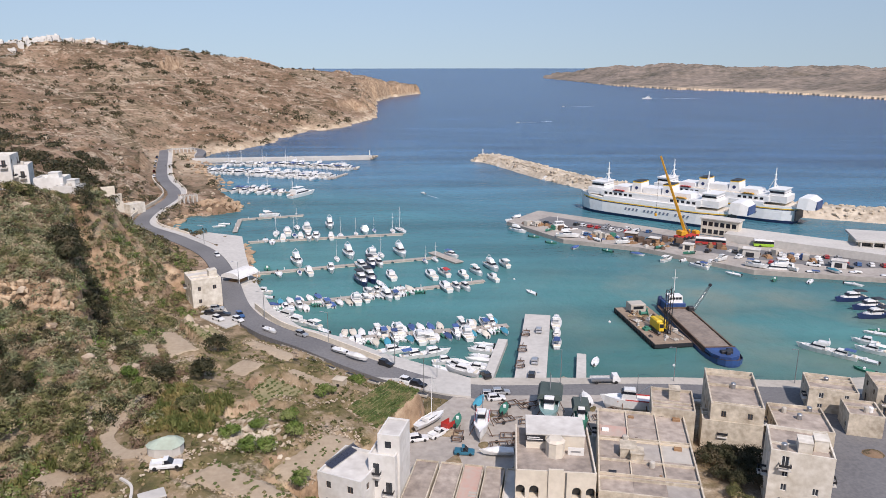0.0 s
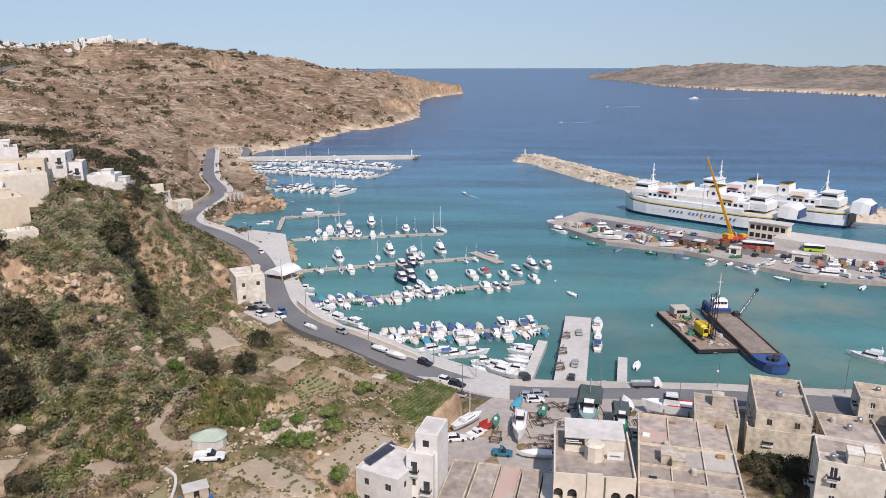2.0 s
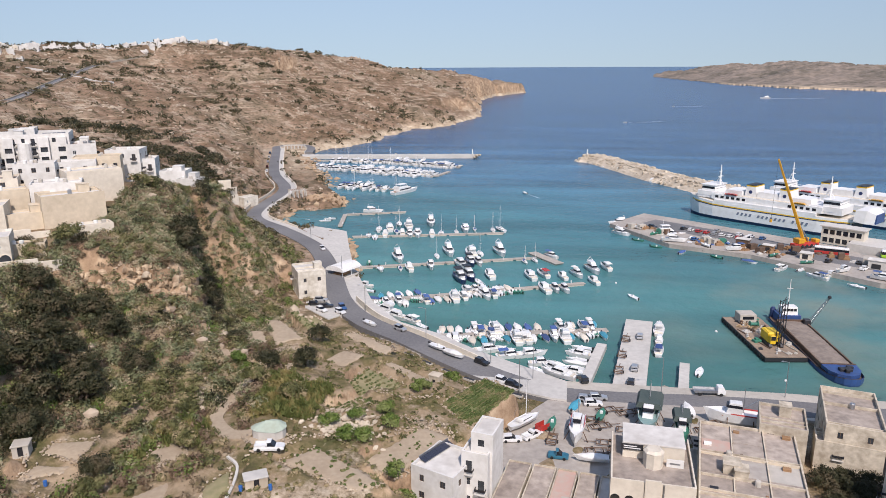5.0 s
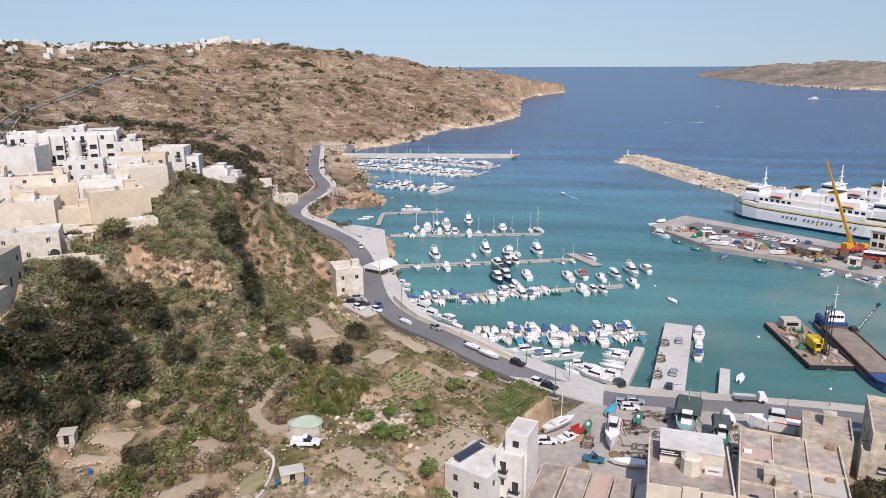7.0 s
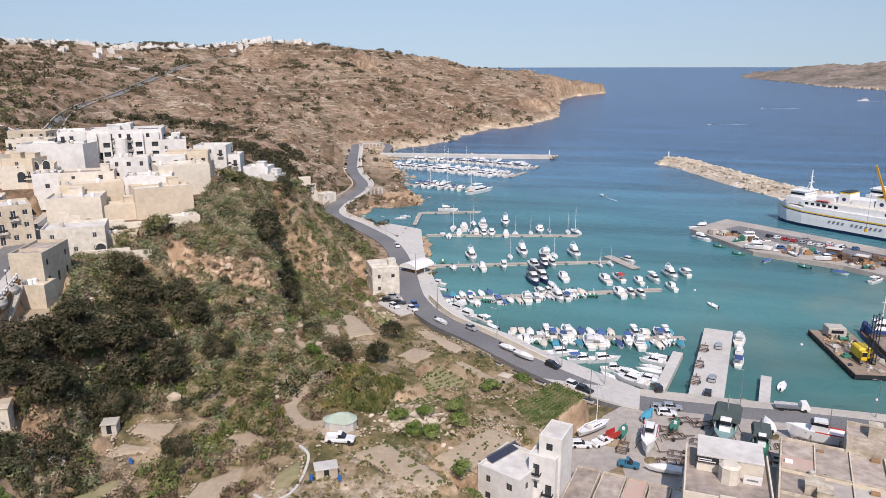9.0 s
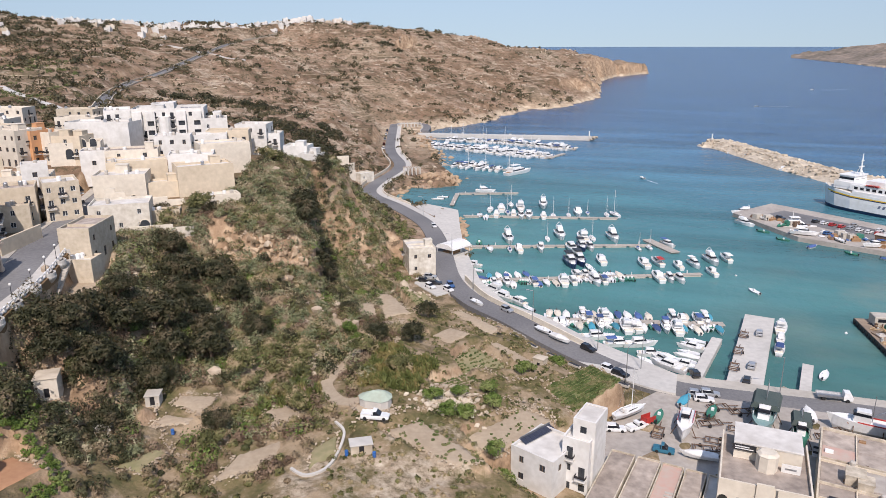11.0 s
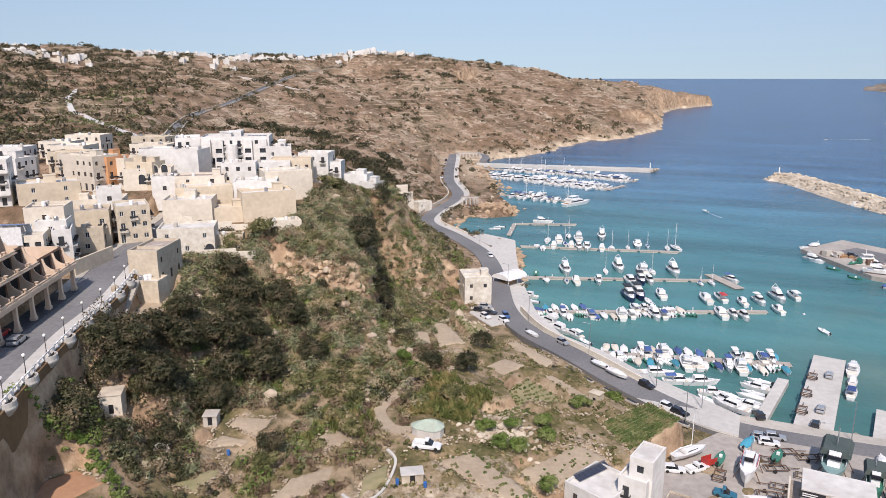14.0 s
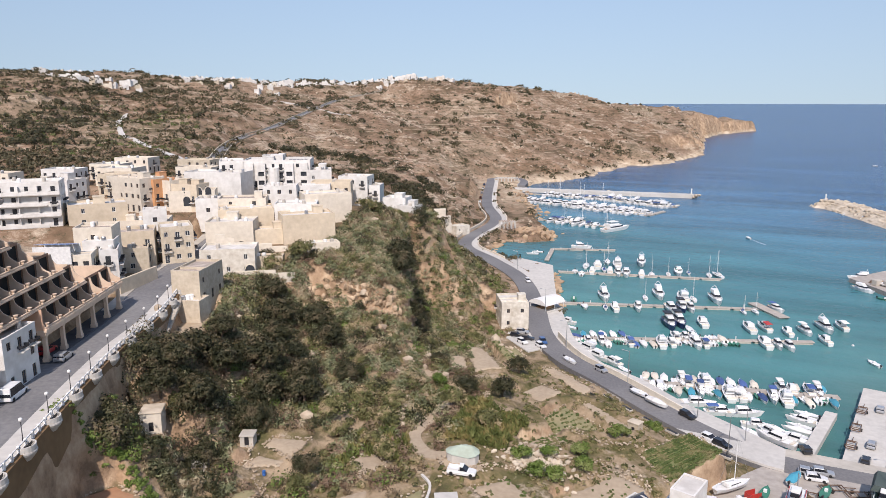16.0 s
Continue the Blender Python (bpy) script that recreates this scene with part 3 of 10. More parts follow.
    wx, wy = x + jag * (7 * waves(x, y, 60, 77) + 4 * waves(x, y, 22, 78)), y + jag * 9 * waves(x, y, 50, 79)
    land = inside(wx, wy, LAND)
    d, _ = line_distance(wx, wy, LAND)
    beach = 1.5 + (0.34 + 0.9 * smooth_step((y - 950) / 250)) * d + 3 * smooth_step((d - 14) / 10) + 7 * smooth_step((y - 1250) / 150) + 13 * smooth_step((y - 1450) / 200) * smooth_step((d - 1) / 9)
    z = np.where((y > 560) & (x > -330), np.minimum(z, beach), z)
    bank = 0.6 + np.minimum(d * 0.45, 1.6) + 0.9 * waves(x, y, 11, 21) * np.minimum(d / 3, 1)
    z = np.where(land, np.maximum(z, bank), np.maximum(-0.9 - 0.35 * d, -9))
    near_quay = (x > -90) & (y < 305) & (d < 14) & land & (x < 240)
    return np.where(near_quay, np.minimum(z, 1.9), z)


def gz(x, y):
    return float(ground_height([x], [y])[0])
# houses: x, y, turn, width, depth, foot, top
FRONT = {
    "white_tower_house": (-7.3, 107.2, -14, 3.8, 6.0, 3.0, 16.4), "white_terrace_house": (-8.5, 105.6, -14, 4.6, 5.0, 3.0, 13.4), "cream_house": (-14.1, 105.3, -24, 8.2, 9.0, 4.0, 10.8),
    "arcaded_house": (19.7, 107.3, -6, 12.8, 15.0, 3.0, 11.6), "flat_roofed_house": (37.0, 112.4, -12, 16.5, 29.0, 3.0, 8.8),
    "quayside_house": (47.2, 129.2, -15, 8.2, 9.5, 2.6, 10.2), "tall_quayside_house": (59.6, 130.2, -16, 9.6, 17.0, 2.6, 12.2),
    "low_house": (57.2, 124.2, -16, 11.0, 5.0, 2.6, 8.8), "corner_house": (61.0, 106.3, -20, 9.6, 9.0, 3.0, 13.8),
    "stone_house": (70.2, 123.6, -14, 10.0, 10.5, 2.9, 9.0), "pitched_stone_house": (85.4, 140.4, -18, 9.6, 8.6, 2.6, 8.2),
    "small_stone_house": (86.4, 130.0, -16, 6.4, 7.0, 2.9, 7.6), "east_house": (98, 139, -16, 8, 9, 2.6, 9.0),
}
TOWN = [(-116.1, 118.1, 18, 6.5, 12, 31, 38.6, "STONE", "stone"), (-123.4, 137.1, 33, 13.4, 9, 32, 38.8, "OLDWHITE", "arch"), (-132.7, 149.1, 30, 12.6, 9, 36, 43.3, "CREAM", "bare"), (-136.3, 159.0, 42, 15.2, 10, 36, 45.2, "BUFF", "bare"),
        (-117.5, 162.1, 46, 14.4, 9, 37.5, 44.4, "BUFF", "bare"), (-124.2, 167.0, 32, 11.9, 9, 40, 46.2, "WHITE", "bare"), (-122.9, 179.7, 46, 14.0, 10, 39, 47.6, "CREAM", "bare"), (-166.0, 181.5, 14, 20.0, 9, 44, 52.2, "WHITE", "bare"),
        (-165.2, 168.8, 36, 13.8, 8, 42, 47.6, "CREAM", "arches"), (-141.7, 204.2, 34, 8.2, 9, 44, 52.0, "WHITE", ""), (-130.9, 195.6, 26, 12.9, 7, 41, 49.2, "BUFF", ""), (-129.9, 209.0, 16, 10.3, 9, 40, 49.8, "WHITE", ""), (-125.2, 212.3, 20, 6.3, 8, 39, 46.6, "WHITE", ""),
        (-113.4, 208.2, 10, 8.0, 7, 40.2, 43.4, "WHITE", "bare"), (-107.0, 205.0, 0, 6.5, 6, 39.2, 41.4, "WHITE", "bare"), (-169.2, 136.5, 52, 14.9, 9, 41, 47.5, "BUFF", "few"), (-182.9, 162.4, -6, 16.3, 9, 41, 51.5, "CREAM", "row"), (-173.1, 168.1, -6, 7.6, 8, 41, 50.5, "CREAM", "row"), (-166.0, 168.4, 10, 9.1, 7, 41, 49.5, "BUFF", "row"),
        (-176.4, 165.3, -6, 6.3, 8, 41, 51.0, "ORANGE", "row"), (-145.6, 127.4, 43, 10.0, 9, 35, 43.2, "BUFF", "row"), (-140.3, 136.0, 50, 7.9, 10, 34, 43.4, "STONE", "row"), (-134.0, 103.6, 40, 4.2, 8, 33, 43.0, "CREAM", "bays"), (-133.0, 109.3, 45, 3.8, 7, 33, 43.0, "WHITE", "bays"),
        (-140.1, 112.3, 36, 8.1, 8, 36, 47.0, "CREAM", "few"), (-118.2, 141.8, 30, 12.8, 4, 32, 36.0, "BUFF", "few"), (-112.3, 111.7, 17, 6.3, 5, 28, 33.0, "STONE", "bare"), (-122.6, 156.5, 44, 15.0, 6, 36.5, 40.6, "BUFF", "bare"), (-107.1, 154.1, 46, 9.0, 5, 36, 38.2, "CREAM", "bare"), (-141.3, 122.9, 45, 7.2, 8, 34, 40.0, "STONE", "few"), (-159.4, 143.2, 40, 14.6, 8, 37.5, 42.6, "CREAM", "bare"),
        (-142.1, 165.1, 34, 13.7, 8, 41, 47.0, "CREAM", "few"), (-137.0, 176.5, 30, 10.1, 6, 43, 49.6, "WHITE", "row"), (-133.0, 187.0, 32, 12.0, 7, 42, 48.8, "WHITE", "few"), (-136.0, 109.7, 38, 6.4, 6, 35, 44.5, "WHITE", "few"), (-154.5, 164.2, 34, 7.4, 6, 41, 46.2, "WHITE", "few"), (-152.0, 140.5, 46, 6.0, 6, 38, 46.2, "WHITE", "few")]
BLOCKS = [(-156.2, 201.2, 30, 22.3, 14, 43, 55.2, "WHITE", ""), (-169.7, 192.2, 40, 7.9, 14, 43, 55.0, "WHITE", ""), (-181.8, 124.2, 45, 18.6, 10, 42, 54.0, "WHITE", "")]
BACKTOWN = [(-212, 158, 22, 14, 9, 43, 49.5, "CREAM", ""), (-200, 172, 14, 12, 9, 44, 51, "STONE", ""), (-214, 184, 18, 14, 10, 45, 51.5, "CREAM", "row"), (-190, 198, 14, 14, 9, 45, 51.5, "CREAM", "row"), (-205, 214, 12, 14, 9, 46.5, 52.5, "STONE", ""),
            (-228, 172, 22, 12, 9, 45, 51.5, "WHITE", "row"), (-236, 152, 26, 14, 9, 45, 51.5, "CREAM", ""), (-178, 216, 12, 10, 9, 45, 51, "STONE", ""), (-230, 206, 18, 14, 9, 47, 53, "CREAM", ""), (-210, 138, 26, 12, 9, 42, 49, "CREAM", "row"),
            (-226, 190, 18, 12, 9, 46, 52, "CREAM", ""), (-200, 150, 10, 10, 8, 42, 51.2, "WHITE", "row")]
ROADSIDE = (-72.3, 209.4, 30, 8.7, 11.0, 4.2, 12.6)
# fields and terraces cut into the slope: four corners, height
FIELDS = {
    "upper_soil": ([(-67.7, 162.4), (-63.9, 162.8), (-54.1, 152.5), (-60.4, 146.4)], 12.0), "upper_soil_west": ([(-69.2, 152.6), (-64.9, 154.1), (-60.6, 146.3), (-63.9, 143.3)], 12.6), "middle_soil": ([(-60.4, 145.8), (-55.2, 149.0), (-52.5, 144.4), (-60.3, 141.3)], 11.4),
    "west_soil": ([(-70.6, 133.5), (-70.3, 142.0), (-65.0, 139.0), (-63.1, 135.4)], 13.2), "bean_rows": ([(-68.1, 178.0), (-64.2, 175.8), (-56.1, 166.7), (-57.5, 163.9)], 9.4), "low_rows": ([(-62.7, 175.5), (-60.0, 177.4), (-55.4, 171.8), (-57.1, 169.8)], 8.0),
    "wedge": ([(-48.2, 145.8), (-45.0, 153.1), (-38.9, 150.8), (-42.3, 142.7)], 9.0), "strip": ([(-49.9, 170.1), (-46.4, 170.9), (-34.2, 161.7), (-36.0, 156.6)], 6.2), "grass": ([(-39.8, 136.9), (-37.7, 146.5), (-24.1, 135.9), (-35.1, 129.3)], 7.8),
    "upper_grass": ([(-35.9, 149.9), (-33.0, 152.6), (-20.6, 142.7), (-22.8, 137.4)], 6.8), "vegetables": ([(-40.5, 120.5), (-34.6, 128.3), (-29.9, 126.2), (-35.9, 118.6)], 9.4), "green": ([(-18.4, 130.0), (-10.4, 143.1), (-3.6, 138.3), (-11.7, 121.4)], 8.0),
    "low": ([(-28.2, 104.8), (-20.0, 117.8), (-14.1, 114.7), (-21.6, 100.7)], 9.6), "lower_soil": ([(-40.9, 98.4), (-35.7, 103.8), (-22.1, 94.6), (-26.3, 91.8)], 12.2), "terrace": ([(-79.2, 93.4), (-79.5, 97.0), (-72.8, 99.3), (-72.1, 91.9)], 13.8),
    "terrace_step": ([(-78.8, 85.2), (-78.5, 91.4), (-72.6, 91.4), (-72.8, 89.9)], 13.2), "south_terrace": ([(-63.3, 97.6), (-59.6, 101.1), (-56.5, 98.5), (-58.3, 92.9)], 12.8), "south_step": ([(-60.3, 77.5), (-60.7, 86.0), (-56.2, 91.9), (-53.8, 84.5)], 11.8),
    "narrow": ([(-75.8, 74.9), (-72.3, 82.1), (-70.7, 81.0), (-70.3, 74.9)], 13.2), "red": ([(-87.5, 58.6), (-84.2, 66.6), (-77.6, 65.6), (-79.5, 55.1)], 19.0), "withered": ([(-47.9, 84.0), (-49.6, 90.1), (-47.6, 95.4), (-45.5, 90.1)], 12.4), "ruin": ([(-107.2, 95.4), (-121.0, 113.2), (-111.8, 120.8), (-103.9, 104.5)], 28.0), "tent": ([(-48.5, 102.6), (-46.0, 106.0), (-39.1, 103.8), (-42.9, 97.8)], 13.6)}
FOOTPATH = [(-57.4, 139.0, 11.6), (-59.8, 132.7, 11.8), (-58.1, 126.1, 12.0), (-58.4, 118.2, 12.0), (-57.8, 111.1, 12.2), (-52.1, 104.8, 13.0), (-47.6, 104.5, 13.6)]
CURVED_PATH = [(-50.3, 84.0, 12.4), (-47.3, 83.0, 12.4), (-45.2, 85.4, 12.4), (-45.2, 89.9, 12.4), (-46.7, 95.7, 12.6), (-49.4, 98.1, 12.8)]
PLOTS += [(h[0], h[1], h[3] / 2 + 1, h[4] / 2 + 1, h[2], h[5], 7.0) for h in list(FRONT.values()) + TOWN + BLOCKS + BACKTOWN + [ROADSIDE]]
PLOTS += [(-213, 604, 17, 20, 0, 4.4, 9.0), (-150.5, 346.5, 6, 5, 62, 5.0, 5.0)]
PLOTS += [(-90.6, 79.6, 3.6, 2.6, 139, 20.0, 4.0), (-82.0, 92.8, 2.4, 2.4, 25, 13.9, 3.0), (-83.0, 82.2, 3.0, 2.2, 135, 13.4, 4.0)]
PLOTS += [(20, 128, 28, 18, 0, 2.6, 1.5), (72, 120, 40, 26, 0, 2.6, 1.5), (4, 108, 10, 6, 0, 2.6, 1.5)]
# ---- ground: one sheet, finer where the slopes are close to the harbour ----
def build_ground():
    az = np.radians(np.concatenate([np.arange(-60, 76, 0.2), np.arange(76, 300, 4.0)]))
    radii = [22.0]
    while radii[-1] < 2600:
        radii.append(radii[-1] * 1.0075)
    radii = np.array([0.01, 6, 14] + radii + [2900, 3400, 4100, 4900])
    a, r = np.meshgrid(az, radii)
    x, y = -np.sin(a) * r, np.cos(a) * r
    z = ground_height(x.ravel(), y.ravel()).reshape(x.shape)
    n, k = x.shape
    i, j = np.meshgrid(np.arange(n - 1), np.arange(k), indexing="ij")
    j2 = (j + 1) % k
    q = np.stack([i * k + j, (i + 1) * k + j, (i + 1) * k + j2, i * k + j2], -1).reshape(-1, 4)[:, ::-1]
    ob = new("ground", raw_mesh("ground", np.stack([x, y, z], -1).reshape(-1, 3), q, ground_material()))
    return tagged(ob, "dry brown Mediterranean hillside with scrub and bare limestone", "ground", kind="structure")


GROUND = build_ground()


def sea_level(r):
    return 53.0 * max(0.0, (r - 2000) / 2900) ** 1.5


def build_sea():
    rings = [0, 60, 200, 500, 1000, 1500, 2000] + list(range(2200, 4901, 150))
    k = 180
    v = [(r * math.cos(6.2831853 * i / k), r * math.sin(6.2831853 * i / k), sea_level(r)) for r in rings[1:] for i in range(k)] + [(0, 0, 0)]
    f = [(a * k + i, (a + 1) * k + i, (a + 1) * k + (i + 1) % k, a * k + (i + 1) % k) for a in range(len(rings) - 2) for i in range(k)]
    f = [q[::-1] for q in f] + [(len(v) - 1, i, (i + 1) % k) for i in range(k)]
    setting("water", Solid().add(v, f), sea_material(), "turquoise harbour water turning deep blue offshore", "sea", smooth=True)


build_sea()


def build_island():
    """The low island across the strait: shore, slope and flat top along its length."""
    turn = [-8.4, -11, -14, -18, -22, -27, -32, -40, -52]
    shore = [3330, 2950, 2560, 2330, 2250, 2080, 1860, 1750, 1700]
    top = [14, 36, 54, 67, 60, 60, 59, 62, 60]
    az = np.arange(-52, -8.35, 0.05)
    s = np.linspace(0, 1, 90) ** 1.4
    a, t = np.meshgrid(az, s)
    order = np.argsort(turn)
    sh = np.interp(a, np.array(turn)[order], np.array(shore)[order]) + (26 * waves(a * 90, t * 0, 110, 31) + 12 * waves(a * 90, t * 0, 30, 33)) * np.exp(-t * 30)
    tp = np.interp(a, np.array(turn)[order], np.array(top)[order])
    r = sh + t * 900 * np.clip((-8.0 - a) / 4, 0.1, 1)
    base = 53.0 * np.maximum(0, (r - 2000) / 2900) ** 1.5
    rise = np.minimum(smooth_step(t / 0.012) * 0.10 + smooth_step((t - 0.01) / 0.8) ** 0.75 * 0.90, 1)
    x, y = -np.sin(np.radians(a)) * r, np.cos(np.radians(a)) * r
    peak = np.maximum(tp - base * 0.35, 6)
    z = base - 1.5 + rise * peak + rise * (6 * waves(x, y, 320, 34) + 5 * waves(x, y, 110, 35) + 3 * waves(x, y, 45, 36))
    z[0] = base[0] - 6
    n, k = x.shape
    i, j = np.meshgrid(np.arange(n - 1), np.arange(k - 1), indexing="ij")
    q = np.stack([i * k + j, (i + 1) * k + j, (i + 1) * k + j + 1, i * k + j + 1], -1).reshape(-1, 4)
    ob = new("island", raw_mesh("island", np.stack([x, y, z], -1).reshape(-1, 3), q, island_material()))
    tagged(ob, "low barren island with a pale rocky shore across the strait", "island", kind="structure")


def island_material():
    m = material("island_ground", (0.30, 0.235, 0.185), (0.085, 0.075, 0.052), 0.95, grain=0.05, stain=0.007, bump=0)
    n, l = m.node_tree.nodes, m.node_tree.links
    b = n["Principled BSDF"]
    was = b.inputs["Base Color"].links[0].from_socket
    g, sp, mr, mx, no = n.new("ShaderNodeNewGeometry"), n.new("ShaderNodeSeparateXYZ"), n.new("ShaderNodeMapRange"), n.new("ShaderNodeMix"), n.new("ShaderNodeTexNoise")
    mx.data_type = "RGBA"
    no.inputs["Scale"].default_value = 0.02
    l.new(g.outputs["Position"], no.inputs["Vector"])
    l.new(g.outputs["Position"], sp.inputs[0])
    ad = n.new("ShaderNodeMath")
    ad.operation = "MULTIPLY_ADD"
    ad.inputs[1].default_value = 16
    l.new(no.outputs[0], ad.inputs[0])
    l.new(sp.outputs["Z"], ad.inputs[2])
    mr.inputs["From Min"].default_value, mr.inputs["From Max"].default_value = 19, 11
    l.new(ad.outputs[0], mr.inputs["Value"])
    mx.inputs["B"].default_value = rgb((0.50, 0.39, 0.27))
    l.new(mr.outputs[0], mx.inputs["Factor"])
    l.new(was, mx.inputs["A"])
    l.new(mx.outputs["Result"], b.inputs["Base Color"])
    return m


build_island()


def offset_line(line, d):
    """The line moved d to its right."""
    out = []
    for i, p in enumerate(line):
        a, b = line[max(i - 1, 0)], line[min(i + 1, len(line) - 1)]
        t = Vector((b[0] - a[0], b[1] - a[1])).normalized()
        out.append((p[0] + t.y * d, p[1] - t.x * d, *p[2:]))
    return out


def smooth_line(line, n=6):
    """A line rounded through its points."""
    p = [Vector(q) for q in line]
    out = []
    for i in range(len(p) - 1):
        a, b, c, d = p[max(i - 1, 0)], p[i], p[i + 1], p[min(i + 2, len(p) - 1)]
        for k in range(n):
            t = k / n
            out.append(tuple(0.5 * (2 * b + (c - a) * t + (2 * a - 5 * b + 4 * c - d) * t * t + (3 * b - a - 3 * c + d) * t ** 3)))
    return out + [tuple(p[-1])]


def ribbon(line, left, right, lift=0.0, depth=2.0):
    """A band along a line, with thickness."""
    l, r = offset_line(line, left), offset_line(line, right)
    rings = [[(*a[:2], a[2] + lift), (*b[:2], b[2] + lift), (*b[:2], b[2] + lift - depth), (*a[:2], a[2] + lift - depth)] for a, b in zip(l, r)]
    return Solid().loft(rings)


HR = smooth_line(HARBOUR_ROAD)
UR = smooth_line(UPPER_ROAD)
setting("harbour_road", ribbon(HR, -3.6, 3.6, 0.05, 2.5), ASPHALT, "grey asphalt coast road curving along the harbour", "road")
setting("upper_road", ribbon(UR, -4.2, 3.2, 0.05, 1.5), UPASPHALT, "worn grey asphalt street above the valley", "road")
setting("upper_pavement", ribbon(UR, 3.2, 6.0, 0.17, 1.5), PALECON, "pale pavement along the parapet", "pavement")
setting("arcade_pavement", ribbon(UR[5:], -6.4, -4.2, 0.17, 1.5), CONCRETE, "narrow pavement in front of the arcade", "pavement")


def strip_between(inner, outer, n, z_in, z_out, depth):
    """A sloped slab between two lines, each cut into n even steps."""
    def even(line):
        p = np.array([q[:2] for q in line], float)
        s = np.concatenate([[0], np.cumsum(np.hypot(*np.diff(p, axis=0).T))])
        u = np.linspace(0, s[-1], n)
        return np.stack([np.interp(u, s, p[:, 0]), np.interp(u, s, p[:, 1])], 1)
    a, b = even(inner), even(outer)
    return Solid().loft([[(*p, z_in), (*q, z_out), (*q, z_out - depth), (*p, z_in - depth)] for p, q in zip(a, b)])


QUAY = [(-103, 309), (-85, 301), (-76, 272), (-67, 245), (-51, 207), (-39, 190), (-26, 182), (-14, 171), (-1, 162), (8, 155.5)]
INNER = [p for p in offset_line(HR, 3.6) if -112 <= p[0] <= 9 and p[1] < 295]
setting("promenade", strip_between(INNER, QUAY, 60, 3.3, 2.7, 5.0), PALECON, "pale concrete promenade between road and water", "pavement")
setting("front_quay", Solid().prism([(6, 143), (6, 156), (34, 155.6), (57, 155.6), (84, 153.6), (108, 155.6), (125, 168), (133, 190), (149, 216), (170, 232), (185, 220), (160, 180), (140, 143)], -3, 2.55), CONCRETE, "pale concrete quay in front of the houses", "quay")
setting("yard_ground", Solid().prism([(-7, 117), (-4, 134), (4, 146), (44, 146), (44, 112), (-7, 105)], 0.5, 2.75), YARD, "dusty boatyard ground", "yard")
setting("car_park", Solid().prism([(58, 70), (62, 143), (140, 143), (150, 60)], 0.5, 2.9), ASPHALT, "dark asphalt street among the houses", "road")


def slab(name, a, b, wide, top, label, category, mat, deep=4.0, kind="structure"):
    """A straight pier from a to b."""
    a, b = Vector(a), Vector(b)
    n = Vector((-(b - a).y, (b - a).x)).normalized() * wide / 2
    s = Solid()
    p = [a + n, a - n, b - n, b + n]
    c = 0.12
    s.loft([[(*q, top - deep) for q in p], [(*q, top - c) for q in p], [(*(q + ((a + b) / 2 - q).normalized() * c), top) for q in p]])
    return setting(name, s, mat, label, category, kind=kind)


slab("jetty", (-196, 566), (-53, 584), 9, 2.6, "pale stone outer jetty of the marina", "jetty", PALECON)
slab("short_slip", (11.5, 155), (18.3, 183), 2.6, 1.6, "short pale concrete landing", "pier", PALECON)
slab("boat_pier", (21.6, 152), (30.5, 201.5), 7.6, 2.0, "wide concrete pier with parked cars", "pier", PALECON)
slab("narrow_slip", (33.8, 152), (38, 172.5), 2.4, 1.6, "narrow concrete landing stage", "pier", PALECON)
slab("ramp", (26, 150), (33.5, 157.5), 7, 1.0, "wet concrete launching ramp", "ramp", WETCON)
setting("ferry_quay", Solid().prism([(34, 334), (53, 360), (72, 345), (126, 298), (127, 288), (166, 276), (212, 300), (245, 320), (260, 240), (172, 229), (160, 238), (117, 249), (84, 283), (55, 297)], -4, 1.8), YARD, "concrete ferry terminal quay", "quay")
quay_axis = [(52, 340, 1.8), (80, 316, 1.8), (112, 284, 1.8), (150, 262, 1.8), (200, 262, 1.8), (246, 276, 1.8)]
setting("quay_roadway", ribbon(smooth_line(quay_axis), -7, 9, 0.03, 0.5), ASPHALT, "worn dark asphalt lanes on the ferry quay", "road")
slab("ferry_ramp", (128, 300), (178, 262), 16, 5.0, "pale concrete vehicle ramp of the terminal", "ramp", PALECON, 8)


def mound(name, line, half, top, label):
    """A breakwater of tipped stone: flat crest and rough slopes."""
    l = smooth_line(line, 8)
    rs = random.Random(5)
    prof = [(-half * 1.6, -3), (-half, 1.0), (-half * 0.45, top), (half * 0.45, top), (half, 1.0), (half * 1.6, -3)]
    lines = [offset_line(l, d) for d, _ in prof]
    rings = [[(p[i][0] + rs.uniform(-.5, .5), p[i][1] + rs.uniform(-.5, .5), z + rs.uniform(-.3, .3)) for p, (_, z) in zip(lines, prof)] for i in range(len(l))]
    return setting(name, Solid().loft(rings), RUBBLE, label, "breakwater")


BREAKWATER = [(36, 575), (50, 562), (86, 472), (112, 428), (150, 386), (192, 360), (240, 340), (330, 315)]
mound("breakwater", BREAKWATER, 11, 4.6, "long pale rubble breakwater")

setting("forecourt", Solid().prism([(-59, 186), (-55.5, 191), (-61, 199), (-64.5, 203.5), (-71, 203), (-69, 195)], 1.0, 4.02), PALECON, "pale concrete forecourt of the roadside house", "pavement")
# ---- houses ----
MATS = {"STONE": STONE, "CREAM": CREAM, "WHITE": WHITE, "ORANGE": ORANGE, "BUFF": BUFF, "OLDSTONE": OLDSTONE, "OLDWHITE": OLDWHITE}
_WINDOWS = {}


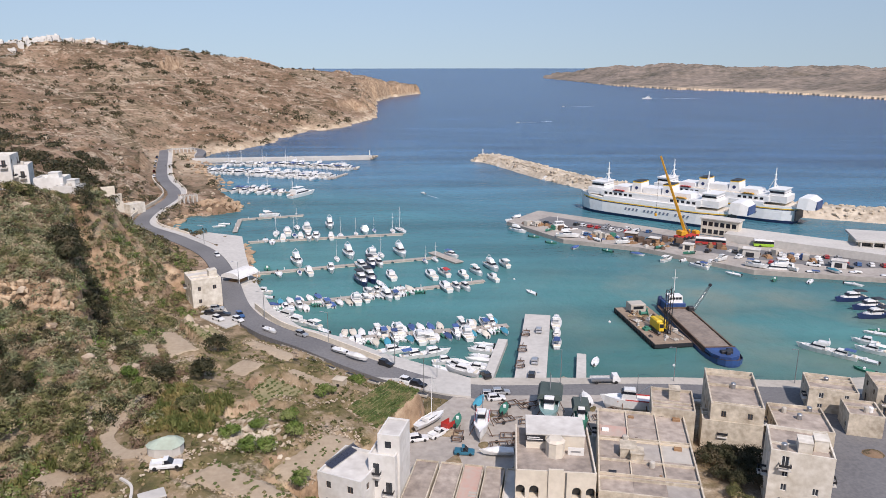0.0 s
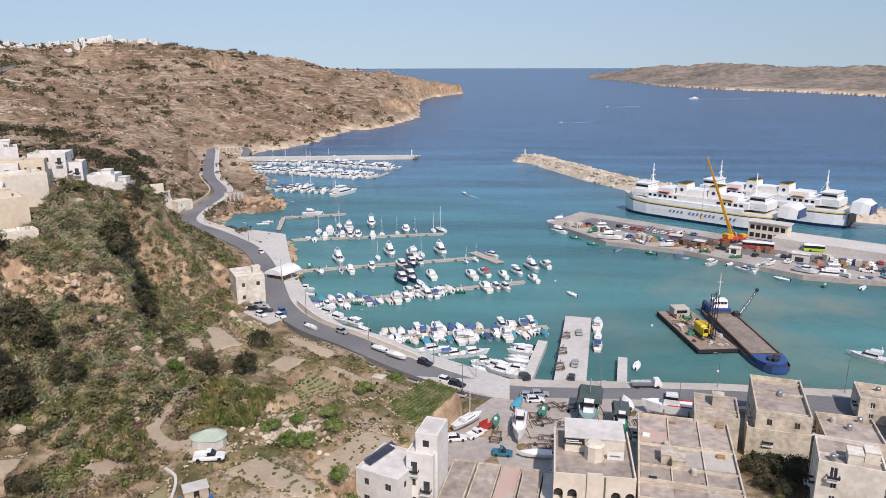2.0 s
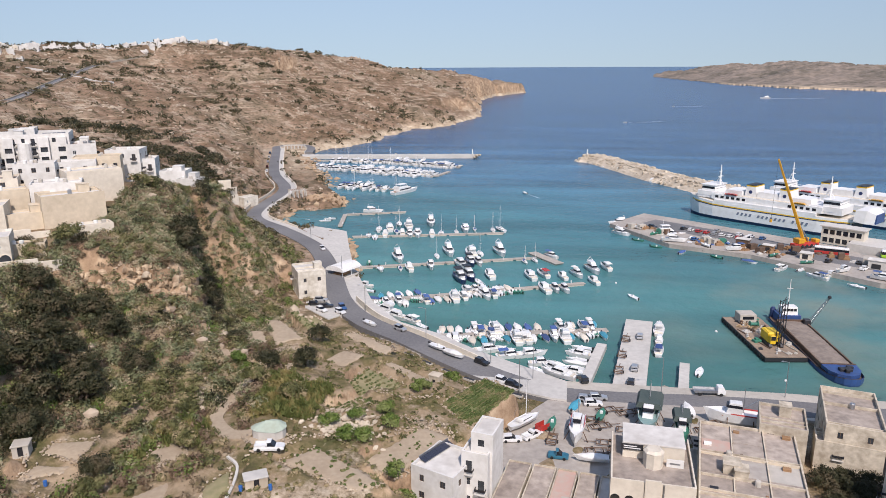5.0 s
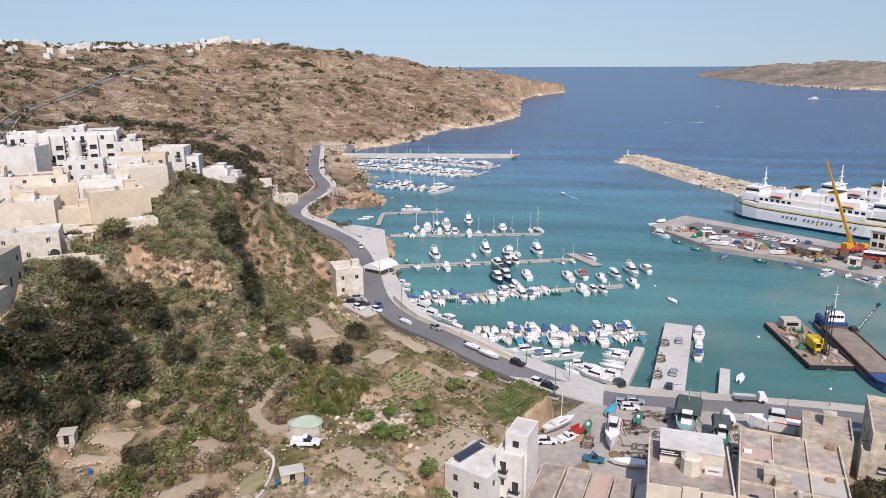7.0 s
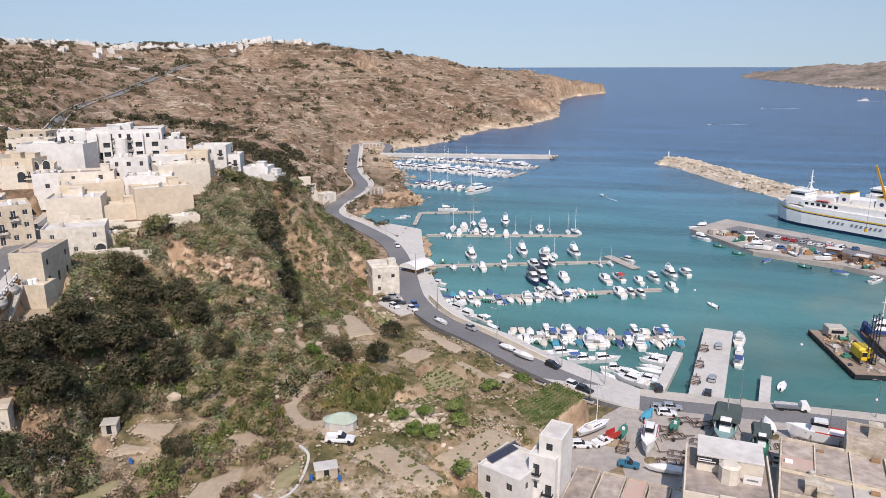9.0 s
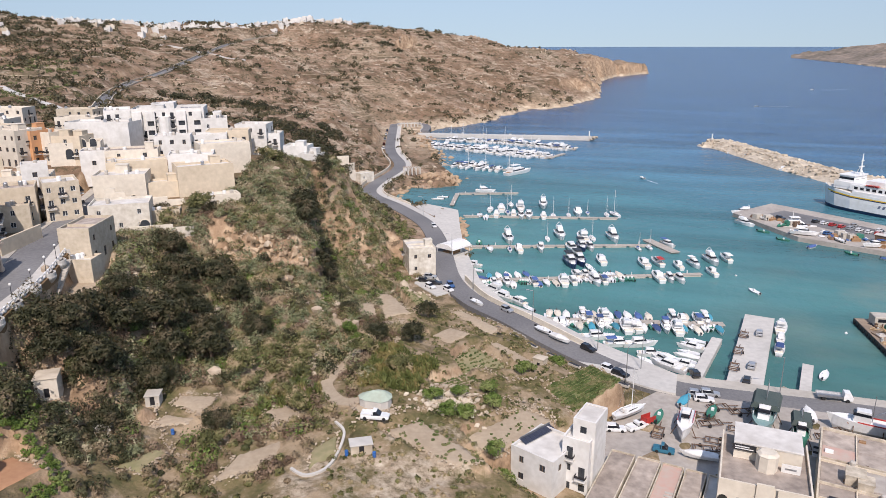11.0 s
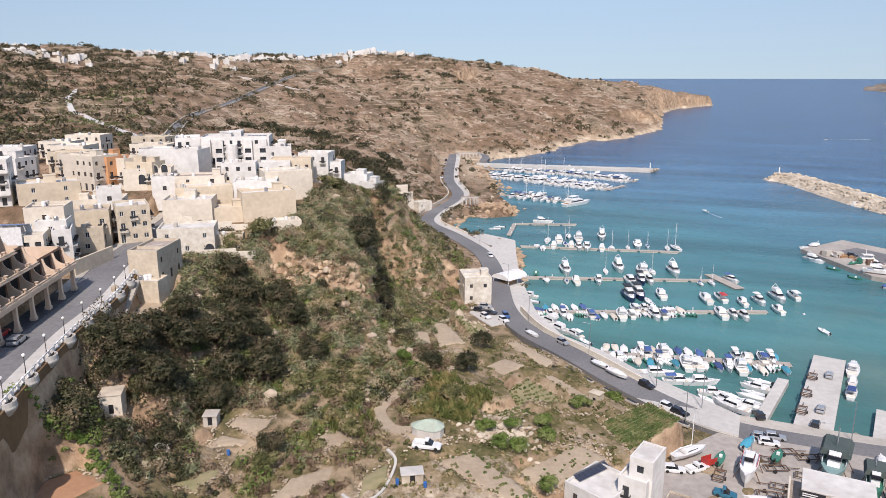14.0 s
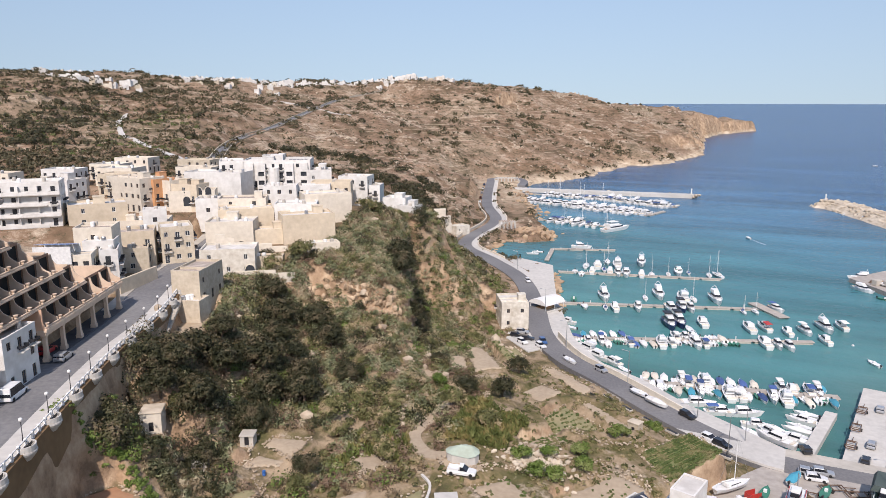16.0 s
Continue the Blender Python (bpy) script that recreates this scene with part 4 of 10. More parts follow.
def wall_face(s, width, z0, z1, holes, place, deep=0.28):
    """One wall from z0 to z1 with real openings: holes as (x0, z0, x1, z1); place turns (along, in, up) into the house's axes."""
    xs = sorted({-width / 2, width / 2, *[h[0] for h in holes], *[h[2] for h in holes]})
    zs = sorted({z0, z1, *[h[1] for h in holes], *[h[3] for h in holes]})
    for a, b in zip(xs[:-1], xs[1:]):
        for c, d in zip(zs[:-1], zs[1:]):
            mx, mz = (a + b) / 2, (c + d) / 2
            if not any(h[0] < mx < h[2] and h[1] < mz < h[3] for h in holes):
                s.add([place(a, 0, c), place(b, 0, c), place(b, 0, d), place(a, 0, d)], [(0, 1, 2, 3)])
    for x0, y0, x1, y1 in holes:
        o, i = [place(x0, 0, y0), place(x1, 0, y0), place(x1, 0, y1), place(x0, 0, y1)], [place(x0, deep, y0), place(x1, deep, y0), place(x1, deep, y1), place(x0, deep, y1)]
        s.add(o + i, [(0, 4, 5, 1), (1, 5, 6, 2), (2, 6, 7, 3), (3, 7, 4, 0)])


def window_meshes(w, h, frame_mat):
    key = (round(w, 2), round(h, 2), frame_mat.name)
    if key not in _WINDOWS:
        t = 0.07
        f = Solid()
        for b in ((-w / 2, 0, -w / 2 + t, h), (w / 2 - t, 0, w / 2, h), (-t / 2, t, t / 2, h - t), (-w / 2 + t, 0, w / 2 - t, t), (-w / 2 + t, h - t, w / 2 - t, h)):
            f.box(b[0], -0.05, b[1], b[2], 0.03, b[3])
        g = Solid().box(-w / 2 + t, -0.012, t, w / 2 - t, 0.012, h - t)
        _WINDOWS[key] = f.mesh("window", frame_mat), g.mesh("pane", GLASS)
    return _WINDOWS[key]


_BALCONY = {}


def balcony_meshes(w):
    if w not in _BALCONY:
        s, r = Solid().box(-w / 2, -0.9, -0.14, w / 2, 0, 0, c=0.03), Solid()
        u = [(-w / 2 + 0.03, 0), (-w / 2 + 0.03, -0.86), (w / 2 - 0.03, -0.86), (w / 2 - 0.03, 0)]
        r.loft([[(x, y, 0.5), (x * 0.97, y * 0.97, 0.5), (x * 0.97, y * 0.97, 0.95), (x, y, 0.95)] for x, y in u])
        _BALCONY[w] = s.mesh("balcony", PALECON), r.mesh("railing", DARK)
    return _BALCONY[w]


def house(name, spec, wall, label, group="", roof=None, storeys=0, rows=(True, True), balcony=0.2, clutter=2, frame_mat=None, parapet=0.55, dens=3.2, seed=None, plain=()):
    """A flat-roofed Maltese house: walls with reveals, parapet, screed roof, windows, doors, balconies and what stands on the roof."""
    x, y, turn, w, d, z0, z1 = spec[:7]
    rs = random.Random(seed if seed is not None else int(abs(x * 13 + y * 7)))
    h = z1 - z0
    storeys = storeys or max(1, round(h / 3.3))
    ob = thing(name, label, "house", group, pose(x, y, z0, 0, 0, turn))
    frame_mat = frame_mat or rs.choice([FRAME, WFRAME, FRAME])
    body = Solid()
    sides = [(w, lambda a, i, u: (a, -d / 2 + i, u), 0, (0, -d / 2), rows[0]), (d, lambda a, i, u: (w / 2 - i, a, u), 90, (w / 2, 0), rows[1]),
             (w, lambda a, i, u: (-a, d / 2 - i, u), 180, (0, d / 2), False), (d, lambda a, i, u: (-w / 2 + i, -a, u), 270, (-w / 2, 0), rows[1])]
    spots = []
    for k, (length, place, ang, mid, open_) in enumerate(sides):
        holes = []
        if open_ and k not in plain:
            n = max(1, int(length / dens))
            for st in range(storeys):
                zz = st * (h - parapet) / storeys
                for i in range(n):
                    if rs.random() < 0.2:
                        continue
                    ax = -length / 2 + (i + 0.5) * length / n + rs.uniform(-0.15, 0.15)
                    tall = st == 0 and rs.random() < 0.35 or rs.random() < balcony
                    ww, hh, sill = (1.1, 2.1, 0.12) if tall else (rs.choice([0.9, 1.1]), 1.25, 1.05)
                    if length < ww + 0.5 or zz + sill + hh > h - parapet - 0.15:
                        continue
                    holes.append((ax - ww / 2, zz + sill, ax + ww / 2, zz + sill + hh))
                    spots.append((k, ax, zz + sill, ww, hh, tall and st > 0, place, ang))
        wall_face(body, length, -5.0, h, holes, place)
    # parapet and roof slab
    t = 0.28
    o = [(-w / 2, -d / 2), (w / 2, -d / 2), (w / 2, d / 2), (-w / 2, d / 2)]
    q = [(-w / 2 + t, -d / 2 + t), (w / 2 - t, -d / 2 + t), (w / 2 - t, d / 2 - t), (-w / 2 + t, d / 2 - t)]
    body.add([(*p, h) for p in o] + [(*p, h) for p in q] + [(*p, h - parapet) for p in q], [(i, (i + 1) % 4, (i + 1) % 4 + 4, i + 4) for i in range(4)] + [(i + 4, (i + 1) % 4 + 4, (i + 1) % 4 + 8, i + 8) for i in range(4)])
    part("wall", body, wall, ob)
    roof_mat = roof or rs.choice([ROOF, ROOF, ROOFW])
    rf = Solid().box(-w / 2 + t, -d / 2 + t, h - parapet - 0.25, w / 2 - t, d / 2 - t, h - parapet)
    part("roof", rf, roof_mat, ob)
    for k, ax, zz, ww, hh, bal, place, ang in spots:
        fm, pm = window_meshes(ww, hh, frame_mat)
        win = part("window", fm, None, ob, m=Matrix.Translation(place(ax, 0.17, zz)) @ pose(0, 0, 0, 0, 0, ang))
        part("pane", pm, None, win)
        if bal:
            sm, rm = balcony_meshes(1.9)
            b = part("balcony", sm, None, ob, m=Matrix.Translation(place(ax, 0, zz - 0.05)) @ pose(0, 0, 0, 0, 0, ang))
            part("railing", rm, None, b)
    # the roof: stair hut, low dividing walls, tanks
    top = h - parapet
    for _ in range(clutter):
        kind = rs.random()
        cx, cy = rs.uniform(-w / 2 + 1.5, w / 2 - 1.5), rs.uniform(-d / 2 + 1.5, d / 2 - 1.5)
        if kind < 0.16 and min(w, d) > 5.5:
            hw, hd, hh = rs.uniform(1.0, 1.5), rs.uniform(1.1, 1.6), rs.uniform(1.6, 2.2)
            cx, cy = max(-w / 2 + hw + 0.4, min(w / 2 - hw - 0.4, cx)), max(-d / 2 + hd + 0.4, min(d / 2 - hd - 0.4, cy))
            s = Solid().box(cx - hw, cy - hd, top, cx + hw, cy + hd, top + hh).box(cx - hw - 0.1, cy - hd - 0.1, top + hh, cx + hw + 0.1, cy + hd + 0.1, top + hh + 0.15)
            part("stair_hut", s, wall, ob)
        elif kind < 0.7:
            s = Solid().lathe(cx, cy, [(0.45, top), (0.5, top + 0.1), (0.5, top + 1.0), (0.4, top + 1.15), (0.15, top + 1.2)], 10)
            part("water_tank", s, rs.choice([WHITECOVER, CONCRETE, STEEL]), ob, smooth=False)
        else:
            s = Solid().box(-w / 2 + t, cy - 0.1, top, w / 2 - t, cy + 0.1, top + rs.uniform(0.25, 0.6))
            part("roof_ledge", s, wall, ob)
    return ob


LABELS = {"STONE": "weathered limestone house with flat roof", "CREAM": "cream plastered house with flat roof", "WHITE": "white plastered house with flat roof", "ORANGE": "narrow orange plastered townhouse", "BUFF": "buff plastered house with flat roof",
          "OLDSTONE": "old limestone house with worn flat roof", "OLDWHITE": "pale house with arched window and flat roof"}
STYLE = {"bare": dict(rows=(False, False), clutter=4, roof=ROOFW), "few": dict(rows=(True, False), dens=5.0, balcony=0.0, clutter=3), "row": dict(dens=2.6, balcony=0.5, clutter=4), "bays": dict(dens=2.0, balcony=1.0, clutter=1, frame_mat=DARK), "stone": dict(rows=(False, True), dens=3.4, clutter=1, roof=ROOF),
         "arch": dict(rows=(True, True), dens=4.4, balcony=0.0, clutter=1, frame_mat=WFRAME), "arches": dict(rows=(False, False), clutter=3), "": dict(dens=3.0, balcony=0.35, clutter=4)}
for spec in TOWN + BACKTOWN:
    house("house", spec, MATS[spec[7]], LABELS[spec[7]] + " on the hillside", "hillside town houses", **STYLE[spec[8]])
block = house("apartment_block", BLOCKS[0], WHITE, "white apartment block with bays, balconies and dark roof", "", FELTSHADE, 4, balcony=0.45, dens=2.6, clutter=5, frame_mat=DARK, parapet=0.7)
house("apartment_wing", BLOCKS[1], WHITE, "white wing of the apartment block with recessed balconies", "", ROOFW, 4, balcony=0.8, dens=2.4, clutter=3, frame_mat=DARK, parapet=0.7)
for bx in (-9.2, -5.2, 4.2, 9.0):
    bay = Solid()
    wall_face(bay, 2.8, -3, 11.0, [(-1.0, z, 1.0, z + 1.5) for z in (1.0, 3.9, 6.8)], lambda a, i, u: (bx + a, -8.2 + i, u), 0.5)
    bay.box(bx - 1.4, -8.19, -3, bx - 1.38, -7.0, 11.0).box(bx + 1.38, -8.19, -3, bx + 1.4, -7.0, 11.0).box(bx - 1.4, -8.19, 11.0, bx + 1.4, -7.0, 11.2)
    b = part("bay", bay, WHITE, block)
    for z in (1.0, 3.9, 6.8):
        part("pane", Solid().box(bx - 1.0, -7.72, z, bx + 1.0, -7.68, z + 1.5), GLASS, b)
part("turret", Solid().lathe(-1.0, -7.4, [(1.9, -3), (1.9, 9.6), (1.6, 9.6), (1.6, 9.2)], 14), WHITE, block, smooth=False)
part("stair_hut", Solid().box(-3, -2, 11.5, 1.5, 3, 13.6, c=0.05), WHITE, block)
for i in range(5):
    part("solar_panel", Solid().box(3.5 + i * 1.3, -2.0, 11.9, 4.6 + i * 1.3, 0.0, 11.96, pose(0, 0, 0, 0, 0, 0)), SOLAR, block)


def balcony_block(spec, floors, label):
    """A white block of flats with a full-width balcony at every floor."""
    ob = house("block_of_flats", spec, WHITE, label, "", ROOFW, floors, dens=2.7, balcony=0.5, clutter=5, frame_mat=DARK)
    w, d, h = spec[3], spec[4], spec[6] - spec[5]
    for k in range(floors):
        z = k * (h - 0.55) / floors
        x0, x1 = (-w / 2, w / 2) if k % 2 else (-w / 2, w / 2 - 3.0)
        b = part("balcony", Solid().box(x0, -d / 2 - 1.3, z - 0.1, x1, -d / 2 - 0.002, z + 0.1, c=0.03), PALECON, ob)
        part("parapet", Solid().box(x0, -d / 2 - 1.3, z + 0.1, x1, -d / 2 - 1.16, z + 0.95, c=0.03).box(x0, -d / 2 - 1.16, z + 0.1, x0 + 0.12, -d / 2, z + 0.95), WHITE, b)
        for i in range(1, int(w / 4.5)):
            part("divider", Solid().box(x0 + i * 4.5 - 0.08, -d / 2 - 1.1, z + 0.1, x0 + i * 4.5 + 0.08, -d / 2, z + 2.4), WHITE, b)


balcony_block(BLOCKS[2], 4, "white block of flats with wide balconies")


def add_arches(ob_name, spec, spots):
    """Dark arched doorways set in a plain front."""
    x, y, turn, w, d, z0, z1 = spec[:7]
    home = next(o for o in scene.objects if o.type == "EMPTY" and o.name.startswith(ob_name) and abs(o.matrix_basis.translation.x - x) < 0.01)
    for a, z, r, h in spots:
        o = [(a - r, z), (a + r, z)] + [(a + r * math.cos(math.pi * i / 8), z + h - r + r * math.sin(math.pi * i / 8)) for i in range(9)]
        f = part("arched_door", Solid().loft([[(p, -d / 2 - 0.03, q) for p, q in o], [(p, -d / 2 + 0.1, q) for p, q in o]]), GLASS, home, "dark glazed arched door")
        for i in range(8):
            c0, c1 = (math.pi * i / 8, math.pi * (i + 1) / 8)
            if i == 0:
                rim = Solid()
            rim.loft([[(a + q * math.cos(c), -d / 2 - e, z + h - r + q * math.sin(c)) for q, e in ((r, 0.0), (r, 0.14), (r + 0.2, 0.14), (r + 0.2, 0.0))] for c in (c0, c1)])
        part("arch_rim", rim, CREAM, f)


add_arches("house", TOWN[1], [(5.4, 0.5, 1.1, 2.2)])
add_arches("house", TOWN[2], [(0.2, 0.3, 1.2, 1.6), (3.0, 0.3, 1.2, 1.6)])
add_arches("house", TOWN[8], [(2.0, 4.2, 1.1, 2.4), (-1.6, 0.8, 1.0, 3.0), (5.0, 4.2, 0.9, 2.4)])
# cream boundary walls stepping up between the plastered houses
for name, x, y, turn, w, z0, steps in (("garden_wall", -112.6, 137.6, 34, 14.0, 29.0, (33.4, 33.4, 32.6)), ("garden_wall", -117.8, 150.2, 34, 12.0, 33.0, (37.6, 36.8, 36.0)), ("garden_wall", -126.4, 140.6, 36, 7.0, 33.0, (41.0, 40.0, 38.6))):
    s = Solid()
    for i, z in enumerate(steps):
        a = -w / 2 + i * w / len(steps)
        s.box(a, -0.2, 0, a + w / len(steps) - 0.004, 0.2, z - z0, c=0.04)
    tagged(new(name, s.mesh(name, CREAM)), "stepped cream plastered boundary wall", "wall").matrix_basis = pose(x, y, z0, 0, 0, turn)
F = FRONT
house("house", F["white_tower_house"], WHITE, "tall narrow bright white house by the boatyard", "harbour front houses", ROOFW, 4, dens=2.4, clutter=0, frame_mat=DARK, rows=(True, False), parapet=0.2)
house("house", F["white_terrace_house"], WHITE, "white house with balconies and roof tanks", "harbour front houses", ROOFW, 3, dens=2.2, balcony=0.8, clutter=4, frame_mat=DARK, rows=(True, False))
house("house", F["cream_house"], WHITE, "cream white house with solar panels", "harbour front houses", ROOFW, 2, clutter=0, frame_mat=FRAME)
house("house", F["flat_roofed_house"], OLDSTONE, "large low house with patched screed roof", "harbour front houses", ROOF, 2, clutter=7, rows=(False, True))
house("house", F["quayside_house"], OLDSTONE, "yellowish limestone house beside the quay", "harbour front houses", ROOF, 2, clutter=3, rows=(True, False))
house("house", F["tall_quayside_house"], OLDSTONE, "tall limestone house at the water's edge", "harbour front houses", ROOF, 3, clutter=4, parapet=0.8)
house("house", F["low_house"], OLDSTONE, "low cream house with cluttered roof", "harbour front houses", ROOF, 2, clutter=5, rows=(False, False))
house("house", F["corner_house"], OLDWHITE, "whitewashed corner house with stained walls", "harbour front houses", ROOF, 4, clutter=6)
for k in ("stone_house", "pitched_stone_house", "small_stone_house", "east_house"):
    house("house", F[k], OLDSTONE, "old limestone house with worn roof", "harbour front houses", ROOF, 2, clutter=4)
house("house", ROADSIDE, OLDWHITE, "pale plastered roadside house with dark doorway", "", ROOFW, 2, clutter=3, dens=3.6)
# ---- terraced hotel, parapet and lamps along the upper road ----
def hotel():
    ob = thing("terraced_hotel", "pink and cream terraced hotel over a dark arcade", "hotel", "", pose(-104.1, 72.4, 33.0, 0, 0, 118))
    L, base = 29.9, 5.8
    n = 5
    # arcade: heavy columns, beam, back wall with shop fronts; wall and floor darkened as shade
    col = Solid().box(-0.5, 0.2, 0, 0.5, 1.2, 0.9, c=0.05)
    col.loft([[(-0.4, 0.3, 0.9), (0.4, 0.3, 0.9), (0.4, 1.1, 0.9), (-0.4, 1.1, 0.9)], [(-0.3, 0.4, 2.2), (0.3, 0.4, 2.2), (0.3, 1.0, 2.2), (-0.3, 1.0, 2.2)], [(-0.3, 0.4, base - 1.5), (0.3, 0.4, base - 1.5), (0.3, 1.0, base - 1.5), (-0.3, 1.0, base - 1.5)],
              [(-0.5, 0.2, base - 1.0), (0.5, 0.2, base - 1.0), (0.5, 1.2, base - 1.0), (-0.5, 1.2, base - 1.0)]])
    cm = col.mesh("column", HOTELWALL)
    for i in range(n + 1):
        part("column", cm, None, ob, m=pose(i * L / n, 0, 0))
    part("beam", Solid().box(-0.8, 0, base - 1.0, L + 0.8, 1.4, base - 0.35).box(-1.0, -0.25, base - 0.35, L + 1.0, 1.6, base), HOTELWALL, ob)
    part("arcade_floor", Solid().box(-0.6, 0.0, -1.0, L + 0.6, 5.4, 0.25), FELTSHADE, ob)
    back = Solid()
    holes = [(-L / 2 + (i + 0.5) * L / n - 2.5, 0.3, -L / 2 + (i + 0.5) * L / n + 2.5, 4.3) for i in range(n)]
    wall_face(back, L, 0.25, base - 0.3, holes, lambda a, i, u: (a + L / 2, 5.4 + i, u), 0.3)
    part("back_wall", back, FELTSHADE, ob)
    # matt black sheets stand for the shade inside the shop fronts
    for h in holes:
        part("shop_front", Solid().box(h[0] + L / 2, 5.62, h[1], h[2] + L / 2, 5.66, h[3]), MATTBLACK, ob)
    # the ceiling takes the browned plaster, shade put into its colour
    part("ceiling", Solid().box(-0.6, 1.4, base - 0.36, L + 0.6, 12, base - 0.02), HOTELSHADE, ob)
    # stepped terraces with rooms behind; floors and room walls are coloured as in shade
    step, up, room = 0.95, 3.4, 4.2
    prof = [(0.2, 0), (2.5, 0), (2.5, up - 0.3), (2.1, up - 0.3), (2.0, 2.5), (1.8, 1.9), (1.45, 1.5), (0.95, 1.15), (0.45, 0.95), (0.2, 0.85)]
    fin = Solid().loft([[(sx, yy, zz) for yy, zz in prof] for sx in (-0.1, 0.1)])
    fm = fin.mesh("divider", HOTELWALL)
    pot = Solid().lathe(0, 0, [(0.22, 0), (0.3, 0.12), (0.2, 0.2), (0.36, 0.5), (0.4, 0.62), (0.15, 0.62)], 8).mesh("urn", HOTELWALL)
    for k in range(6):
        z = base + k * up
        y0 = k * step
        x1 = (L + 0.6, 17.0, 11.5, 4.0, -1.0, -5.0)[k]
        x0 = -0.6 if k == 0 else -9.0 - 2.5 * k
        nr = max(2, round((x1 - x0) / room))
        w = (x1 - x0) / nr
        part("terrace", Solid().box(x0, y0 + 0.05, z - 0.3, x1, y0 + 6.5, z + 0.04), HOTELSHADE, ob)
        part("slab_edge", Solid().box(x0 - 0.2, y0 - 0.2, z - 0.12, x1 + 0.2, y0 + 0.2, z + 0.1), HOTELWALL, ob)
        part("parapet", Solid().box(x0, y0 + 0.02, z + 0.1, x1, y0 + 0.18, z + 0.3).box(x0 - 0.05, y0 - 0.04, z + 0.3, x1 + 0.05, y0 + 0.24, z + 0.4), HOTELWALL, ob)
        s = Solid()
        hs = [(-(x1 - x0) / 2 + (i + 0.5) * w - 1.95, z + 0.1, -(x1 - x0) / 2 + (i + 0.5) * w + 1.95, z + 2.9) for i in range(nr)]
        wall_face(s, x1 - x0, z, z + up, hs, lambda a, i, u: (a + (x0 + x1) / 2, y0 + 2.5 + i, u), 0.35)
        part("room_wall", s, HOTELSHADE, ob)
        # each door is a black sheet in place of the shaded room behind
        for i, h in enumerate(hs):
            part("terrace_door", Solid().box(h[0] + (x0 + x1) / 2, y0 + 2.76, h[1], h[2] + (x0 + x1) / 2, y0 + 2.8, h[3]), MATTBLACK, ob)
        for i in range(nr + 1):
            part("divider", fm, None, ob, m=pose(x0 + i * w, y0, z))
            if i < nr:
                part("urn", pot, None, ob, m=pose(x0 + (i + 0.15) * w, y0 + 0.1, z + 0.4))
        # end wall of each storey
        part("end_wall", Solid().box(x0 - 0.3, y0 + 0.3, z - up * (1 if k else 0), x0, y0 + 12, z + up), PINK, ob)
        part("end_wall", Solid().box(x1, y0 + 3.1, z, x1 + 0.3, y0 + 12, z + up), HOTELWALL, ob)
    zt = base + 6 * up
    part("roof", Solid().box(-16, 6 * step, zt - 0.3, 2, 6 * step + 12, zt).box(-16.2, 6 * step - 0.2, zt, 2.2, 6 * step + 0.1, zt + 0.5), ROOF, ob)
    return ob


hotel()
blue = thing("glazed_roof", "blue glazed roof panels on a house", "roof", "", pose(-137.0, 99.5, 44.6, 0, 0, 30))
for i in range(5):
    part("panel", Solid().box(-3.6 + i * 1.45, -2.6, 0.35, -2.3 + i * 1.45, 2.6, 0.41, pose(0, 0, 0, -9, 0, 0)), BLUETILE, blue)
part("panel_frame", Solid().box(-3.8, -2.7, -3.5, 3.8, -2.5, 0.3).box(-3.8, 2.5, -3.5, 3.8, 2.7, 0.0), WFRAME, blue)
house("house", (-101.6, 63.6, 27, 4.5, 9.0, 33, 41.5), WHITE, "white two storey house with garage doors", "hillside town houses", balcony=0.6, dens=2.8, clutter=1)
house("house", (-96.6, 52.0, 27, 5.5, 9.0, 33, 41.0), CREAM, "cream house with shaded balcony", "hillside town houses", balcony=0.7, dens=2.8, clutter=1)
tagged(new("garden_wall", Solid().box(-7, -0.25, -3, 7, 0.25, 2.2, c=0.04).mesh("garden_wall", BUFF)), "stone wall of the raised garden by the street", "wall").matrix_basis = pose(-128.5, 112.5, 34.5, 0, 0, 104)


def retaining_wall():
    line = offset_line(UR, 6.0)
    out = offset_line(UR, 6.7)
    bot = offset_line(UR, 7.6)
    s = Solid().loft([[(a[0], a[1], a[2] + 0.16), (b[0], b[1], b[2] + 0.16), (c[0], c[1], c[2] - 26), (a[0], a[1], a[2] - 26)] for a, b, c in zip(line[:37], out[:37], bot[:37])])
    setting("retaining_wall", s, material("ochre_masonry", (0.21, 0.13, 0.062), (0.15, 0.09, 0.042), 0.95, grain=0.9, stain=0.15), "tall ochre retaining wall below the upper road", "wall")


retaining_wall()


def lamp_model():
    ob = thing("street_lamp", "short iron street lamp with white globe", "street lamp", "lamps along the upper road")
    part("plinth", Solid().box(-0.3, -0.3, 0, 0.3, 0.3, 0.55, c=0.06), PALECON, ob)
    part("pole", Solid().lathe(0, 0, [(0.13, 0.5), (0.11, 0.8), (0.06, 0.95), (0.05, 3.0), (0.1, 3.1)], 8), DARK, ob)
    part("globe", Solid().lathe(0, 0, [(0.08, 3.08), (0.2, 3.18), (0.26, 3.34), (0.22, 3.5), (0.08, 3.6)], 10), WHITECOVER, ob, smooth=True)
    return ob


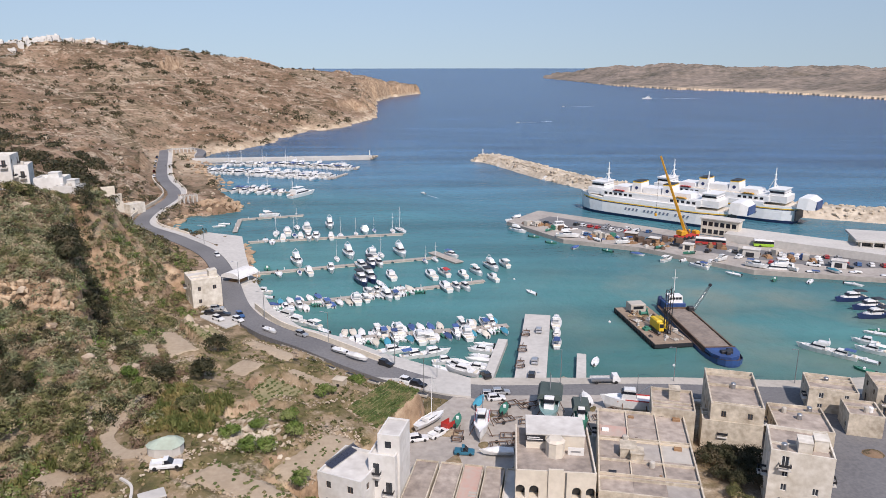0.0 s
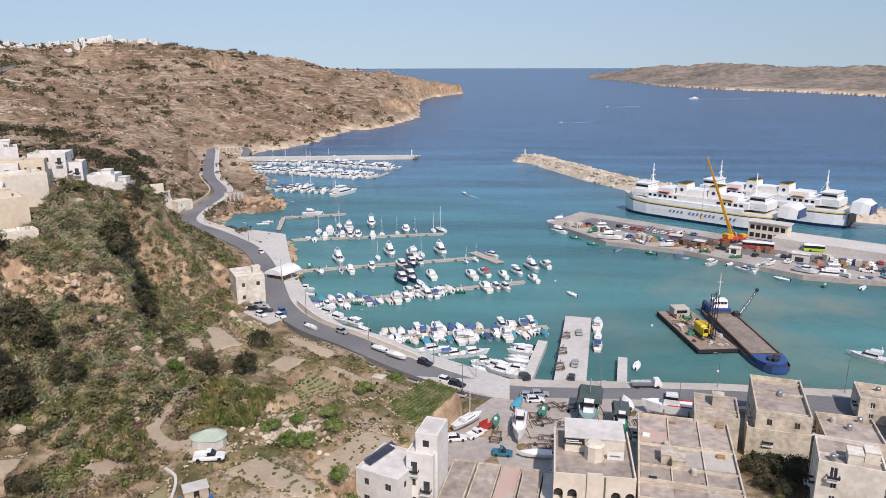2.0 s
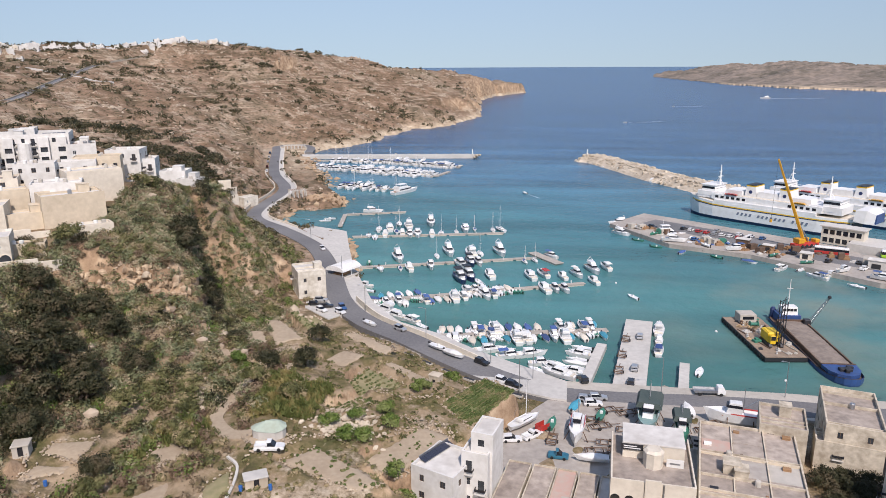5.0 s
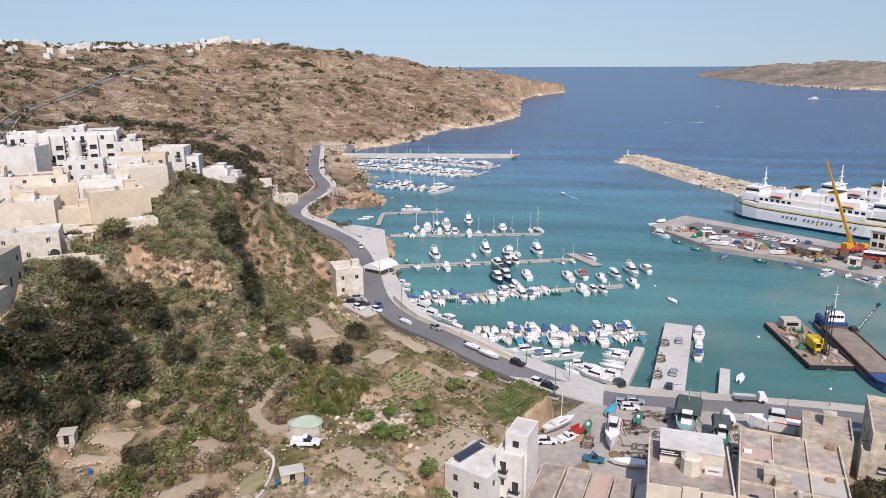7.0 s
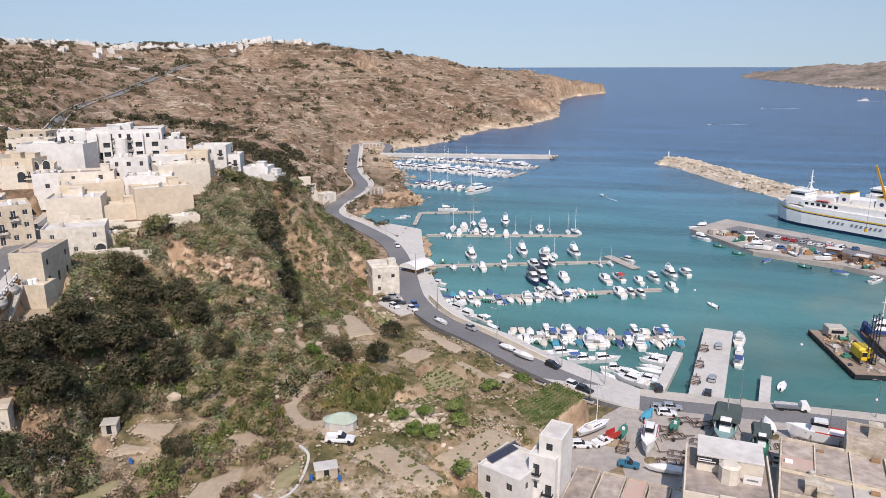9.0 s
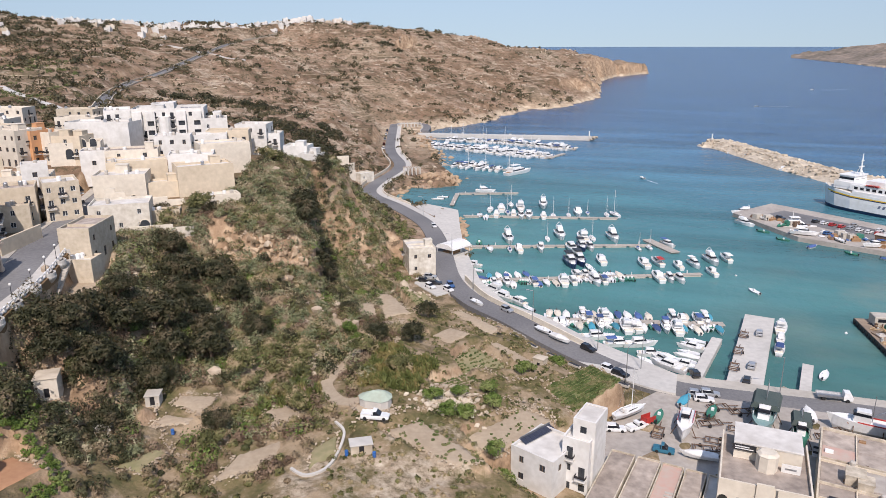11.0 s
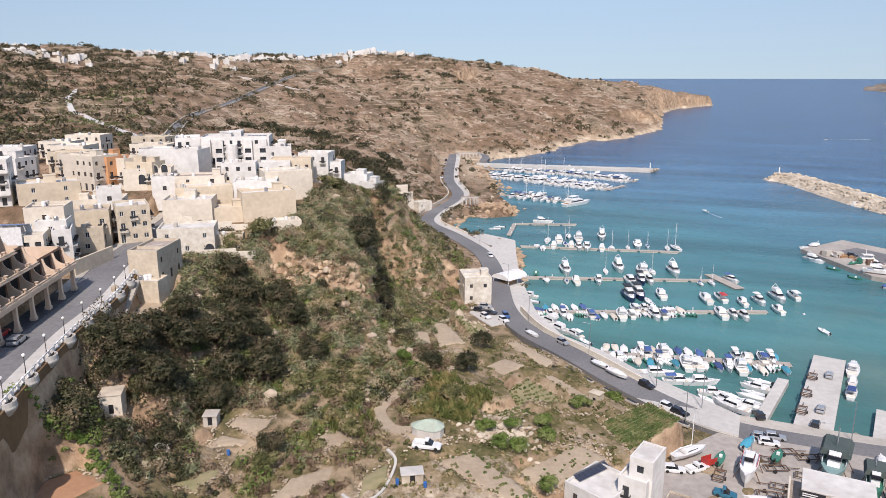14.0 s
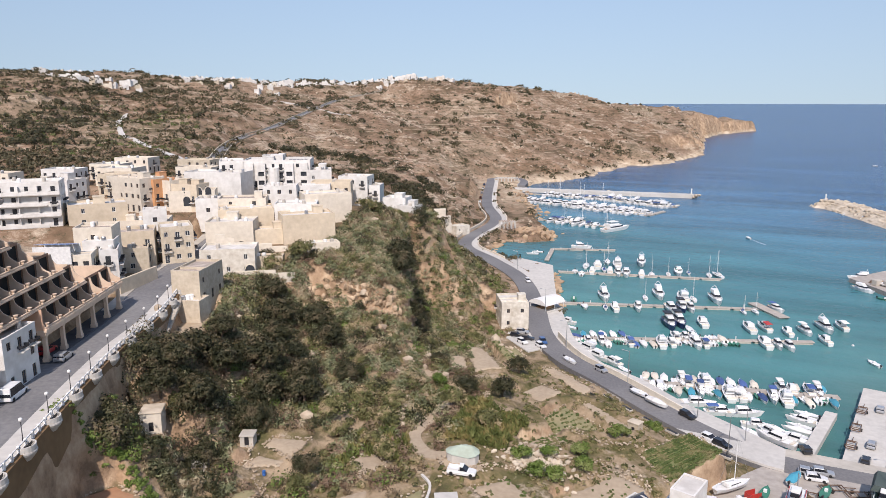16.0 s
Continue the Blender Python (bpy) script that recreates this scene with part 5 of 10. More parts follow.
def bay_model():
    """A half-round bay of the parapet on a corbel, with a bench."""
    ob = thing("parapet_bay", "half-round stone bay with a bench on the parapet", "balcony", "bays of the parapet")
    arc = [(1.35 * math.cos(math.pi * i / 10), -1.3 * math.sin(math.pi * i / 10)) for i in range(11)]
    s = Solid().loft([[(x * 0.55, y * 0.45, -1.3) for x, y in arc], [(x * 0.95, y * 0.95, -0.5) for x, y in arc], [(x * 1.05, y * 1.05, -0.2) for x, y in arc], [(x * 1.05, y * 1.05, 0.0) for x, y in arc]])
    part("corbel", s, PALECON, ob)
    r = Solid().loft([[(x, y, 0), (x * 0.88, y * 0.88, 0), (x * 0.88, y * 0.88, 0.75), (x, y, 0.75)] for x, y in arc])
    part("parapet", r, PALECON, ob)
    b = Solid().box(-0.8, -0.55, 0.38, 0.8, -0.15, 0.45)
    bench = part("bench", b, DARK, ob)
    part("bench_back", Solid().box(-0.8, -0.6, 0.45, 0.8, -0.55, 0.85), DARK, bench)
    return ob


def parapet_run():
    """Balustrade: posts and rails between the bays, lamps between them."""
    edge = np.array(offset_line(UR, 6.1))
    s = np.concatenate([[0], np.cumsum(np.hypot(*np.diff(edge[:, :2], axis=0).T))])

    def at(d):
        return [float(np.interp(d, s, edge[:, k])) for k in range(3)]
    lamp, bay = lamp_model(), bay_model()
    post = Solid().box(-0.17, -0.17, 0, 0.17, 0.17, 1.05, c=0.05).mesh("post", WFRAME)
    rail = Solid().box(0.17, -0.09, 0.82, 1.83, 0.09, 0.95).box(0.17, -0.06, 0.12, 1.83, 0.06, 0.24).mesh("rail", WFRAME)
    bal = thing("balustrade", "white balustrade along the upper road", "balustrade")
    first = True
    d, i = 26.0, 0
    while d < 118:
        p, q = at(d), at(d + 2.0)
        ang = math.degrees(math.atan2(q[1] - p[1], q[0] - p[0]))
        part("post", post, None, bal, m=pose(p[0], p[1], p[2] + 0.16, 0, 0, ang))
        part("rail", rail, None, bal, m=pose(p[0], p[1], p[2] + 0.16, 0, 0, ang))
        if i % 4 == 0:
            m = pose(q[0], q[1], q[2] + 0.16, 0, 0, ang)
            m2 = pose(p[0], p[1], p[2] + 0.16, 0, 0, ang) @ pose(1.0, -0.3, 0)
            if first:
                lamp.matrix_basis, bay.matrix_basis, first = m @ pose(0.4, 0.45, 0), m2, False
            else:
                copy_thing(lamp, m @ pose(0.4, 0.45, 0)), copy_thing(bay, m2)
        d, i = d + 2.0, i + 1


parapet_run()


def steps_flight():
    ob = thing("garden_steps", "long stone steps down from the upper road", "steps")
    st = Solid().box(-0.9, 0, -0.6, 0.9, 0.36, 0.17).mesh("step", CONCRETE)
    a, b = Vector((-113.0, 108.5, 33.0)), Vector((-104.5, 93.5, 27.0))
    n = 34
    ang = math.degrees(math.atan2((b - a).y, (b - a).x)) - 90
    for i in range(n):
        p = a + (b - a) * (i / n)
        part("step", st, None, ob, m=pose(*p, 0, 0, ang))


steps_flight()
# ---- marina: floating pontoons and boats ----
def hull_solid(L, B, H, draft=0.35, transom=0.82, rake=0.10, flare=0.72):
    """A planing hull along +x (bow): outer skin, gunwale and a deck a little below it."""
    st = [(-0.5, transom), (-0.25, 1.0), (0.0, 1.0), (0.22, 0.86), (0.38, 0.52), (0.47, 0.18), (0.5 + rake * 0.4, 0.02)]
    s = Solid()
    rings = []
    for i, (x, k) in enumerate(st):
        b = B / 2 * k
        sheer = H * (1 + 0.28 * max(0, x + 0.1) ** 1.2)
        kx = x * L if i < 6 else (0.5 + rake) * L
        wx = x * L if i < 6 else 0.46 * L
        rings.append([(kx, b, sheer), (wx + (kx - wx) * 0.3, b * flare, 0.05), (min(wx, 0.44 * L), 0, -draft), (wx + (kx - wx) * 0.3, -b * flare, 0.05), (kx, -b, sheer),
                      (kx - 0.02 * L, -b * 0.88, sheer - 0.03), (kx - 0.02 * L, -b * 0.84, sheer - 0.16 * H), (kx - 0.02 * L, b * 0.84, sheer - 0.16 * H), (kx - 0.02 * L, b * 0.88, sheer - 0.03)])
    return s.loft(rings)


def tub(s, x0, x1, b0, b1, z0, z1, lean=0.25, top=0.8):
    """A cabin with sloped ends and sides."""
    f = (z1 - z0) * lean
    return s.loft([[(x0, -b0, z0), (x1, -b1, z0), (x1, b1, z0), (x0, b0, z0)], [(x0 + f * 0.3, -b0 * (1 + top) / 2, z1 - 0.08), (x1 - f * 2.2, -b1 * top, z1 - 0.08), (x1 - f * 2.2, b1 * top, z1 - 0.08), (x0 + f * 0.3, b0 * (1 + top) / 2, z1 - 0.08)],
                   [(x0 + f * 0.3 + 0.1, -b0 * top, z1), (x1 - f * 2.2 - 0.15, -b1 * top * 0.85, z1), (x1 - f * 2.2 - 0.15, b1 * top * 0.85, z1), (x0 + f * 0.3 + 0.1, b0 * top, z1)]])


def outboard(ob, L, H):
    s = Solid().box(-L / 2 - 0.55, -0.17, H * 0.75, -L / 2 - 0.05, 0.17, H * 0.75 + 0.55, c=0.1).box(-L / 2 - 0.38, -0.07, -0.4, -L / 2 - 0.18, 0.07, H * 0.75)
    part("outboard", s, DARK, ob)


def motor_cruiser(L, colour, label, fly=False, canopy=None):
    B, H = L * 0.33, 0.55 + L * 0.075
    ob = thing("motor_boat", label, "boat", "boats in the marina")
    part("hull", hull_solid(L, B, H), colour, ob)
    d = Solid()
    tub(d, -0.12 * L, 0.36 * L, B * 0.38, B * 0.22, H * 0.86, H + 0.32)
    part("foredeck", d, GEL, ob)
    part("cockpit", Solid().box(-0.46 * L, -B * 0.36, H * 0.6, -0.1 * L, B * 0.36, H * 0.75).box(-0.45 * L, -B * 0.34, H * 0.75, -0.38 * L, B * 0.34, H * 0.75 + 0.45, c=0.06), CREAMDECK, ob)
    c = Solid()
    tub(c, -0.2 * L, 0.2 * L, B * 0.36, B * 0.28, H + 0.1, H + 1.25)
    part("cabin", c, GEL, ob)
    w = Solid()
    tub(w, -0.19 * L, 0.205 * L, B * 0.375, B * 0.29, H + 0.5, H + 0.95, 0.26, 0.86)
    part("windscreen", w, SMOKED, ob)
    if canopy:
        s = Solid().loft([[(-0.44 * L, -B * 0.38, H + 1.3), (-0.1 * L, -B * 0.36, H + 1.42), (-0.1 * L, B * 0.36, H + 1.42), (-0.44 * L, B * 0.38, H + 1.3)], [(-0.43 * L, -B * 0.3, H + 1.48), (-0.1 * L, -B * 0.28, H + 1.6), (-0.1 * L, B * 0.28, H + 1.6), (-0.43 * L, B * 0.3, H + 1.48)]])
        cp = part("canopy", s, canopy, ob)
        p = Solid()
        for sx in (-0.42, -0.14):
            for sy in (-0.36, 0.36):
                p.rod((sx * L, sy * B, H), (sx * L, sy * B, H + 1.4), 0.025, sides=5)
        part("canopy_frame", p, STEEL, cp)
    if fly:
        s = Solid()
        tub(s, -0.28 * L, 0.06 * L, B * 0.34, B * 0.26, H + 1.25, H + 1.95)
        part("flybridge", s, GEL, ob)
        a = Solid().rod((-0.26 * L, -B * 0.3, H + 1.9), (-0.24 * L, 0, H + 3.0), 0.06).rod((-0.26 * L, B * 0.3, H + 1.9), (-0.24 * L, 0, H + 3.0), 0.06)
        part("radar_arch", a, GEL, ob)
    bend = [(0.12 * L + i * 0.06 * L, B / 2 * (0.9 - 0.75 * (i / 6) ** 1.5)) for i in range(7)]
    bend = [(x, -b) for x, b in bend] + bend[::-1]
    r = Solid().loft([[(x, y, H + z), (x, y * 0.985, H + z), (x, y * 0.985, H + z + 0.04), (x, y, H + z + 0.04)] for z in (0.56,) for x, y in bend])
    part("rail", r, STEEL, ob)
    return ob


def sail_boat(L, label, cover):
    B, H = L * 0.31, 0.5 + L * 0.06
    ob = thing("sailing_boat", label, "boat", "sailing boats")
    part("hull", hull_solid(L, B, H, 0.5, 0.6, 0.05, 0.6), GEL, ob)
    c = Solid()
    tub(c, -0.15 * L, 0.28 * L, B * 0.28, B * 0.16, H * 0.86, H + 0.5)
    part("coachroof", c, GEL, ob)
    part("cockpit", Solid().box(-0.44 * L, -B * 0.28, H * 0.62, -0.16 * L, B * 0.28, H * 0.8), TEAK, ob)
    w = Solid()
    tub(w, -0.12 * L, 0.22 * L, B * 0.285, B * 0.18, H + 0.12, H + 0.34)
    part("cabin_window", w, SMOKED, ob)
    top = H + L * 1.15
    m = Solid().rod((0.06 * L, 0, H), (0.06 * L, 0, top), 0.11, 0.07)
    for k in (0.45, 0.72):
        z = H + (top - H) * k
        m.rod((0.06 * L, -B * 0.28, z), (0.06 * L, B * 0.28, z), 0.03, sides=4)
    part("mast", m, SHIPWHITE, ob, "pale aluminium mast")
    part("boom", Solid().rod((0.06 * L, 0, H + 1.35), (-0.36 * L, 0, H + 1.25), 0.17, 0.12), cover, ob, "boom with furled sail under a cover")
    s = Solid()
    for p in ((0.52 * L, 0, H * 1.2), (-0.48 * L, 0, H), (0.02 * L, B * 0.47, H), (0.02 * L, -B * 0.47, H)):
        s.rod((0.06 * L, 0, top), p, 0.018, sides=3)
    part("rigging", s, STEEL, ob)
    part("sprayhood", tub(Solid(), -0.24 * L, -0.08 * L, B * 0.3, B * 0.26, H + 0.1, H + 0.95), cover, ob)
    return ob


def open_boat(L, colour, inner, label):
    B, H = L * 0.36, 0.62
    ob = thing("open_boat", label, "boat", "small open boats")
    part("hull", hull_solid(L, B, H, 0.25, 0.75), colour, ob)
    s = Solid().box(-0.4 * L, -B * 0.36, 0.2, 0.2 * L, B * 0.36, 0.34)
    part("floor", s, inner, ob)
    for x in (-0.32, 0.14):
        part("thwart", Solid().box(x * L - 0.14, -B * 0.42, H - 0.2, x * L + 0.14, B * 0.42, H - 0.14), TEAK, ob)
    part("console", Solid().box(-0.02 * L, -0.3, 0.3, 0.08 * L, 0.3, 1.15, c=0.12), GEL, ob)
    outboard(ob, L, H)
    return ob


def covered_boat(L, cover, label):
    B, H = L * 0.36, 0.7
    ob = thing("covered_boat", label, "boat", "boats under covers")
    part("hull", hull_solid(L, B, H, 0.25, 0.8), GEL, ob)
    s = Solid()
    rings = []
    for x, k, up in ((-0.5, 0.78, 0.1), (-0.3, 0.97, 0.32), (-0.02, 0.98, 0.62), (0.12, 0.9, 0.5), (0.36, 0.52, 0.3), (0.5, 0.05, 0.24)):
        b = B / 2 * k
        rings.append([(x * L, b, H * 0.92), (x * L, b * 0.96, H + 0.06 + up * 0.25), (x * L, b * 0.45, H + up * 0.85), (x * L, 0, H + up), (x * L, -b * 0.45, H + up * 0.85), (x * L, -b * 0.96, H + 0.06 + up * 0.25), (x * L, -b, H * 0.92)])
    part("cover", s.loft(rings), cover, ob)
    outboard(ob, L, H)
    return ob


def big_yacht(L, label):
    B, H = L * 0.26, 1.9
    ob = thing("motor_yacht", label, "yacht")
    part("hull", hull_solid(L, B, H, 0.6, 0.9, 0.07, 0.8), SHIPWHITE, ob)
    part("saloon", tub(Solid(), -0.34 * L, 0.22 * L, B * 0.42, B * 0.3, H * 0.9, H + 1.7), SHIPWHITE, ob)
    part("saloon_window", tub(Solid(), -0.33 * L, 0.222 * L, B * 0.43, B * 0.31, H + 0.55, H + 1.2), SMOKED, ob)
    part("flybridge", tub(Solid(), -0.34 * L, 0.08 * L, B * 0.4, B * 0.3, H + 1.7, H + 2.6), SHIPWHITE, ob)
    part("hardtop", Solid().box(-0.3 * L, -B * 0.36, H + 3.7, 0.0, B * 0.36, H + 3.9, c=0.08), SHIPWHITE, ob)
    for sx in (-0.28, -0.02):
        for sy in (-0.33, 0.33):
            part("pillar", Solid().rod((sx * L, sy * B, H + 2.5), (sx * L, sy * B, H + 3.75), 0.08), SHIPWHITE, ob)
    part("radar_mast", Solid().rod((-0.2 * L, 0, H + 3.9), (-0.22 * L, 0, H + 6.2), 0.12, 0.05), SHIPWHITE, ob)
    part("sun_deck", Solid().box(-0.47 * L, -B * 0.38, H * 0.75, -0.33 * L, B * 0.38, H * 0.85), TEAK, ob)
    return ob


FLEET = {
    "cruiser": [motor_cruiser(8.5, GEL, "white motor cruiser with a dark windscreen"), motor_cruiser(7.2, GEL, "white cabin boat with a white canopy", canopy=WHITECOVER),
                motor_cruiser(9.5, GEL, "white motor cruiser with a flybridge", True), motor_cruiser(7.6, GEL, "white sports boat with a blue canopy", canopy=BLUECOVER), motor_cruiser(6.4, GEL, "small white cabin boat")],
    "dark": [motor_cruiser(8.2, NAVY, "navy hulled cabin boat with dark canopy", canopy=DARK)],
    "red": [motor_cruiser(7.5, GEL, "white cabin boat with a red canopy", canopy=REDPAINT)],
    "sail": [sail_boat(10.5, "white sailing yacht with bare mast", WHITECOVER), sail_boat(9.0, "white sailing yacht with blue sail cover", BLUECOVER), sail_boat(12.0, "large white sailing yacht at its mooring", WHITECOVER)],
    "open": [open_boat(5.2, GEL, CREAMDECK, "small white open boat with outboard"), open_boat(4.8, GREENCOVER, CREAMDECK, "small green open fishing boat"), open_boat(5.6, GEL, TEAK, "white open boat with wooden thwarts")],
    "cover": [covered_boat(6.0, WHITECOVER, "small boat under a white cover"), covered_boat(5.6, BLUECOVER, "small boat under a blue cover"), covered_boat(5.4, TEALCOVER, "small boat under a turquoise cover"), covered_boat(5.6, CREAMDECK, "small boat under a beige cover")],
    "yacht": [big_yacht(21, "large white motor yacht with dark windows"), big_yacht(13, "white tour boat with open upper deck")],
}
_USED = set()


def put_boat(kind, x, y, heading, z=0.0, pick=None, rs=random, tilt=0):
    fam = FLEET[kind]
    ob = fam[pick % len(fam)] if pick is not None else rs.choice(fam)
    m = pose(x, y, z, tilt, 0, heading)
    if ob.name in _USED:
        return copy_thing(ob, m)
    _USED.add(ob.name)
    ob.matrix_basis = m
    return ob


def pontoon(name, a, b, wide=2.2, label="floating pontoon with weathered decking"):
    """Decked walkway in sections, each on two floats."""
    a, b = Vector(a), Vector(b)
    L = (b - a).length
    ang = math.degrees(math.atan2((b - a).y, (b - a).x))
    ob = thing(name, label, "pontoon", "marina pontoons", pose(*a, 0, 0, 0, ang))
    n = max(1, round(L / 9))
    step = L / n
    deck = Solid().box(0.06, -wide / 2, 0.55, step - 0.06, wide / 2, 0.75, c=0.04).mesh("deck_section", PONTOON)
    fl = Solid().box(0.6, -wide / 2 + 0.1, -0.3, step - 0.6, wide / 2 - 0.1, 0.56).mesh("float", CONCRETE)
    post = Solid().box(-0.12, -0.12, 0, 0.12, 0.12, 1.0, c=0.04).mesh("service_post", WFRAME)
    for i in range(n):
        d = part("deck_section", deck, None, ob, m=pose(i * step, 0, 0))
        part("float", fl, None, d)
        part("service_post", post, None, ob, m=pose((i + 0.5) * step, (wide / 2 - 0.3) * (1 if i % 2 else -1), 0.74))
    return a, (b - a).normalized()


def moor(line, start, end, side, kinds, gap, rs, off=1.3, jitter=6, size=1.0):
    """Boats side by side along a pontoon, bow or stern to."""
    a, t = line
    n = Vector((-t.y, t.x)) * side
    s = start
    while s < end:
        k = rs.choice(kinds)
        fam = FLEET[k]
        pick = rs.randrange(len(fam))
        xs = [v.co.x for v in fam[pick].children[0].data.vertices]
        L = (max(xs) - min(xs)) * size
        bow_out = rs.random() < 0.5
        p = a + t * s + n * (off + L / 2 + rs.uniform(0, 0.6))
        ang = math.degrees(math.atan2(n.y, n.x)) + (0 if bow_out else 180) + rs.uniform(-jitter, jitter)
        q = put_boat(k, p.x, p.y, ang, rs.uniform(-0.05, 0.05), pick, rs)
        q.matrix_basis = q.matrix_basis @ Matrix.Diagonal((size, size, size, 1))
        s += L * 0.36 + gap + rs.uniform(0, 0.5)


RS = random.Random(11)
PA = pontoon("pontoon", (-93, 318), (-98, 346))
PA2 = pontoon("pontoon", (-98, 346), (-68, 356))
PB = pontoon("pontoon", (-82, 299), (-15, 314))
PC = pontoon("pontoon", (-70, 250), (0, 273))
PC2 = pontoon("pontoon", (-2, 281), (9, 265), 4.0, "short wide floating pontoon across the end")
PD = pontoon("pontoon", (-54, 213), (17, 241))
PE = pontoon("pontoon", (-29, 185), (21, 196), 2.8)
PF = pontoon("pontoon", (-184, 551), (-114, 545))
PF2 = pontoon("pontoon", (-114, 545), (-58, 522))
PG = pontoon("pontoon", (-172, 510), (-133, 502))
PG2 = pontoon("pontoon", (-133, 502), (-71, 476))
PG3 = pontoon("pontoon", (-71, 476), (-64, 500), 3)
PH = pontoon("pontoon", (-136, 431), (-84, 423))
# innermost pontoon: small boats packed close
moor(PE, 3, 33, 1, ["cover", "cover", "cruiser", "open", "cover"], 0.35, RS)
moor(PE, 38, 49, 1, ["cruiser", "cover", "open"], 0.4, RS)
moor(PE, 5, 50, -1, ["open", "open", "cruiser", "cover"], 0.3, RS)
moor(PD, 5, 20, 1, ["cover"], 0.8, RS)
moor(PD, 34, 47, 1, ["open", "cruiser", "open"], 0.6, RS)
moor(PD, 2, 34, -1, ["open", "cruiser", "open", "cover"], 0.4, RS)
moor(PD, 36, 52, -1, ["cruiser", "open"], 0.9, RS)
for line, k, berths in ((PB, 1.3, ((-75.1, 301.8, "open", 0), (-73.2, 314.7, "sail", 2), (-68.5, 316.9, "cruiser", 0), (-64.3, 311.2, "sail", 1), (-60.9, 307.9, "cruiser", 4), (-65.8, 326.2, "sail", 0), (-60.7, 322.6, "cruiser", 2), (-56.9, 305.7, "cruiser", 1), (-53.6, 306.8, "cruiser", 0), (-51.1, 330.9, "cruiser", 2), (-47.2, 307.8, "cruiser", 4), (-43.3, 311.0, "sail", 2), (-36.8, 314.2, "sail", 0), (-33.1, 318.7, "cruiser", 0), (-29.1, 321.0, "sail", 1), (-20.4, 319.7, "sail", 2), (-71.6, 299.7, "open", 2), (-68.0, 304.8, "cruiser", 4))), (PC, 1.3, ((-54.3, 265.7, "cruiser", 2), (-51.0, 252.4, "sail", 1), (-47.6, 252.4, "cruiser", 4), (-58.1, 250.3, "open", 0), (-39.7, 271.3, "sail", 0), (-35.5, 277.3, "cruiser", 2), (-39.8, 256.0, "cruiser", 4), (-28.6, 259.0, "cruiser", 0), (-26.4, 275.5, "cruiser", 2), (-22.7, 277.2, "sail", 2), (-22.2, 262.8, "cruiser", 4), (-25.3, 262.9, "dark", 0), (-14.8, 279.8, "cruiser", 2), (-4.4, 266.7, "sail", 1), (-0.6, 269.1, "sail", 0), (-64.2, 257.9, "open", 1))), (PD, 1.15, ((-2.1, 247.4, "cruiser", 0), (2.5, 250.3, "red", 0), (9.5, 248.0, "cruiser", 4), (14.9, 251.6, "cruiser", 1), (20.9, 258.4, "cruiser", 2), (26.0, 262.2, "cruiser", 1), (2.9, 233.1, "cruiser", 0), (6.6, 233.0, "cruiser", 4), (9.8, 233.0, "cruiser", 4), (20.2, 243.6, "cruiser", 4), (-16.7, 246.9, "cruiser", 0), (-20.1, 238.6, "open", 0), (-9.5, 232.0, "cover", 3), (-26.7, 240.7, "dark", 0), (-24.0, 244.1, "dark", 0)))):
    a, t = line
    n = Vector((-t.y, t.x))
    for x, y, kind, p in berths:
        side = 1 if (Vector((x, y)) - a).dot(n) > 0 else -1
        bow = 1 if round(x) % 3 else -1
        q = put_boat(kind, x, y, math.degrees(math.atan2(t.y, t.x)) + 90 * side * bow + (x * 7) % 9 - 4, 0, p)
        k2 = 0.78 if kind == "sail" else k
        q.matrix_basis = q.matrix_basis @ Matrix.Diagonal((k2, k2, k2, 1))
put_boat("cruiser", 6, 276, -50, 0, 3)
put_boat("sail", -17, 321, 120, 0, 2)
put_boat("cruiser", -86, 356, 10, 0, 2)
put_boat("open", -103, 336, 190, 0, 0), put_boat("open", -104, 331, 195, 0, 2)
# outer marina
moor(PF, 22, 70, -1, ["cruiser", "cruiser", "cruiser", "sail"], 0.8, RS, size=1.3)
moor(PF2, 2, 58, -1, ["cruiser", "cruiser", "cruiser"], 0.9, RS, size=1.3)
moor(PF2, 2, 58, 1, ["cruiser", "cover"], 1.5, RS, size=1.3)
moor(PG, 6, 38, 1, ["cruiser", "open"], 1.5, RS, size=1.3)
moor(PG, 14, 38, -1, ["cruiser", "cruiser"], 1.5, RS, size=1.3)
moor(PG2, 2, 66, 1, ["cruiser", "cruiser", "cruiser"], 0.8, RS, size=1.3)
moor(PG2, 2, 60, -1, ["cruiser", "sail", "cruiser", "cruiser"], 1.2, RS, size=1.3)
moor(PH, 14, 34, 1, ["cruiser"], 1.4, RS, size=1.3)
moor(PH, 14, 46, -1, ["cruiser", "open", "sail"], 2.2, RS, size=1.3)
put_boat("yacht", -80, 415, 60, 0, 0)
put_boat("sail", -88, 428, 80, 0, 2), put_boat("sail", -86, 419, 260, 0, 0)
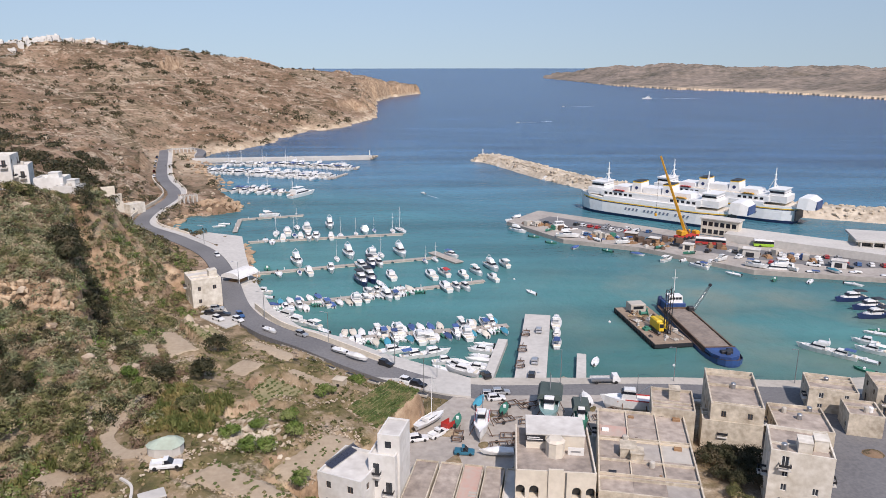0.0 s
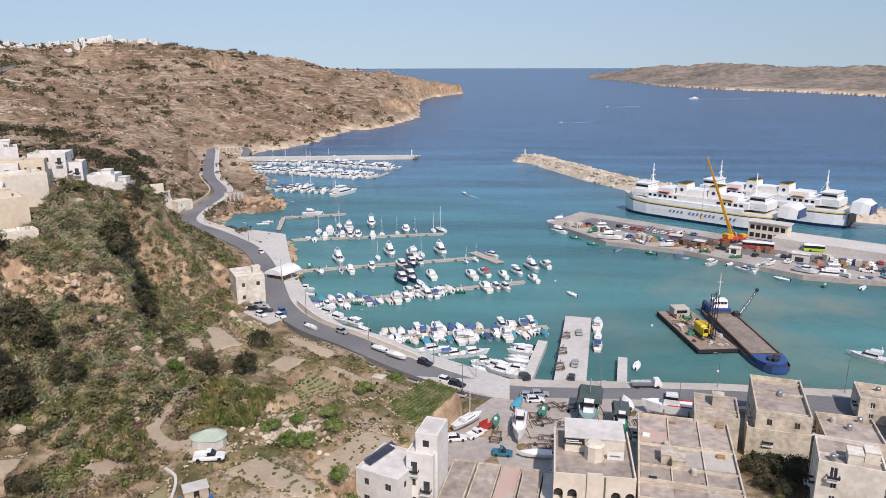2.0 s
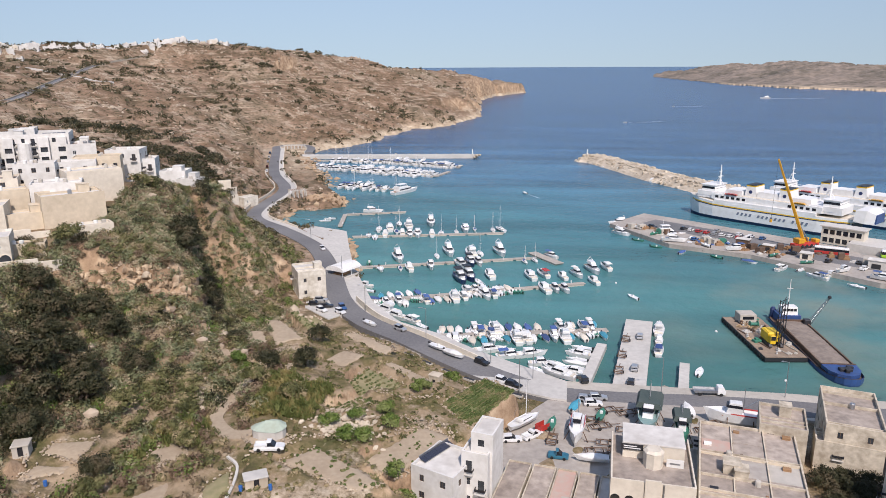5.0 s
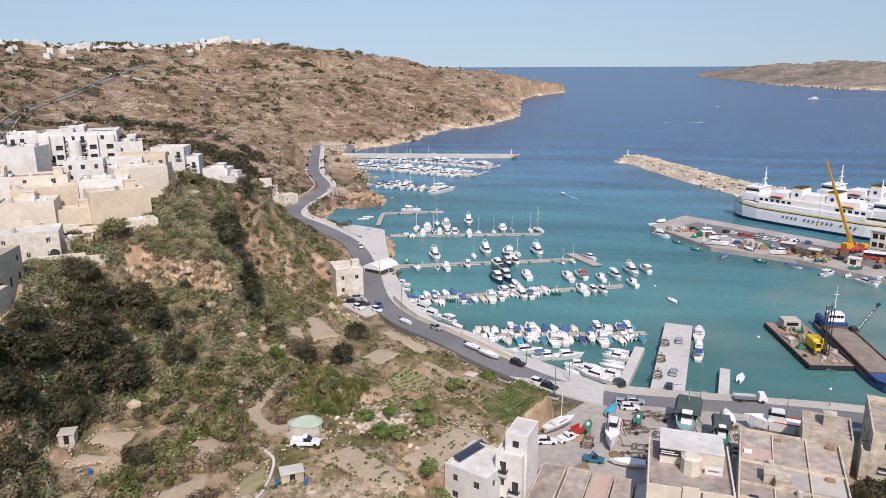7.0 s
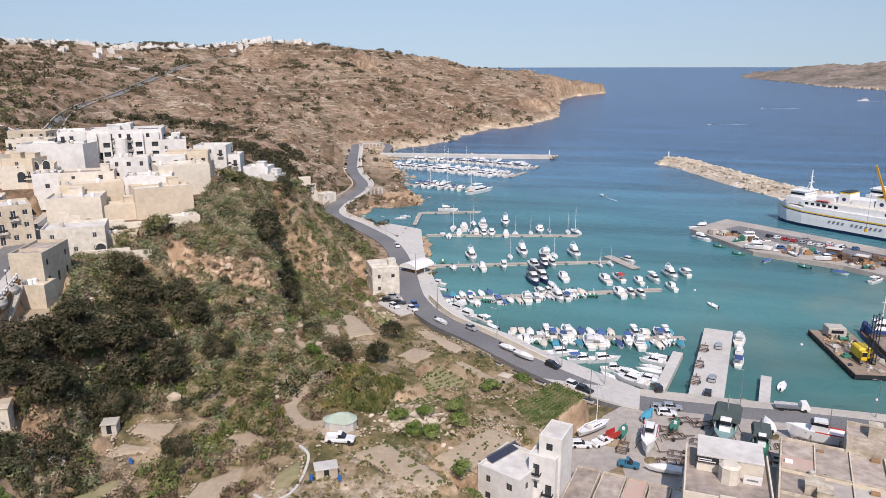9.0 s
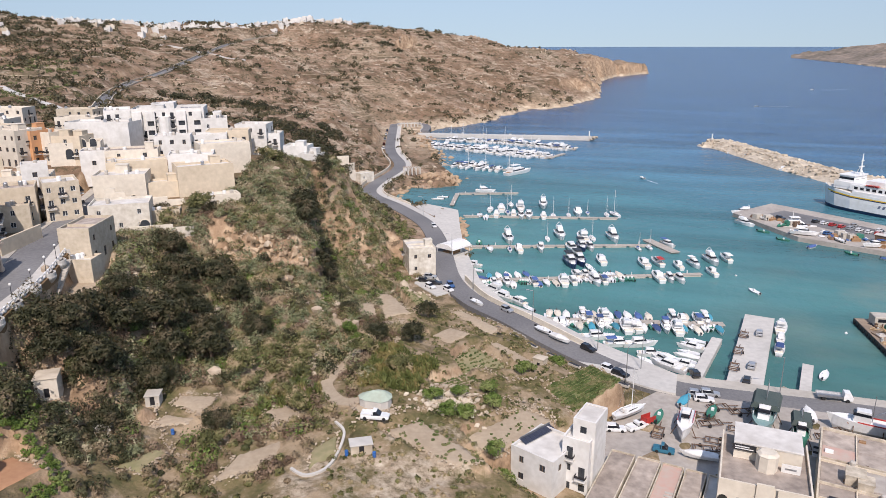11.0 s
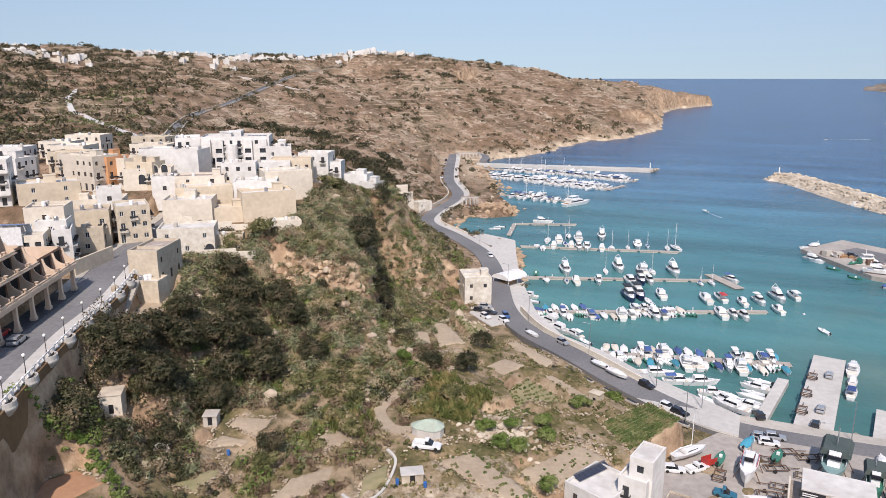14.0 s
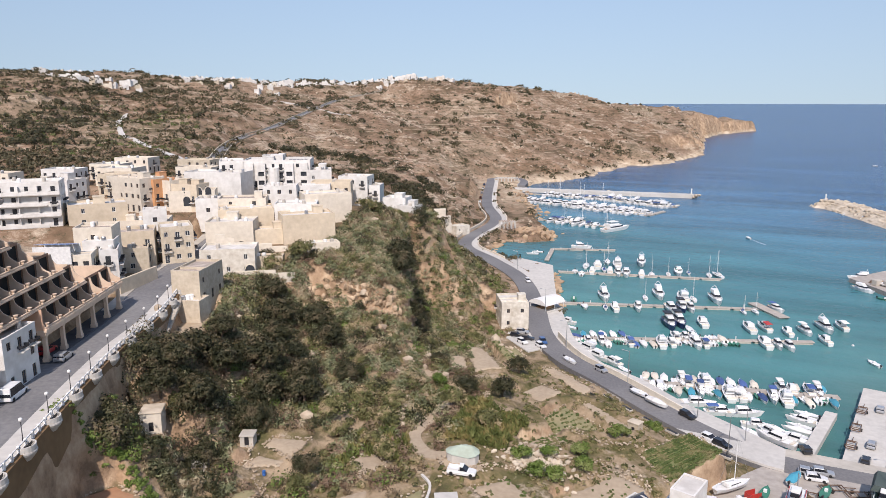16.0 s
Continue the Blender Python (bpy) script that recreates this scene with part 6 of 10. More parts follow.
# along the promenade and the slips
for x, y, k, a, p in ((-46, 205, "cruiser", 150, 2), (-42, 200, "cruiser", 150, 0), (-37, 197, "cruiser", 145, 1), (-50, 211, "open", 160, 0), (-53, 216, "cover", 160, 1), (-57, 224, "open", 165, 2), (-59, 229, "cruiser", 165, 4), (-33, 193, "open", 140, 0),
                      (-12, 177, "cruiser", 20, 0), (-8, 178, "open", 15, 2), (-6, 174, "cruiser", 20, 3), (-1, 175.5, "cruiser", 22, 0), (2, 170, "cruiser", 10, 4), (5, 167, "cruiser", 140, 1), (1, 166, "open", 140, 0),
                      (13.0, 182, "open", 165, 0), (12.4, 179.5, "open", 165, 2), (11.9, 177, "cruiser", 165, 4), (11.3, 174, "open", 165, 0), (10.8, 171.5, "cover", 165, 0), (10.2, 168.5, "open", 165, 2), (10, 165.5, "cruiser", 165, 4),
                      (41.2, 170, "open", 70, 0), (35.6, 198, "cruiser", 80, 2), (34.4, 189.5, "cruiser", 80, 4), (33.2, 182.5, "cruiser", 80, 3), (32, 228, "open", 120, 0)):
    put_boat(k, x, y, a, 0, p)
put_boat("cruiser", 6.2, 159.3, 152, 2.2, 0)
# ferry quay, breakwater and the eastern quays
for x, y, k, a, p in ((39, 342, "cruiser", 200, 2), (58, 316, "yacht", 10, 1), (73, 308, "cruiser", 30, 2), (79, 301, "cruiser", 20, 0), (86, 293, "open", 20, 0), (90, 287, "cruiser", 20, 1), (46, 320, "open", 35, 1), (64, 300, "cruiser", 15, 4), (70, 292, "open", 15, 1), (98, 268, "open", 40, 2), (106, 262, "cruiser", 40, 4), (136, 246, "cruiser", 165, 3),
                      (126, 251, "yacht", 165, 1), (146, 246, "cruiser", 160, 0), (151, 245, "cruiser", 160, 1), (156, 243, "open", 160, 2), (160, 241, "cruiser", 160, 4),
                      (47, 536, "open", 60, 0), (57, 521, "cruiser", 60, 4), (61, 512, "open", 60, 0), (74, 474, "cruiser", 60, 0), (87, 464, "open", 60, 2), (95, 452, "cruiser", 60, 4), (100, 446, "cruiser", 55, 0), (110, 434, "open", 50, 0),
                      (103, 177, "cruiser", 140, 2), (107, 173, "cruiser", 138, 3), (108, 164, "open", 130, 1), (112, 170, "open", 130, 2), (117, 176, "cruiser", 140, 1), (119, 182, "cruiser", 140, 4), (126, 189, "open", 150, 2)):
    put_boat(k, x, y, a, 0, p)
for x, y, a in ((136, 219, 190), (137, 211, 190), (134, 203, 190)):
    put_boat("dark", x, y, a, 0, 0)
put_boat("open", 128, 191, 170, 0, 1)
# ---- ferries, dredging barges and the crane ----
def ferry(x, y, heading, label, open_end):
    ob = thing("car_ferry", label, "ferry", "car ferries", pose(x, y, 0, 0, 0, heading))
    L, B = 82.0, 17.5

    def ring(xs, zs):
        return [[(xx, bb, z) for xx, bb in xs] for z in zs]
    out = [(-0.5, 0.05), (-0.46, 0.45), (-0.40, 0.78), (-0.30, 0.97), (-0.15, 1.0), (0.15, 1.0), (0.30, 0.97), (0.40, 0.80), (0.455, 0.62), (0.47, 0.5)]
    outline = [(a * L, b * B / 2) for a, b in out] + [(a * L, -b * B / 2) for a, b in reversed(out)]

    def deckring(z, k, sheer=0.0, grow=1.0):
        return [(px * grow, py * k, z + sheer * max(0, -px / L * 2 - 0.55) * 3) for px, py in outline]
    part("boot_top", Solid().loft([deckring(-2, 0.8, 0, 0.96), deckring(1.5, 0.98, 0, 0.985)]), NAVY, ob, "dark blue lower hull")
    part("hull", Solid().loft([deckring(1.5, 0.98, 0, 0.985), deckring(5.0, 1.0, 0.4), deckring(8.6, 1.0, 1.2, 1.01)]), SHIPWHITE, ob, "white painted hull sides")
    part("navy_stripe", Solid().loft([deckring(6.55, 1.006, 0.75, 1.003), deckring(6.95, 1.006, 0.8, 1.004)], caps=False), NAVY, ob)
    part("yellow_stripe", Solid().loft([deckring(6.95, 1.007, 0.8, 1.004), deckring(7.45, 1.007, 0.9, 1.006)], caps=False), YELLOW, ob)
    # company lettering is shown as plain dark bars on the side
    for sy in (-1, 1):
        for i, w in enumerate((1.3, 1.3, 1.3, 1.3, 0, 1.3, 1.3, 1.3, 1.3, 1.3, 1.3, 1.3, 0, 1.3, 0.6, 1.3, 1.3)):
            if w:
                xx = -12 + i * 2.0
                part("lettering_bar", Solid().loft([[(xx + dx, sy * (B / 2 + 0.02), z), (xx + dx + 0.75 * w, sy * (B / 2 + 0.02), z), (xx + dx + 0.75 * w, sy * (B / 2 + 0.07), z), (xx + dx, sy * (B / 2 + 0.07), z)] for dx, z in ((0, 3.9), (0.5, 5.2))]), SLATE, ob)
    part("main_deck", Solid().loft([deckring(8.35, 0.985, 1.2), deckring(8.65, 0.985, 1.2)]), CREAMDECK, ob)

    def block(name, x0, x1, half, z0, z1, mat=SHIPWHITE, lean=0.0, parent=None, lab=""):
        return part(name, Solid().loft([[(x0, -half, z0), (x1, -half, z0), (x1, half, z0), (x0, half, z0)], [(x0 + lean, -half, z1), (x1 - lean, -half, z1), (x1 - lean, half, z1), (x0 + lean, half, z1)]]), mat, parent or ob, lab)
    block("side_bulwark", -24, 24, B / 2 - 0.15, 8.6, 9.9)
    block("passenger_deck", -26, 26, 7.6, 9.9, 12.6)
    for sy in (-1, 1):
        for i in range(18):
            xx = -24 + i * 2.7
            if abs(xx) > 9:
                part("cabin_window", Solid().box(xx, sy * 7.62 - 0.04, 10.7, xx + 1.6, sy * 7.62 + 0.04, 11.9), SMOKED, ob)
    for k in (-1, 1):
        x0, x1 = (k * 27 - 7, k * 27 + 7) if k > 0 else (k * 27 - 7, k * 27 + 7)
        block("bridge_deck", x0, x1, 6.6, 9.9, 13.2)
        b = block("wheelhouse", k * 29 - 3.6, k * 29 + 3.6, 5.6, 13.2, 16.0, lean=0.4)
        block("bridge_window", k * 29 - 3.45, k * 29 + 3.45, 5.66, 14.3, 15.3, SMOKED, 0.2, b)
        block("bridge_roof", k * 29 - 3.9, k * 29 + 3.9, 6.0, 16.0, 16.3, parent=b)
        m = Solid().rod((k * 26, 0, 16), (k * 26, 0, 26), 0.5, 0.18, 8).box(k * 26 - 0.3, -2.2, 20, k * 26 + 0.3, 2.2, 20.25).box(k * 26 - 0.25, -1.4, 22.6, k * 26 + 0.25, 1.4, 22.8)
        m.rod((k * 26 - 2.4, 0, 16), (k * 26, 0, 21), 0.18, sides=5).rod((k * 26 + 2.0, 0, 16), (k * 26, 0, 19), 0.18, sides=5)
        part("mast", m, SHIPWHITE, ob)
        for sy in (-1, 1):
            s = Solid()
            s.loft([[(k * 16 - 3.4, sy * 7.2, 13.4), (k * 16 - 2.8, sy * 6.3, 13.0), (k * 16 - 2.8, sy * 8.1, 13.0)], [(k * 16 - 2, sy * 7.2, 12.7), (k * 16 - 2, sy * 6.0, 13.5), (k * 16 - 2, sy * 8.4, 13.5)],
                    [(k * 16 + 2, sy * 7.2, 12.7), (k * 16 + 2, sy * 6.0, 13.5), (k * 16 + 2, sy * 8.4, 13.5)], [(k * 16 + 3.4, sy * 7.2, 13.4), (k * 16 + 2.8, sy * 6.3, 13.0), (k * 16 + 2.8, sy * 8.1, 13.0)]])
            part("lifeboat", s, CRANEYELLOW if k > 0 else REDPAINT, ob, "orange red lifeboat")
        # funnel casing with black and yellow cap
        f = block("funnel", k * 8 - 3.2, k * 8 + 3.2, 4.6, 9.9, 17.6, lean=1.0)
        block("funnel_cap", k * 8 - 2.2, k * 8 + 2.2, 4.62, 17.6, 18.1, YELLOW, parent=f)
        block("funnel_top", k * 8 - 2.2, k * 8 + 2.2, 4.62, 18.1, 18.4, DARK, parent=f)
        for sy in (-1, 1):
            part("funnel_emblem", Solid().lathe(0, 0, [(0.85, 0), (0.85, 0.06)], 14).mesh("funnel_emblem", NAVY), None, f, m=pose(k * 8, sy * 4.62, 15, 90, 0, 0))
    for sy in (-1, 1):
        r = Solid()
        for i in range(34):
            xx = -33 + i * 2.0
            r.rod((xx, sy * 7.9, 12.6), (xx, sy * 7.9, 13.7), 0.04, sides=4)
        r.box(-33, sy * 7.9 - 0.04, 13.65, 33, sy * 7.9 + 0.04, 13.73)
        part("deck_rail", r, SHIPWHITE, ob)
    block("sun_deck", -20, 20, 6.8, 12.6, 12.8, CREAMDECK)
    block("mid_casing", -5.0, 5.0, 4.4, 12.8, 15.6, lean=0.6)
    block("upper_lounge", -20.5, -11.5, 5.4, 12.8, 15.0, lean=0.5)
    block("upper_lounge", 11.5, 20.5, 5.4, 12.8, 15.0, lean=0.5)
    # raised visor over the vehicle deck
    v = Solid()
    z0 = 10.5
    v.loft([[(39, -7.5, z0 - 2), (39, 7.5, z0 - 2), (39.6, 7.5, z0 + 3), (39.6, -7.5, z0 + 3)], [(43, -6.8, z0 - 2.6), (43, 6.8, z0 - 2.6), (43.8, 6.8, z0 + 3.2), (43.8, -6.8, z0 + 3.2)], [(46.5, -5, z0 - 2.5), (46.5, 5, z0 - 2.5), (47.0, 5, z0 + 1.6), (47.0, -5, z0 + 1.6)]])
    vis = part("bow_visor", v, SHIPWHITE, ob, "raised white bow visor")
    part("visor_edge", Solid().box(46.6, -4.9, z0 - 2.4, 47.3, 4.9, z0 + 1.5), BLUEHULL, vis, "bright blue visor edge")
    # solid dark panel in place of the shaded vehicle deck inside
    part("vehicle_opening", Solid().box(38.3, -6.2, 1.9, 38.9, 6.2, 7.2), DARK, ob)
    part("stern_ramp", Solid().box(38.8, -4.5, 1.6, 46.5, 4.5, 2.0, pose(0, 0, 0, 0, 3, 0)), RUST, ob)
    return ob


ferry(110, 350, -40.5, "white car ferry with yellow and navy stripes at the terminal", True)
ferry(148, 362, -41.5, "white car ferry with raised visor moored behind", True)


def mobile_crane():
    ob = thing("mobile_crane", "ochre yellow mobile crane with raised boom", "crane", "", pose(108, 296, 2.4, 0, 0, 25))
    part("chassis", Solid().box(-6, -1.4, 0.7, 6, 1.4, 1.7, c=0.1), REDPAINT, ob, "red crane carrier")
    for i in range(5):
        for sy in (-1.25, 1.25):
            w = part("wheel", Solid().lathe(0, 0, [(0.55, -0.2), (0.68, -0.12), (0.68, 0.12), (0.55, 0.2)], 12).mesh("wheel", MATTBLACK), None, ob, m=pose(-4.6 + i * 2.3, sy, 0.68, 90, 0, 0))
    part("cab", Solid().box(4.2, -1.3, 1.6, 6.2, 1.3, 3.1, c=0.3), CRANEYELLOW, ob)
    part("counterweight", Solid().box(-4.5, -1.6, 1.9, -1.8, 1.6, 3.8, c=0.15), CRANEYELLOW, ob)
    part("slew_cab", Solid().box(0.2, 0.4, 1.8, 2.4, 1.7, 3.6, c=0.2), CRANEYELLOW, ob)
    a, b = Vector((-1, 0, 3)), Vector((-15.5, 2.5, 36))
    bm = Solid()
    for k, (t0, t1, w) in enumerate(((0, 0.45, 0.75), (0.43, 0.75, 0.6), (0.73, 1.0, 0.46))):
        q = part("boom_section", Solid().rod(a + (b - a) * t0, a + (b - a) * t1, w, w * 0.92, 4), CRANEYELLOW, ob)
    part("lift_ram", Solid().rod((1.6, 0, 2.4), a + (b - a) * 0.25, 0.28), STEEL, ob)
    part("hoist_cable", Solid().rod(b, b - Vector((0.4, 0, 24)), 0.06, sides=4), DARK, ob)
    part("hook_block", Solid().box(b.x - 0.8, b.y - 0.3, b.z - 25.2, b.x, b.y + 0.3, b.z - 24, c=0.1), CRANEYELLOW, ob)


mobile_crane()


def dredge_barge():
    ob = thing("work_barge", "rusty flat work barge with machinery", "barge", "", pose(62.8, 194.5, 0, 0, 0, -83))
    L, B = 30.5, 11.0
    part("pontoon_hull", Solid().loft([[(-L / 2 + 1.2, -B / 2, -1.2), (L / 2 - 1.2, -B / 2, -1.2), (L / 2 - 1.2, B / 2, -1.2), (-L / 2 + 1.2, B / 2, -1.2)], [(-L / 2, -B / 2, 0.4), (L / 2, -B / 2, 0.4), (L / 2, B / 2, 0.4), (-L / 2, B / 2, 0.4)], [(-L / 2, -B / 2, 1.4), (L / 2, -B / 2, 1.4), (L / 2, B / 2, 1.4), (-L / 2, B / 2, 1.4)]]), DARK, ob)
    part("deck", Solid().box(-L / 2 + 0.15, -B / 2 + 0.15, 1.38, L / 2 - 0.15, B / 2 - 0.15, 1.5), material("oily_deck", (0.33, 0.25, 0.18), (0.20, 0.15, 0.11), 0.9, grain=1, stain=0.2), ob)
    for i in range(14):
        for sy in (-1, 1):
            part("fender_tyre", Solid().lathe(0, 0, [(0.3, -0.15), (0.55, -0.1), (0.55, 0.1), (0.3, 0.15)], 8).mesh("fender_tyre", MATTBLACK), None, ob, m=pose(-L / 2 + 1.2 + i * 2.15, sy * (B / 2 + 0.1), 0.7, 90, 0, 0))
    part("deck_house", Solid().box(-13.5, -2.4, 1.5, -9.5, 2.4, 4.2, c=0.15), CONCRETE, ob, "grey deck house")
    part("deck_house_window", Solid().box(-9.52, -1.6, 2.7, -9.44, 1.6, 3.6), SMOKED, ob)
    part("winch", Solid().lathe(0, 0, [(0.9, -1.2), (0.9, -1.0), (0.45, -0.95), (0.45, 0.95), (0.9, 1.0), (0.9, 1.2)], 12).mesh("winch", GREENCOVER), None, ob, m=pose(-7, 0.6, 2.3, 90, 0, 0))
    # excavator: tracks, yellow house, boom
    for sy in (-1.5, 1.5):
        part("track", Solid().loft([[(3.2, sy - 0.4, 1.5), (8.8, sy - 0.4, 1.5), (9.2, sy - 0.4, 2.0), (8.8, sy - 0.4, 2.5), (3.2, sy - 0.4, 2.5), (2.8, sy - 0.4, 2.0)], [(3.2, sy + 0.4, 1.5), (8.8, sy + 0.4, 1.5), (9.2, sy + 0.4, 2.0), (8.8, sy + 0.4, 2.5), (3.2, sy + 0.4, 2.5), (2.8, sy + 0.4, 2.0)]]), DARK, ob)
    part("machine_house", Solid().box(2.8, -1.7, 2.6, 7.4, 1.7, 5.2, c=0.35), YELLOW, ob, "yellow excavator machine house")
    part("machine_cab", Solid().box(7.3, -1.6, 2.6, 8.9, -0.2, 4.9, c=0.25), YELLOW, ob)
    part("cab_glass", Solid().box(8.86, -1.5, 3.6, 8.96, -0.3, 4.7), SMOKED, ob)
    s = Solid()
    for sx in (7.6, 9.0):
        for sy in (0.4, 1.8):
            s.rod((sx, sy, 1.5), (sx, sy, 14.5), 0.13, sides=5)
    for i in range(9):
        z = 2 + i * 1.5
        s.rod((7.6, 0.4, z), (9.0, 1.8, z + 1.4), 0.07, sides=4).rod((9.0, 0.4, z), (7.6, 1.8, z + 1.4), 0.07, sides=4)
    part("lattice_leader", s, DARK, ob, "dark upright lattice frame")
    rs = random.Random(3)
    gear = [material("tan_gear", (0.50, 0.37, 0.22), (0.3, 0.2, 0.12), 0.9, grain=1.5), RUST, CONCRETE, DARK, PALECON, GREENCOVER]
    for i in range(44):
        x, y, h = rs.uniform(-14, 13.5), rs.uniform(-4.8, 4.8), rs.uniform(0.3, 1.3)
        if 2 < x < 9.5 and abs(y) < 2.4:
            continue
        w, d = rs.uniform(0.3, 1.1), rs.uniform(0.2, 0.8)
        q = pose(x, y, 1.5, 0, 0, rs.uniform(0, 180))
        if i % 3 == 0:
            sol = Solid().lathe(0, 0, [(w * 0.7, 0), (w * 0.75, h * 0.4), (w * 0.4, h * 0.5), (w * 0.55, h)], 9)
        else:
            sol = Solid().box(-w, -d, 0, w, d, h * 0.55, c=0.08).box(-w * 0.6, -d * 0.5, h * 0.55, w * 0.3, d * 0.6, h, c=0.06)
        part("deck_gear", sol, rs.choice(gear), ob, m=q)
    for i in range(6):
        x, y = rs.uniform(-12, 12), rs.uniform(-4.5, 4.5)
        part("pipe", Solid().rod((x - 2.5, y - 0.6, 1.65), (x + 2.5, y + 0.6, 1.65), 0.14), rs.choice(gear), ob)
    tan = material("tan_steel", (0.55, 0.38, 0.2), rough=0.8)
    for i in range(9):
        a = rs.uniform(0, 6.28)
        part("grab_tine", Solid().rod((-4.5, -1, 2.0), (-4.5 + 3 * math.cos(a), -1 + 3 * math.sin(a), rs.uniform(2.8, 4.2)), 0.13, 0.05, 5), tan, ob)


dredge_barge()


def hopper_ship():
    ob = thing("hopper_barge", "long blue hopper barge with sediment cargo", "ship", "", pose(74.8, 190.5, -0.4, 0, 0, -88) @ Matrix.Diagonal((0.92, 0.92, 0.8, 1)))
    L, B = 52.0, 10.0
    out = [(-0.5, 0.75), (-0.44, 0.95), (-0.3, 1.0), (0.3, 1.0), (0.4, 0.92), (0.46, 0.72), (0.495, 0.42), (0.505, 0.1)]
    o = [(a * L, b * B / 2) for a, b in out] + [(a * L, -b * B / 2) for a, b in reversed(out)]
    up = lambda px: 1.1 * max(0, px / L - 0.36) * 9
    part("hull", Solid().loft([[(px * 0.97, py * 0.85, -1.5) for px, py in o], [(px, py, 0.5 + up(px) * 0.4) for px, py in o], [(px * 1.005, py, 1.9 + up(px)) for px, py in o]], caps=False), BLUEHULL, ob)
    part("side_deck", Solid().prism([(px * 0.985, py * 0.97) for px, py in o], 1.5, 1.75), RUST, ob)
    part("rubbing_strake", Solid().loft([[(px * 1.004, py * 1.01, 1.6 + up(px)) for px, py in o], [(px * 1.006, py * 1.012, 1.8 + up(px)) for px, py in o]], caps=False), RUST, ob)
    part("coaming", Solid().box(-17, -4.4, 2.1, 17, -4.0, 3.2).box(-17, 4.0, 2.1, 17, 4.4, 3.2).box(-17.3, -4.4, 2.1, -17, 4.4, 3.6).box(17, -4.4, 2.1, 17.3, 4.4, 3.6), RUST, ob)
    rs = random.Random(8)
    v, nx, ny = [], 40, 10
    for i in range(nx + 1):
        for j in range(ny + 1):
            v.append((-17 + 34 * i / nx, -4.05 + 8.1 * j / ny, 2.65 + 0.35 * math.sin(j / ny * 3.14) + rs.uniform(-.12, .12)))
    f = [(i * (ny + 1) + j, (i + 1) * (ny + 1) + j, (i + 1) * (ny + 1) + j + 1, i * (ny + 1) + j + 1) for i in range(nx) for j in range(ny)]
    part("cargo", Solid().add(v, f), material("wet_sediment", (0.27, 0.22, 0.18), (0.19, 0.155, 0.13), 0.9, grain=0.8, stain=0.2), ob, "grey brown dredged sediment")
    part("foredeck", Solid().prism([(17.3, -4.5), (21, -4.2), (23.6, -2.8), (24.8, 0), (23.6, 2.8), (21, 4.2), (17.3, 4.5)], 2.2, 3.3), BLUEHULL, ob)
    part("windlass", Solid().box(20.5, -1.6, 3.3, 22, 1.6, 4.2, c=0.15).box(19, 1.0, 3.3, 20, 2.6, 4.0, c=0.1).box(22, -0.5, 3.3, 23, 0.5, 4.4, c=0.1), DARK, ob)
    h = part("deckhouse", Solid().box(-24.0, -3.4, 1.7, -18.2, 3.4, 4.6, c=0.1), BLUEHULL, ob)
    w = part("wheelhouse", Solid().loft([[(-22.5, -2.5, 4.6), (-18.8, -2.5, 4.6), (-18.8, 2.5, 4.6), (-22.5, 2.5, 4.6)], [(-22.4, -2.4, 7.4), (-19.2, -2.4, 7.4), (-19.2, 2.4, 7.4), (-22.4, 2.4, 7.4)]]), SHIPWHITE, ob, "white wheelhouse")
    for i in range(4):
        part("wheelhouse_window", Solid().box(-18.98, -2.1 + i * 1.1, 6.0, -18.88, -1.2 + i * 1.1, 6.9), SMOKED, w)
    part("mast", Solid().rod((-21, 0, 7.4), (-21, 0, 17.5), 0.2, 0.08).box(-21.1, -0.9, 14, -20.9, 0.9, 14.15), SHIPWHITE, ob)
    for sy in (-3.3, 3.3):
        part("engine_casing", Solid().lathe(-24.2, sy, [(0.9, 1.7), (0.9, 4.6), (0.6, 5.4), (0.35, 5.6)], 10), NAVY, ob)
    s = Solid()
    a, b = Vector((-15.5, 4.6, 2.5)), Vector((-13.5, 9.0, 13.5))
    for dx, dy in ((-.5, -.5), (.5, -.5), (.5, .5), (-.5, .5)):
        s.rod(a + Vector((dx, dy, 0)), b + Vector((dx * .4, dy * .4, 0)), 0.09, sides=4)
    for i in range(8):
        p, q = a + (b - a) * (i / 8), a + (b - a) * ((i + 1) / 8)
        s.rod(p + Vector((-.4, -.4, 0)), q + Vector((.4, .4, 0)), 0.05, sides=4).rod(p + Vector((.4, -.4, 0)), q + Vector((-.4, .4, 0)), 0.05, sides=4)
    j = part("jib", s, STEEL, ob, "grey lattice jib")
    part("jib_head", Solid().lathe(b.x, b.y, [(0.3, b.z - 0.3), (0.6, b.z), (0.5, b.z + 0.7), (0.1, b.z + 0.9)], 8), DARK, j)
    part("crane_base", Solid().box(-16.5, 3.2, 2.2, -14.5, 5.0, 4.5, c=0.2), DARK, ob)


hopper_ship()
